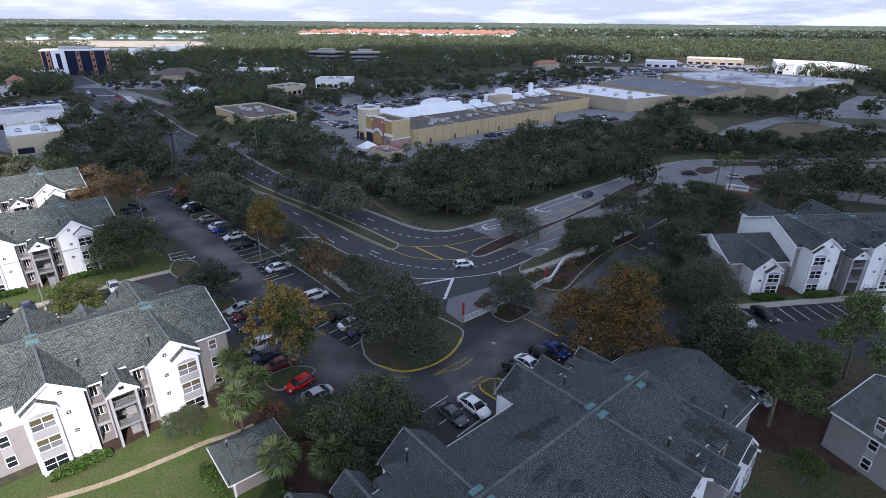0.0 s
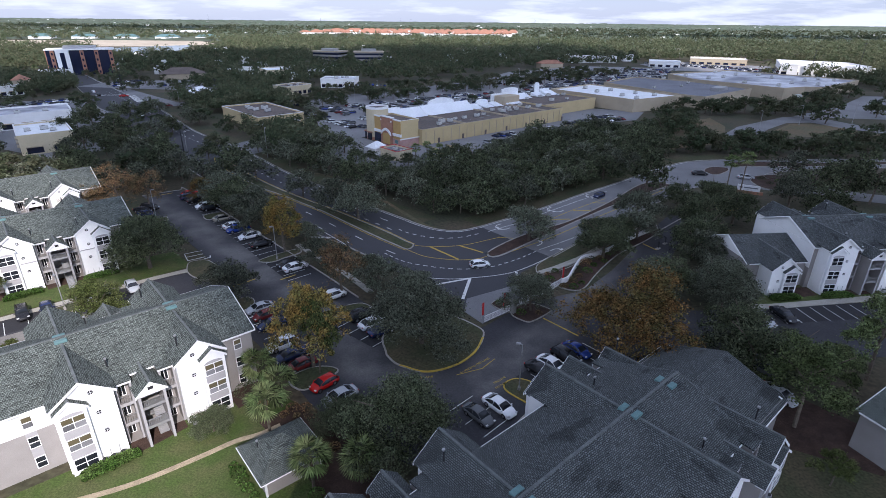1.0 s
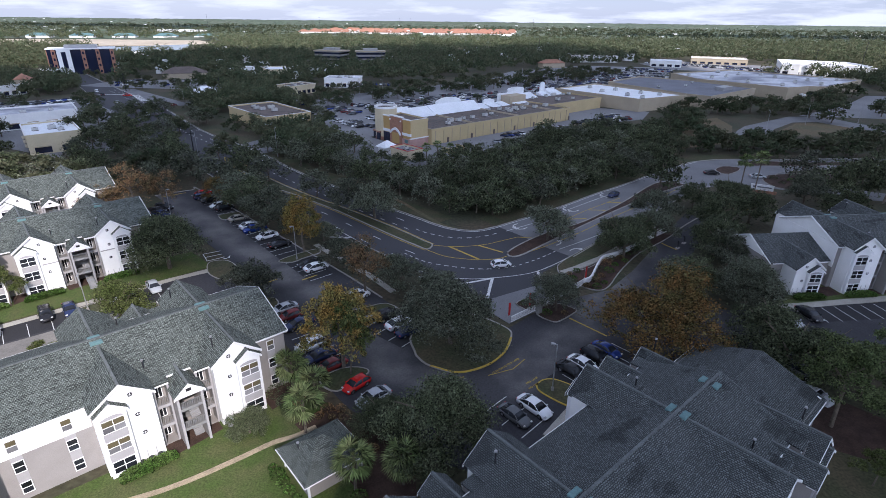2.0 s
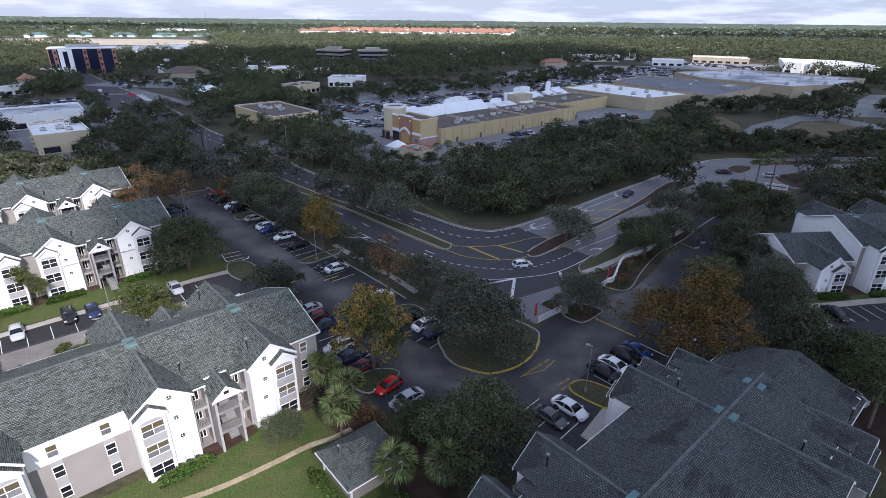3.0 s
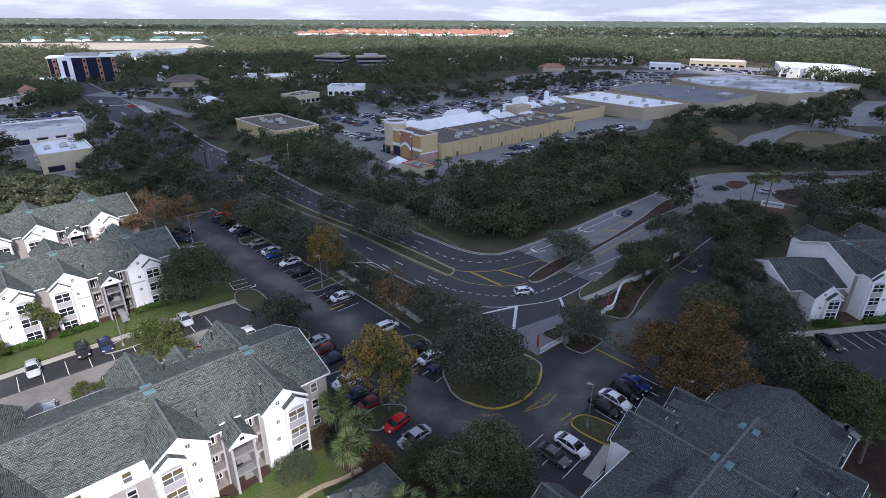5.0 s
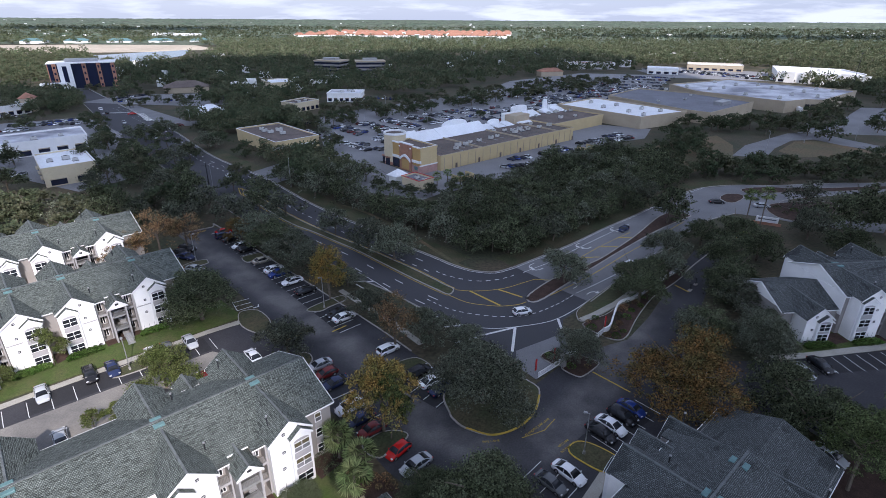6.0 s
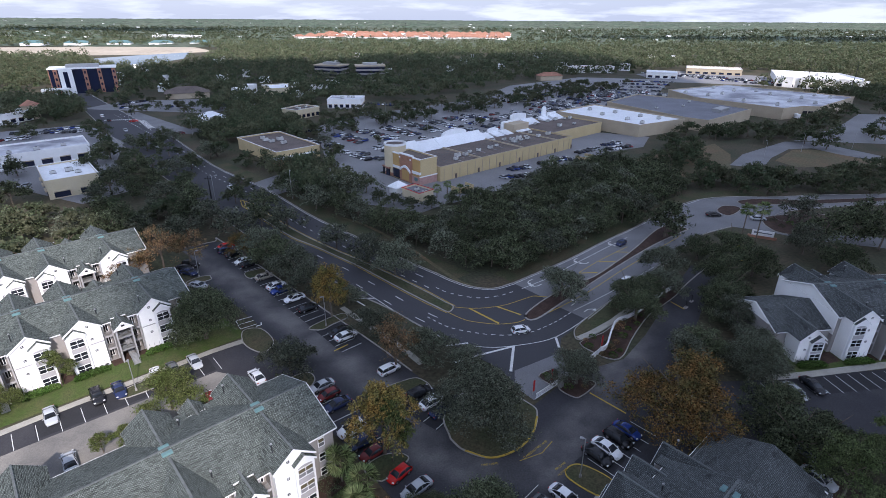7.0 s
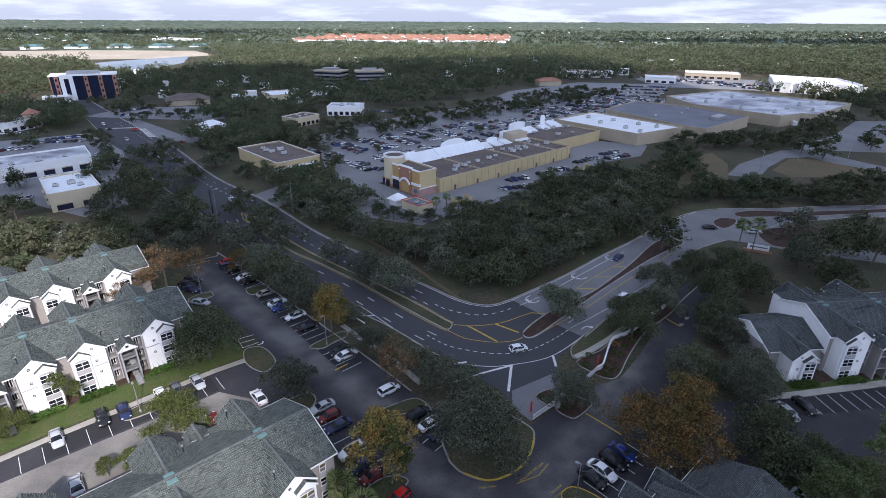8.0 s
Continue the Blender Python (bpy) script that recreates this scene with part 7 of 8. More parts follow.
for i in range(len(arch)):
    bm.faces.new((arch_lo[i], arch_lo[i - 1], arch_hi[i - 1], arch_hi[i]))
part("arched_hood", bm, M_TRIM, corner, "white arched hood on the brick bay")
# the pale canopies along the front of the strip
front = empty("canopy", Matrix.Identity(4), "white standing-seam canopies and arched pediments along the shop fronts", "canopy")


def sheet(u0, u1, v0, v1, h, up):
    bm = bmesh.new()
    ring = [(v1, h), (v0, h), (v1, h + up)]
    p = [bm.verts.new((*SP(u0, v), z)) for v, z in ring]
    q = [bm.verts.new((*SP(u1, v), z)) for v, z in ring]
    bm.faces.new(p)
    bm.faces.new(q[::-1])
    for i in range(3):
        bm.faces.new((p[i], p[(i + 1) % 3], q[(i + 1) % 3], q[i]))
    roof = part("canopy_roof", bm, M_WHITEROOF, front)
    for u in np.arange(u0 + 0.6, u1, 1.2):
        bm = bmesh.new()
        tube(bm, (*SP(u, v0), h + 0.05), (*SP(u, v1), h + up + 0.05), 0.06, n=4)
        part("seam", bm, M_WHITEROOF, roof)


def pediment(u0, u1, h, rise, v=34.2, square=False):
    bm = bmesh.new()
    um, r = (u0 + u1) / 2, (u1 - u0) / 2
    ring = [(u0, 5.0), (u1, 5.0), (u1, h)] + ([] if square else [(um + math.cos(math.pi * i / 10) * r, h + math.sin(math.pi * i / 10) * rise) for i in range(1, 10)]) + [(u0, h)]
    p = [bm.verts.new((*SP(u, v), z)) for u, z in ring]
    q = [bm.verts.new((*SP(u, v + 0.9), z)) for u, z in ring]
    bm.faces.new(p)
    bm.faces.new(q[::-1])
    for i in range(len(ring)):
        k = (i + 1) % len(ring)
        bm.faces.new((p[i], p[k], q[k], q[i]))
    part("pediment", bm, M_WHITEROOF, front)


for u0, u1, up in ((3.5, 14, 4.6), (14.2, 26, 3.8), (26.2, 58, 4.0), (58.6, 64, 1.8), (66.5, 73, 1.2), (74, 80, 1.4), (84, 95, 2.0)):
    sheet(u0, u1, 26.7, 33.2, 6.3, up)
for u0, u1, up in ((107, 118, 2.4), (124, 131, 2.0), (134, 143, 2.2)):
    sheet(u0, u1, 38.5, 45.2, 6.0, up)
for u0, u1, h, rise, v, sq in ((32, 49, 10.6, 2.4, 33.2, False), (65.5, 74, 8.6, 1.2, 33.2, False), (80, 94.5, 11.2, 0, 36.2, True), (98, 112, 11.2, 1.0, 45.2, False), (128, 132, 11.6, 2.0, 45.2, False), (133, 142, 9.4, 0, 45.2, True)):
    pediment(u0, u1, h, rise, v, sq)
tower = part("brown_tower", slab(SB(82, 95, 29, 36), 6.0, 10.4), M_TAN, front)

# seams, doors and pipes on the long back wall
back = empty("wall_fittings", Matrix.Identity(4), "service doors, vents and downpipes on the back wall", "wall fittings")
for i in range(20):
    u = 3 + i * 4.8
    part("downpipe", slab(SB(u, u + 0.15, -0.2, 0.1), 0.1, 5.8), M_TAN, back)
    if i % 3 == 1:
        part("service_door", slab(SB(u + 2, u + 3.1, -0.15, 0.1), 0.1, 2.2), M_BROWNROOF, back)

flat_building([(105.8, 316.8), (141.6, 337.8), (100.2, 394.1), (66.5, 364.3)], 6.7, M_TAN, M_WHITEROOF, "tan store with a bright white roof", units=[(x, y, 2.8) for x, y in ((91, 373), (94, 354), (105, 362), (105, 337), (117, 348), (110, 325), (126, 340))], trim=M_TAN)
grey_store = flat_building([(154.2, 332.5), (205.5, 377.1), (181, 423), (150, 448), (113.1, 406.9), (144, 343.4)], 6.7, M_TAN, M_GREYROOF, "large store with a dark grey roof", units=[(169, 440, 3), (163, 390, 2), (176, 410, 2.2), (140, 380, 2)], trim=M_TAN)
part("long_vent", slab([(176, 362), (187, 372), (184, 378), (173, 368)], 6.8, 9.0), M_STEEL, grey_store, "long louvred steel ventilator")
flat_building([(227.3, 376.2), (188.5, 428), (185.5, 472.7), (256.2, 511.3), (319.3, 434.1), (258.5, 383.5), (247.3, 385.7)], 7.3, M_TAN, M_PATCHROOF, "warehouse store with a streaked pale roof", trim=M_TAN,
              units=[(x, y, 3.2) for x, y in ((193, 456), (205, 441), (232, 488), (221, 450), (241, 470), (219, 413), (259, 468), (259, 448), (233, 393), (253, 411), (273, 428), (293, 443), (266, 401), (297, 430))])
for k in range(3):
    p = Vector((247.8, 385.4)) + Vector((0.981, -0.193)) * (k * 3.6)
    q = p + Vector((0.981, -0.193)) * 2.8
    tagged(finish("loading_door", ribbon([tuple(p), tuple(q)], 0.5, 0.9, 4.6), M_DARK), "dark loading dock door", "dock door", kind="structure")
bank = flat_building([(-120.5, 284.5), (-91, 252), (-74, 268.7), (-103, 301)], 5.6, M_BUFF, M_BROWNROOF, "small buff bank with a parapet roof",
              units=[(-104, 279, 2.6), (-100, 276, 2.6), (-97, 281, 3), (-93, 273, 2.6), (-107, 284, 2.2)], name="bank_building")
tagged(finish("canopy", slab([(-92, 247.5), (-74.5, 264), (-77, 266.5), (-94.5, 250)], 3.0, 3.6), M_WHITEROOF), "pale metal canopy of the bank", "canopy")
tagged(finish("canopy_wall", slab([(-91.8, 248.5), (-88, 252), (-89, 253.5), (-93, 250)], 0, 3.0), M_BRICKRED), "dark red wall under the canopy", "wall", kind="structure")
flat_building([(-219, 234), (-187.5, 265.7), (-202.3, 285), (-235, 254.5)], 6.4, M_STUCCO, M_PATCHROOF, "white shop building with a stained flat roof", windows=7, units=[(-206, 255, 2.4), (-199, 264, 2.0), (-214, 248, 2), (-221, 250, 1.6)])
flat_building([(-183, 221.7), (-165, 199.6), (-152, 212), (-171, 235)], 7.0, M_CREAM, M_WHITEROOF, "low tan shop with a white roof", windows=8, units=[(-166, 216, 2.6), (-170, 212, 2), (-161, 214, 2)])
kiosk = flat_building([(-28.5, 205), (-21.5, 197), (-16, 202.5), (-23.5, 210)], 3.0, M_CREAM, M_GREYROOF, "small drive-in kiosk with a red-edged roof", units=[(-22.5, 203, 1.8), (-19.5, 200, 1.6)], trim=M_REDFLAG)


def pyramid(x, y, w, d, h0, h1, turn, roof, wall, label):
    root = empty("pavilion", pose(x, y, 0, 0, 0, turn), label, "building", "shops")
    part("wall", boxes((-w / 2, w / 2, -d / 2, d / 2, 0, h0)), wall, root)
    o = 0.8
    c = [(-w / 2 - o, -d / 2 - o, h0), (w / 2 + o, -d / 2 - o, h0), (w / 2 + o, d / 2 + o, h0), (-w / 2 - o, d / 2 + o, h0)]
    r = max(w - d, 0) / 2
    for a, b, p, q in ((c[0], c[1], (r, 0, h1), (-r, 0, h1)), (c[2], c[3], (-r, 0, h1), (r, 0, h1))):
        part("roof_slope", roof_plane([a, b, p, q] if r else [a, b, p]), roof, root)
    for a, b, p in ((c[1], c[2], (r, 0, h1)), (c[3], c[0], (-r, 0, h1))):
        part("roof_slope", roof_plane([a, b, p]), roof, root)
    return root


pyramid(-30.5, 210, 5.5, 4.5, 2.8, 5.0, 45, M_WHITEROOF, M_STUCCO, "white tented kiosk roof with red edges")
pyramid(-228, 474, 34, 20, 4.5, 9, 25, M_BROWNROOF, M_TAN, "low restaurant with a brown hipped roof")
pyramid(-164, 360, 15, 12, 4, 7.2, 40, M_WHITEROOF, M_STUCCO, "small pavilion with a pale blue-white roof")
flat_building([(-122, 378), (-110, 370.5), (-98, 388), (-111, 397)], 5.6, M_CREAM, M_BROWNROOF, "cream restaurant with a parapet", windows=4, units=[(-110, 380, 2), (-107, 386, 2), (-113, 384, 1.6)])
flat_building([(-98, 418), (-72, 418), (-72, 438), (-98, 438)], 6, M_STUCCO, M_PATCHROOF, "white shop with a striped awning", windows=4, units=[(-88, 428, 2.6), (-80, 430, 2.6), (-84, 434, 2)])
flat_building([(-172, 500), (-156, 476), (-140, 486), (-152, 512)], 6.5, M_CREAM, M_WHITEROOF, "pale shop among the trees", windows=5)


def office(poly_m, w, d, h, floors, label, glass=True):
    """A dark-glazed office with brick piers."""
    root = empty("office_building", poly_m, label, "office building", "offices")
    part("core", boxes((-w / 2, w / 2, -d / 2, d / 2, 0, h)), M_DARKGLASS if glass else M_TAUPE, root)
    if glass:
        for u in np.linspace(-w / 2 + 6, w / 2, 5):
            for s in (-1, 1):
                a, b = sorted((s * d / 2, s * (d / 2 + 0.7)))
                p = part("pier", boxes((u - 3.0, u, a, b, 0, h)), M_BRICKRED, root)
                for k in range(floors):
                    z = 1.2 + k * h / floors
                    e, f = sorted((s * (d / 2 + 0.66), s * (d / 2 + 0.76)))
                    part("window", boxes((u - 2.2, u - 0.8, e, f, z, z + 2.0)), M_DARKGLASS, p)
        a = -w / 2 - 0.7
        for v in (-d / 2 + 2, d / 2 - 2):
            part("pier", boxes((a, -w / 2, v - 2, v + 2, 0, h)), M_BRICKRED, root)
        part("portal", boxes((-w / 2 + 7, -w / 2 + 17, -d / 2 - 1.2, -d / 2 + 4, 0, h + 0.6)), M_STUCCO, root)
        part("portal_glass", boxes((-w / 2 + 10.2, -w / 2 + 13.6, -d / 2 - 1.3, -d / 2 - 1.1, 5, h - 2)), M_DARKGLASS, root)
        part("porch", boxes((-w / 2 - 8, -w / 2 + 12, -d / 2 - 9, -d / 2 - 1.2, 4.2, 5.4)), M_STUCCO, root)
        for u, v in ((-8, -9), (2, -9), (11, -9), (-8, -3)):
            part("column", boxes((-w / 2 + u, -w / 2 + u + 1, -d / 2 + v, -d / 2 + v + 1, 0, 4.2)), M_STUCCO, root)
    else:
        for k in range(floors):
            z = 1.0 + k * h / floors
            part("window_band", boxes((-w / 2 - 0.06, w / 2 + 0.06, -d / 2 - 0.06, d / 2 + 0.06, z, z + h / floors * 0.48)), M_DARKGLASS, root)
    part("cornice", boxes((-w / 2 - 1.0, w / 2 + 1.0, -d / 2 - 1.0, d / 2 + 1.0, h, h + 0.9)), M_STUCCO if glass else M_TAN, root)
    part("plant_room", boxes((-w / 4, w / 4, -d / 4, d / 4, h + 0.9, h + 3.2)), M_STEEL, root)
    return root


office(pose(-332, 507, 0, 0, 0, 28), 50, 24, 20.5, 4, "four-storey office of dark glass and red brick piers")
office(pose(-128, 608, 0, 0, 0, -20), 30, 20, 15, 4, "pale office with banded windows among trees", False)
office(pose(-86, 604, 0, 0, 0, 10), 30, 18, 15, 4, "pale office with banded windows among trees", False)
flat_building([(-345, 362), (-292, 346), (-286, 367), (-338, 386)], 6, M_STUCCO, M_WHITEROOF, "white strip of shops with a small tower", windows=5)
pyramid(-290, 372, 8, 8, 9, 12.5, 20, M_REDROOF, M_TAN, "small tower with a red pyramid roof")
# sunlit centre beyond the warehouse store
flat_building([(334, 566), (392, 520), (412, 548), (425, 600), (372, 640), (352, 600)], 8, M_STUCCO, M_WHITEROOF, "bright white shopping centre", windows=9, units=[(372, 570, 4), (392, 590, 4)], parapet=1.4)
for k in range(5):
    flat_building([(338 + 12 * k, 560 - 9.6 * k), (345 + 12 * k, 554.4 - 9.6 * k), (347 + 12 * k, 557 - 9.6 * k), (340 + 12 * k, 562.6 - 9.6 * k)], 10.5 if k % 2 else 9.6, M_STUCCO, M_WHITEROOF, "white raised shop front", parapet=0.5)
flat_building([(228, 640), (258, 626), (266, 648), (236, 662)], 6, M_STUCCO, M_WHITEROOF, "white low building by the road", windows=7)
flat_building([(296, 690), (352, 664), (366, 696), (310, 722)], 6, M_TAN, M_WHITEROOF, "pale low commercial building", windows=8)
flat_building([(150, 690), (206, 690), (206, 706), (150, 706)], 7, M_STUCCO, M_REDROOF, "long red-roofed building among trees")
pyramid(110, 612, 26, 12, 5, 8.5, 15, M_REDROOF, M_TAN, "small house with a red-brown roof")
flat_building([(-705, 1400), (-600, 1360), (-585, 1400), (-685, 1445)], 13, M_STUCCO, M_WHITEROOF, "large white institutional building in the distance")
for k in range(5):
    pyramid(-840 + 80 * k, 1180 + 14 * k, 46, 20, 6, 11, 8, M_VENT, M_STUCCO, "teal-roofed house by the pond")
red_rng = random.Random(3)
for k in range(26):
    x = -345 + 20.2 * k
    for r in range(4):
        if red_rng.random() < 0.9:
            pyramid(x + r * 9 + red_rng.uniform(-4, 4), 1390 + r * 85 + red_rng.uniform(-20, 20), red_rng.uniform(18, 28), 13, 13, 18, red_rng.uniform(-14, 14), M_REDROOF, M_STUCCO, "apartment house with a red tile roof")

# far paving and bare ground
flat("car_park", [(-94, 350), (-60, 226), (-38, 243), (-6, 264), (70, 345), (66, 366), (105, 396), (160, 450), (250, 620), (150, 640), (60, 560), (20, 470), (-60, 395)], 0.08, M_FARLOT, "wide grey car park of the shopping centre", "car park")
flat("service_yard", [SP(-14, -24), SP(20, -25), SP(104, -18), (100, 292), (113, 318), (86, 331), SP(100, 13), SP(97, 2), SP(-13, 3)], 0.07, M_FARLOT, "grey service yard behind the shops", "yard")
flat("car_park", [(-62, 228), (-40, 246), SP(-10, 30), SP(-10, -22), (-20, 186), (-44, 196)], 0.075, M_FARLOT, "grey car park before the kiosk", "car park")
flat("road", [(128.9, 253.8), (146.7, 275.4), (187.7, 306.3), (207.2, 306.4), (211.7, 289.1), (220.4, 268.9), (229.2, 254.1), (220.8, 244.4), (212.7, 259.2), (198.8, 275.7), (193, 290.2), (178.7, 287.6), (158.3, 268.7), (148, 255.9), (136.8, 250.8)], 0.07, M_OLDROAD, "pale winding access road", "road")
flat("field", [(156.9, 263.2), (179.1, 285.1), (193.7, 286.5), (201.6, 271.1), (208, 256.1), (186.5, 250), (159.2, 250.9)], 0.055, M_FIELD, "brown dry field inside the access road", "field")
flat("car_park", [(195, 309), (250, 300), (340, 330), (330, 400), (300, 400), (250, 350)], 0.065, M_FARLOT, "grey yard of the warehouse store", "car park")
flat("car_park", [(-240, 240), (-150, 195), (-140, 212), (-170, 255), (-190, 300), (-240, 350), (-290, 320)], 0.065, M_FARLOT, "car park beside the white shops", "car park")
flat("car_park", [(-280, 410), (-180, 395), (-150, 430), (-170, 470), (-270, 450)], 0.065, M_FARLOT, "car park of the restaurant", "car park")
flat("car_park", [(230, 600), (330, 570), (380, 660), (300, 720), (230, 680)], 0.07, M_FARLOT, "sunlit car park full of cars", "car park")
flat("road", [(-237.5, 392), (-174, 320), (-100, 345), (-96, 356), (-170, 338), (-232, 398)], 0.068, M_OLDROAD, "cross street at the traffic lights", "road")
flat("field", [(66, 216), (78, 257.7), (110.6, 282.3), (143.9, 300.4), (140.4, 275.4), (119.9, 235), (91.6, 222.5), (75.3, 233.2)], 0.05, M_FIELD, "brown dry field beside the shops", "field")
flat("bare_ground", [(-880, 1120), (-540, 1210), (-420, 1040), (-480, 960), (-720, 900)], 0.3, M_SAND, "wide pale sand of a building site", "bare ground")
flat("pond", [(-538.6, 866.4), (-508.2, 932.8), (-453.4, 1011), (-403.8, 872.6), (-407.4, 797.9), (-428.9, 748.8), (-475.6, 778.4)], 0.35, M_WATER, "still retention pond reflecting the sky", "pond")

parked_row(*[(13.6, 229.7), (30.3, 234.8)], 136, 0.95, 2.8)
parked_row(*[(15.8, 241.9), (29.7, 247.6)], 136, 0.6, 2.8)
parked_row(*[(48.2, 263.8), (61.8, 255.6)], 100, 0.9, 2.8)
parked_row(*[(75.4, 282.1), (92.9, 292.2)], 136, 0.9, 2.8)
parked_row(*[(78, 293.4), (92.5, 302.8)], 136, 0.8, 2.8)
parked_row(*[(-294.1, 346), (-276.9, 349.7)], 100, 0.9, 2.9)
parked_row(*[(-267.3, 318.8), (-228.7, 326.8)], 100, 0.85, 2.9)
parked_row(*[(-260.3, 300.5), (-247.1, 308.8)], 100, 0.8, 2.9)
parked_row(*[(-300.6, 406.5), (-270.8, 376.3)], 20, 0.9, 2.9)
parked_row(*[(-316.4, 425.9), (-316.1, 415.9)], 20, 0.9, 2.9)
parked_row(*[(-192.7, 212.4), (-185.2, 218.3)], 100, 0.7, 2.9)
parked_row(*[(-95.1, 327.9), (-85.9, 334.4)], 45, 0.9, 3.2)
parked_row(*[(-264.5, 426.7), (-250.2, 448.5)], 70, 0.8, 2.9)
parked_row(*[(-252.2, 412), (-234.3, 432.4)], 70, 0.7, 2.9)
parked_row(*[(-218.6, 417.3), (-203.4, 427.7)], 70, 0.7, 2.9)
parked_row(*[(-73.7, 400.3), (-60.7, 396)], 45, 0.9, 3.0)
parked_row(*[(-74.6, 440.3), (-46.5, 430)], 100, 0.8, 3.0)
parked_row(*[(-134.1, 392.8), (-109.4, 358.7)], 60, 0.6, 3.2)
parked_row(SP(52, -11), SP(76, -12), 41 + 90, 0.8, 3.0)
parked_row(SP(88, -9), SP(108, -11), 41 + 90, 0.9, 3.0)
for r in range(11):
    u = -2 + r * 17.6
    far_end = 112 if r < 8 else 100
    for du in (0, 5.4):
        parked_row(SP(u + du, 46), SP(u + du, 74), 41.4, 0.74, 2.9)
        parked_row(SP(u + du, 80), SP(u + du, far_end), 41.4, 0.55 if r < 2 else 0.78, 2.9)
for r in range(9):
    u = 192 + r * 17.6
    for du in (0, 5.4):
        parked_row(SP(u + du, 50), SP(u + du, 74), 41.4, 0.78, 2.9)
        parked_row(SP(u + du, 80), SP(u + du, 113), 41.4, 0.75, 2.9)
        parked_row(SP(u + du, 120), SP(u + du, 146), 41.4, 0.5, 2.9)
for r in range(7):
    parked_row((100 + r * 14, 468 + r * 22), (156 + r * 14, 448 + r * 24), 100, 0.9, 2.9)
for r in range(6):
    parked_row((240 + r * 15, 690 - r * 20), (306 + r * 15, 662 - r * 20), 110, 0.9, 3.2)
parked_row((-232, 262), (-200, 292), 130, 0.8, 3.0)
parked_row((-245, 275), (-213, 305), 130, 0.8, 3.0)
parked_row((-262, 318), (-238, 340), 40, 0.7, 3.0)
parked_row((-70, 232), (-56, 222), 40, 0.7, 3.2)

joined_cars()


# ---- woods to the horizon ----
CLEAR = [[(-370, 1350), (200, 1350), (230, 1740), (-400, 1740)], [(-110, 430), (-105, 340), (-60, 226), (-20, 176), (90, 215), (160, 300), (260, 345), (340, 420), (330, 520), (270, 660), (190, 660), (100, 620), (40, 540), (-20, 470)],
         [(-250, 410), (-330, 540), (-350, 520), (-270, 395), (-100, 185), (-60, 190), (-120, 275), (-200, 370)],
         [(-240, 350), (-290, 310), (-220, 215), (-165, 195), (-140, 215), (-180, 290)],
         [(-385, 470), (-330, 425), (-290, 450), (-290, 520), (-330, 545), (-385, 530)], [(-602.5, 951.8), (-466.6, 1067.5), (-347, 767.4), (-399.7, 693.7), (-472.7, 747.2)], [(-275, 480), (-250, 400), (-185, 335), (-145, 340), (-150, 375), (-185, 400), (-195, 470), (-240, 500)], [(-128, 366), (-90, 360), (-60, 410), (-66, 442), (-110, 442)], [(-180, 515), (-175, 480), (-160, 430), (-140, 470), (-145, 515)], [(-330, 340), (-190, 330), (-150, 200), (-250, 225), (-330, 290)],
         [(220, 600), (320, 560), (400, 510), (440, 600), (380, 720), (300, 730), (220, 690)],
         [(-900, 1130), (-540, 1220), (-400, 1045), (-340, 790), (-420, 760), (-560, 880), (-740, 880)],
         [(60, 135), (330, 190), (360, 250), (345, 430), (260, 350), (160, 305), (60, 250)], [(-135, 290), (-92, 236), (-58, 262), (-102, 315)], [(-180, 30), (140, 30), (140, 240), (-180, 180)], [(-400, 300), (-270, 290), (-260, 345), (-400, 370)]]
BOULEVARD_SIDE = [(-200, 400), (-330, 330), (-180, 190), (-60, 170), (-100, 215), (-190, 330)]
far_rng = np.random.default_rng(17)


def forest(name, y0, y1, n, half, leaf, per, size, material, label, keep=None):
    """Many far tree crowns, each a tuft of leaf faces."""
    pts = []
    while len(pts) < n:
        y = far_rng.uniform(y0, y1)
        x = far_rng.uniform(-half * (y + 120), half * (y + 120))
        if any(inside(x, y, p) for p in CLEAR) or (y < 420 and -330 < x < 60 and inside(x, y, BOULEVARD_SIDE)) or (keep and not keep(x, y)):
            continue
        pts.append((x, y))
    c = np.array(pts)
    r = (0.6 + 0.95 * far_rng.uniform(0, 1, n) ** 1.7) * size
    d = far_rng.normal(size=(n, per, 3))
    d /= np.linalg.norm(d, axis=2)[:, :, None]
    d[:, :, 2] = np.abs(d[:, :, 2]) * 1.1 - 0.25
    d *= far_rng.uniform(0.55, 1.0, (n, per, 1))
    p = d * r[:, None, None]
    p[:, :, 2] += (r * 1.0)[:, None]
    p[:, :, 0] += c[:, 0][:, None]
    p[:, :, 1] += c[:, 1][:, None]
    me = leaf_cloud(name, p.reshape(-1, 3), leaf, far_rng, material, 1.0, 3)
    tagged(new(name, me), label, "woods", kind="stuff")


forest("far_woods", 190, 420, 1500, 0.95, 0.6, 140, 4.8, M_FARWOOD, "dark green trees between the far buildings")
forest("far_woods", 400, 760, 3600, 0.95, 0.95, 64, 5.4, M_FARWOOD, "dense green woods beyond the shops")
forest("far_woods", 740, 1300, 5600, 0.95, 1.25, 40, 6.2, M_FARWOOD, "dense green woods in the middle distance")
forest("far_woods", 1280, 2300, 9000, 0.95, 2.2, 12, 7.0, M_FARWOOD, "pale green woods towards the horizon")


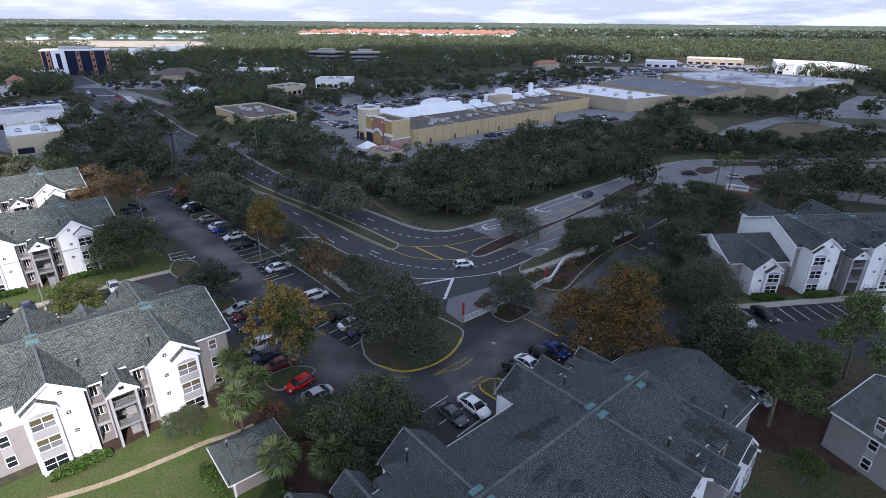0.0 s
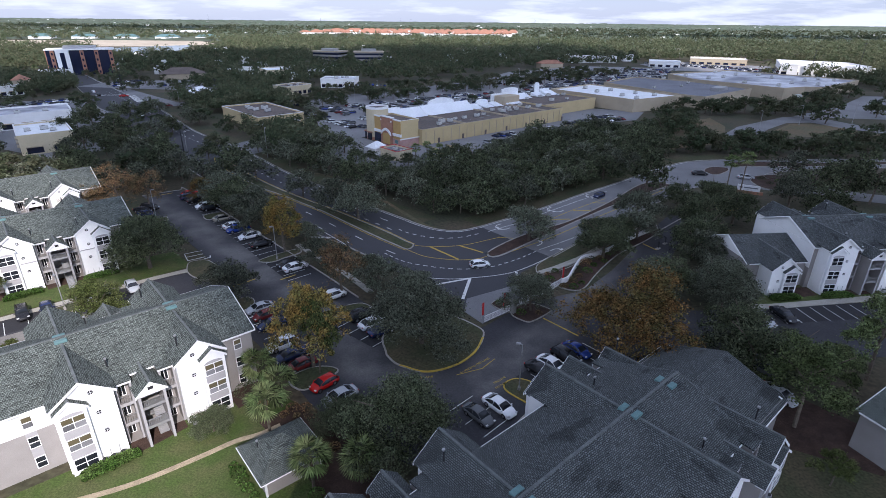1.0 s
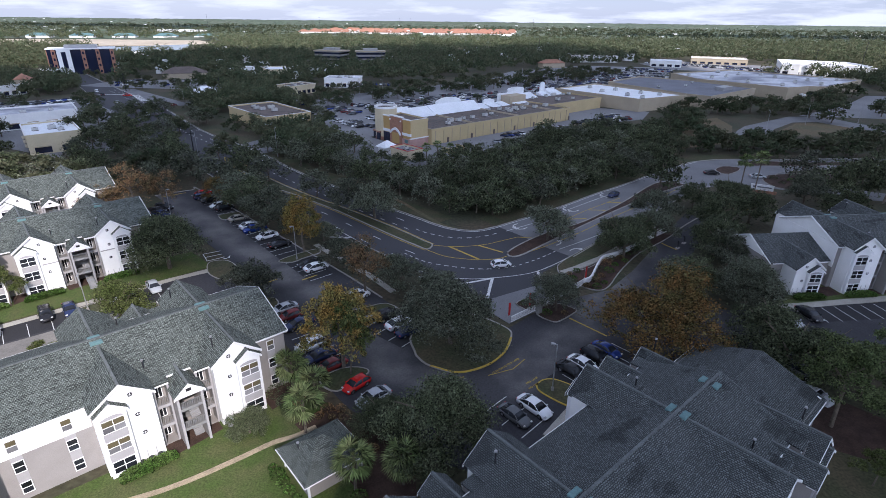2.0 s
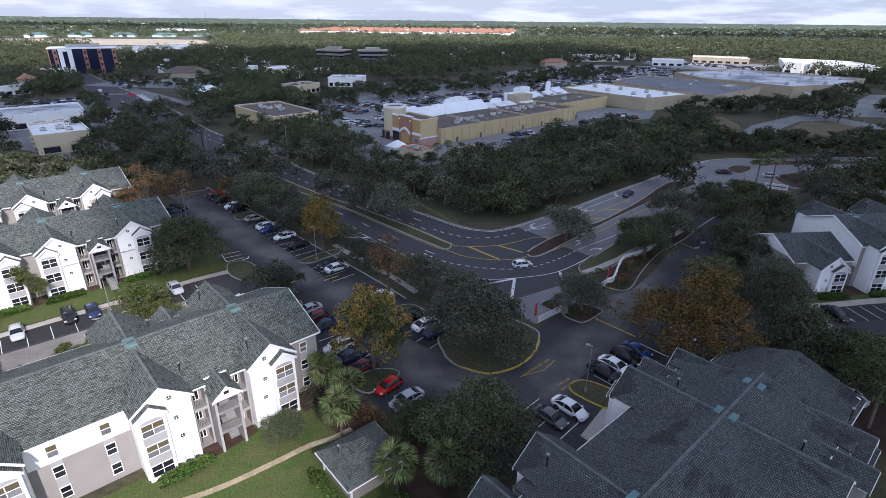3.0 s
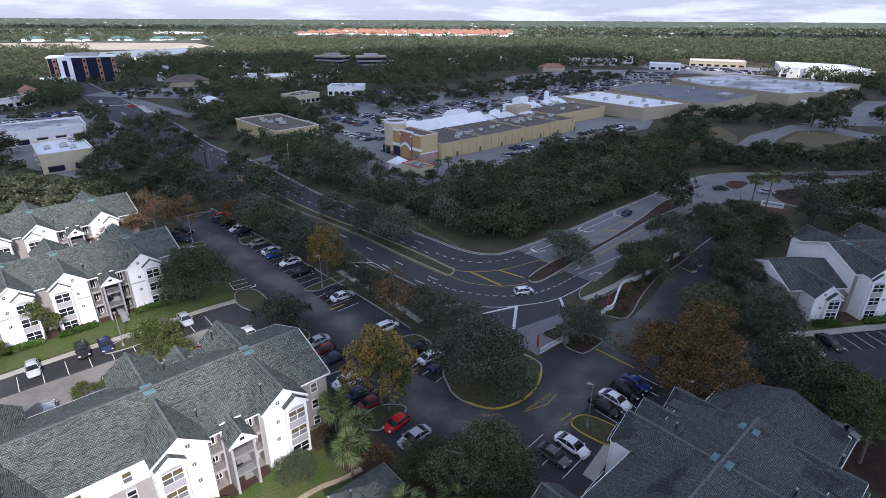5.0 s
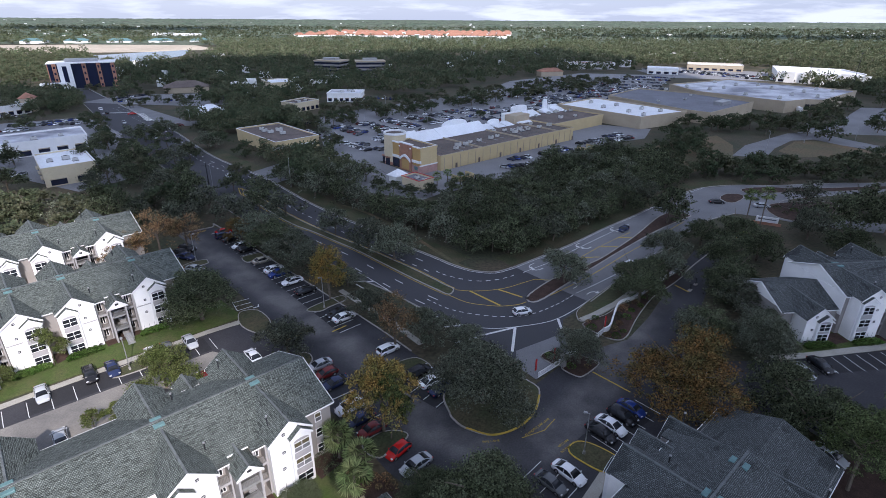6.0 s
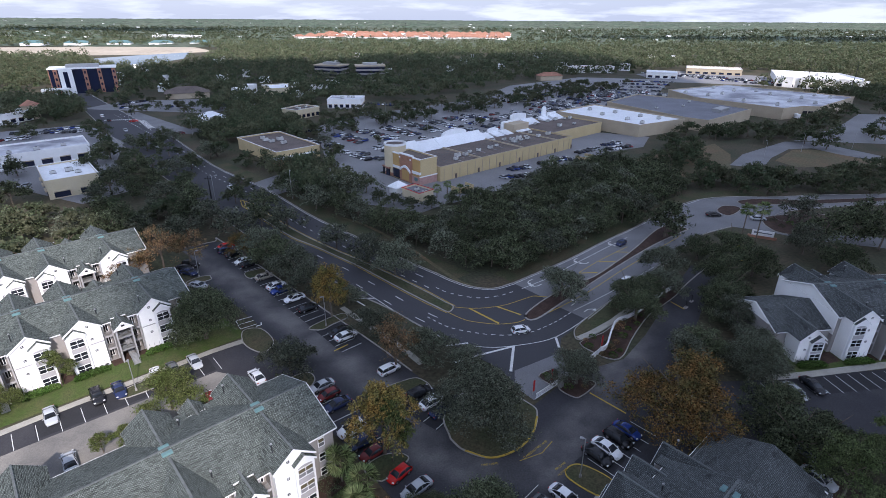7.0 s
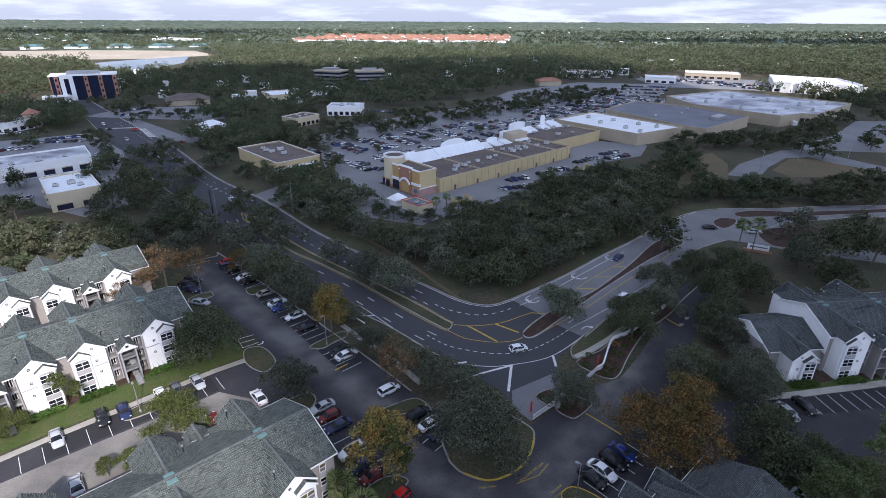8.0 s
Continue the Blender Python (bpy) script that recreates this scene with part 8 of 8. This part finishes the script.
def canopy():
    """Tree tops from the middle distance to the horizon, as one uneven sheet."""
    rows, cols = 210, 300
    ys = 1160 * (4700 / 1160) ** (np.linspace(0, 1, rows))
    t = np.linspace(-1.05, 1.05, cols)
    Y, T = np.meshgrid(ys, t, indexing="ij")
    X = T * (Y + 100)
    Z = np.empty_like(X)
    for i in range(rows):
        for j in range(cols):
            v = Vector((X[i, j] * 0.012, Y[i, j] * 0.012, 0))
            Z[i, j] = (8 + 3 * noise.noise(v) + far_rng.uniform(-3.0, 3.0)) * min(1.0, (Y[i, j] - 1150) / 160)
    verts = np.stack([X, Y, Z], 2).reshape(-1, 3)
    idx = np.arange(rows * cols).reshape(rows, cols)
    q = np.stack([idx[:-1, :-1], idx[:-1, 1:], idx[1:, 1:], idx[1:, :-1]], 2).reshape(-1, 4)
    me = bpy.data.meshes.new("far_canopy")
    me.from_pydata(verts.tolist(), [], q.tolist())
    me.materials.append(M_CANOPY)
    tagged(new("backdrop", me), "distant tree canopy reaching the flat horizon", "woods", kind="stuff")


canopy()


# ---- cumulus clouds whose shade lies on the land ----
def cloud(outline, base, thick, seed):
    """A lumpy cumulus over a plan outline."""
    rng = np.random.default_rng(seed)
    xs, ys = [p[0] for p in outline], [p[1] for p in outline]
    step = 12.0
    cells = {}
    nx, ny = int((max(xs) - min(xs)) / step) + 2, int((max(ys) - min(ys)) / step) + 2
    for i in range(nx):
        for j in range(ny):
            x, y = min(xs) + i * step, min(ys) + j * step
            w = noise.noise(Vector((x * 0.012, y * 0.012, seed))) * 8 + noise.noise(Vector((x * 0.05, y * 0.05, seed))) * 4
            if inside(x + w, y - w, outline):
                cells[i, j] = (x, y)
    bm = bmesh.new()
    lo, hi = {}, {}

    def vert(store, i, j, top):
        if (i, j) not in store:
            x, y = min(xs) + (i - 0.5) * step, min(ys) + (j - 0.5) * step
            n = noise.noise(Vector((x * 0.01, y * 0.01, seed + 9)))
            jit = Vector((noise.noise(Vector((x, y, 1.0))), noise.noise(Vector((x, y, 2.0))), 0)) * step * 0.6
            store[i, j] = bm.verts.new((x + jit.x, y + jit.y, base + (thick * (0.6 + n) if top else 6 * n)))
        return store[i, j]
    for i, j in cells:
        q = ((i, j), (i + 1, j), (i + 1, j + 1), (i, j + 1))
        bm.faces.new([vert(hi, *c, True) for c in q])
        bm.faces.new([vert(lo, *c, False) for c in q][::-1])
        for (a, b), (di, dj) in (((q[0], q[1]), (0, -1)), ((q[1], q[2]), (1, 0)), ((q[2], q[3]), (0, 1)), ((q[3], q[0]), (-1, 0))):
            if (i + di, j + dj) not in cells:
                bm.faces.new((vert(lo, *a, False), vert(lo, *b, False), vert(hi, *b, True), vert(hi, *a, True)))
    ob = finish("cloud", bm, M_CLOUD)
    tagged(ob, "white cumulus cloud drifting over the land", "cloud", "clouds", "structure")


CLOUD_BASE = 700.0
SHIFT = Vector((SUN_FROM.x, SUN_FROM.y)) * (CLOUD_BASE / SUN_FROM.z)


def shaded(outline):
    return [(x + SHIFT.x, y + SHIFT.y) for x, y in outline]


cloud(shaded([(-26, -200), (-26, 24), (-19, 36), (-14, 45), (-18, 53), (-28, 63), (-40, 75), (-50, 84), (-61, 90.5), (-70, 98.5), (-76.5, 107), (-84, 120), (-94, 138), (-106, 152), (-122, 176), (-170, 196), (-240, 222), (-295, 262), (-330, 330), (-345, 420), (-352, 520), (-370, 640), (-330, 780), (-195, 760),
              (-90, 870), (190, 960), (262, 700), (280, 505), (420, 500), (560, 470), (620, 200), (560, -120), (300, -260)]), CLOUD_BASE, 12, 1)
cloud(shaded([(300, 1500), (900, 1350), (1500, 1400), (1500, 1650), (800, 1620), (400, 1600)]), CLOUD_BASE, 12, 2)
cloud(shaded([(-1500, 1900), (-900, 1800), (-500, 1950), (-900, 2150), (-1500, 2150)]), CLOUD_BASE, 12, 3)


# scattered roofs in the far distance
def far_roofs():
    rng = random.Random(11)
    bm = bmesh.new()
    for _ in range(46):
        y = rng.uniform(470, 980)
        x = rng.uniform(-0.62, 0.5) * y
        w, d, h = rng.uniform(2, 7), rng.uniform(2, 4), rng.uniform(5, 8.5)
        if not any(inside(x, y, p) for p in CLEAR):
            box(bm, x - w, x + w, y - d, y + d, 0, h)
    for _ in range(90):
        y = 1300 * (3.0 ** rng.random())
        x = rng.uniform(-0.9, 0.9) * y
        w, d, h = rng.uniform(2, 6), rng.uniform(2, 5), rng.uniform(9.5, 12)
        box(bm, x - w, x + w, y - d, y + d, 0, h)
    tagged(finish("far_roofs", bm, M_STUCCO), "pale roofs scattered through the distant woods", "far roofs", kind="stuff")


far_roofs()


# ---- street furniture ----
def lamp_post(x, y, h, arm, heading):
    root = empty("lamp_post", pose(x, y, 0.1, 0, 0, heading), "grey steel lamp post with a box head", "lamp post", "lamp posts")
    bm = bmesh.new()
    tube(bm, (0, 0, 0), (0, 0, 0.6), 0.22, n=10)
    part("footing", bm, M_KERB, root)
    bm = bmesh.new()
    tube(bm, (0, 0, 0.6), (0, 0, h), 0.09, 0.07, 8)
    part("pole", bm, M_STEEL, root)
    bm = bmesh.new()
    tube(bm, (0, 0, h - 0.1), (arm, 0, h), 0.05, n=6)
    part("arm", bm, M_STEEL, root)
    head = part("lamp_head", soft_box(arm - 0.05, arm + 0.6, -0.22, 0.22, h - 0.1, h + 0.1, 0.05), M_STEEL, root)
    part("lens", boxes((arm + 0.02, arm + 0.53, -0.17, 0.17, h - 0.115, h - 0.095)), M_LAMPCLEAR, head)


for x, y, h, a, r in ((7.9, 63.4, 8.0, 0.3, 160), (-40.8, 108.2, 8.0, 0.3, 220), (-80.6, 133.4, 8.0, 0.3, 20), (-73.2, 85.0, 7.4, 0.3, 300), (-71.5, 201, 11, 1.8, 100), (-99, 194.6, 11, 1.8, 60)):
    lamp_post(x, y, h, a, r)
for x, y in ((-60, 340), (-20, 320), (10, 350), (40, 400), (90, 450), (140, 520), (-50, 380), (60, 480), (150, 262), (182, 282), (214, 288), (-160, 320), (-225, 372), (-30, 270)):
    lamp_post(x, y, 10, 0.8, (x * 3) % 360)


def gate():
    root = empty("sliding_gate", pose(4.0, 82.0, 0.05, 0, 0, 40), "white picket entrance gate across the drive", "gate")
    bm = bmesh.new()
    for z in (0.25, 1.35):
        box(bm, 0, 7.2, -0.05, 0.05, z, z + 0.1)
    part("gate_frame", bm, M_TRIM, root)
    for i in range(36):
        part("bar", boxes((0.05 + i * 0.2, 0.11 + i * 0.2, -0.03, 0.03, 0.3, 1.5)), M_TRIM, root)


gate()


def fence(line, high=1.5, label="white picket fence along the entrance"):
    root = empty("fence", Matrix.Identity(4), label, "fence")
    pts = [Vector(p) for p in line]
    for p, q in zip(pts, pts[1:]):
        d = (q - p)
        n = max(int(d.length / 2.4), 1)
        for i in range(n + 1):
            c = p.lerp(q, i / n)
            part("post", soft_box(c.x - 0.08, c.x + 0.08, c.y - 0.08, c.y + 0.08, 0, high + 0.1, 0.02, 1), M_TRIM, root)
        for z in (0.3, high - 0.15):
            part("rail", ribbon([tuple(p), tuple(q)], 0.06, z, z + 0.1), M_TRIM, root)
        bm = bmesh.new()
        k = int(d.length / 0.24)
        for i in range(k):
            c = p.lerp(q, (i + 0.5) / k)
            box(bm, c.x - 0.035, c.x + 0.035, c.y - 0.035, c.y + 0.035, 0.1, high)
        part("pickets", bm, M_TRIM, root)


fence([(10.3, 87.9), (13.4, 90.5), (17.2, 93.7), (20.8, 97.4)])
WALL_LINE = [(20.8, 97.4), (22.5, 98.8), (24.1, 102), (26.3, 106.5), (28.3, 109.4), (32.2, 111.8), (37.1, 116), (42.3, 121.2), (45.6, 124), (49.1, 126.9)]
wallroot = empty("boundary_wall", Matrix.Identity(4), "low white-capped boundary wall beside the exit lane", "wall", kind="structure")
part("wall", ribbon(smooth_line(WALL_LINE), 0.24, 0, 1.2), M_STUCCO, wallroot)
part("coping", ribbon(smooth_line(WALL_LINE), 0.34, 1.2, 1.32), M_TRIM, wallroot)


def gate_post(x, y, turn):
    """A card reader post on a small white kerbed plinth."""
    root = empty("gate_post", pose(x, y, 0.06, 0, 0, turn), "dark gate reader post on a white plinth", "post", "gate posts")
    part("plinth", soft_box(-0.7, 0.7, -0.4, 0.4, 0, 0.2, 0.06), M_KERB, root)
    bm = bmesh.new()
    tube(bm, (0, 0, 0.2), (0, 0, 1.7), 0.1, n=8)
    post = part("post", bm, M_DARK, root)
    part("reader", soft_box(-0.16, 0.16, -0.12, 0.12, 1.5, 1.95, 0.03), M_DARK, post)


for x, y in ((47.8, 116.5), (50.6, 119.6)):
    gate_post(x, y, 44)
marking("yellow_line", ribbon([(45.2, 119.5), (47.2, 115.7)], 0.3, 0.05, 0.085), M_YELLOW, "yellow painted line on the car park")


def column(x, y):
    root = empty("gate_pillar", pose(x, y, 0.1, 0, 0, 40), "grey stone gate pillar with a flat cap", "pillar", "gate pillars")
    part("shaft", soft_box(-0.45, 0.45, -0.45, 0.45, 0, 2.4, 0.04), M_CONCGREY, root)
    part("cap", soft_box(-0.6, 0.6, -0.6, 0.6, 2.4, 2.65, 0.05), M_KERB, root)


for x, y in [(9.6, 85.8)]:
    column(x, y)


def flag(x, y):
    root = empty("feather_flag", pose(x, y, 0.1, 0, 0, 30), "narrow red feather flag on a pole", "flag", "flags")
    bm = bmesh.new()
    tube(bm, (0, 0, 0), (0, 0, 3.4), 0.03, n=6)
    part("pole", bm, M_STEEL, root)
    part("banner", soft_box(0.03, 0.5, -0.015, 0.015, 0.7, 3.3, 0.012, 1), M_REDFLAG, root)


for x, y in [(7.8, 87), (3.6, 83.4), (21.2, 98.8)]:
    flag(x, y)


def sign():
    root = empty("entrance_sign", pose(*[(92.5, 161.5)][0], 0, 0, 0, -28), "white entrance sign board on a low wall", "sign")
    part("plinth", soft_box(-4.2, 4.2, -0.3, 0.3, 0, 0.9, 0.05), M_BRICKRED, root)
    board = part("board", soft_box(-3.2, 3.2, -0.15, 0.15, 0.9, 2.7, 0.04), M_TRIM, root)
    part("lettering_bar", boxes((-1.4, 2.6, -0.19, -0.15, 1.75, 2.1)), M_GREYROOF, board)
    part("lettering_bar", boxes((-2.6, -1.8, -0.19, -0.15, 1.65, 2.2)), M_GREYROOF, board)


sign()


def utility_pole(x, y, h):
    root = empty("utility_pole", pose(x, y, 0), "tall dark utility pole", "utility pole", "utility poles")
    bm = bmesh.new()
    tube(bm, (0, 0, -0.2), (0, 0, h), 0.3, 0.15, 8)
    part("pole", bm, M_DARK, root)
    part("crossarm", boxes((-1.6, 1.6, -0.08, 0.08, h - 1.2, h - 1.0)), M_DARK, root)


for x, y, h in ((-101, 196, 11), (350, 480, 34), (336, 520, 26), (120, 760, 36), (-560, 1350, 50), (-330, 1500, 45), (250, 1650, 45), (-120, 1480, 45), (-86, 1350, 45), (-156, 365, 12), (-230, 385, 12)):
    utility_pole(x, y, h)


# ---- behind the shops ----
def container(x, y, turn):
    root = empty("storage_container", pose(x, y, 0.1, 0, 0, turn), "white box trailer behind the shops", "container")
    part("box", soft_box(-3.2, 3.2, -1.3, 1.3, 0.5, 3.3, 0.06), M_TRIM, root)
    for u in (-2.2, 2.2):
        bm = bmesh.new()
        tube(bm, (u, -1.25, 0.4), (u, 1.25, 0.4), 0.4, n=10)
        part("wheel", bm, M_RUBBER, root)
    for u in np.arange(-2.8, 3.0, 0.8):
        part("rib", boxes((u, u + 0.08, -1.36, 1.36, 0.6, 3.2)), M_TRIM, root)


def enclosure(x, y, turn):
    root = empty("bin_enclosure", pose(x, y, 0.1, 0, 0, turn), "tan walled bin enclosure behind the shops", "enclosure")
    for a in ((-4, 4, -2.6, -2.35), (-4, -3.75, -2.35, 2.6), (3.75, 4, -2.35, 2.6)):
        part("wall", boxes((*a, 0, 2.2)), M_BUFF, root)
    for u in (-2.6, 0, 2.6):
        part("bin", soft_box(u - 0.9, u + 0.9, -1.8, 0.2, 0, 1.5, 0.08), M_VENT, root)


container(-5.6, 234.2, 41)
enclosure(-4.0, 213.0, 41)
container(241, 381, 80)
enclosure(60, 264, 41)
for x, y in [(-14.6, 202.7), (-10.4, 206.8), (-5.5, 202.7)]:
    sabal(x, y, 4.2, 20, 2.0)
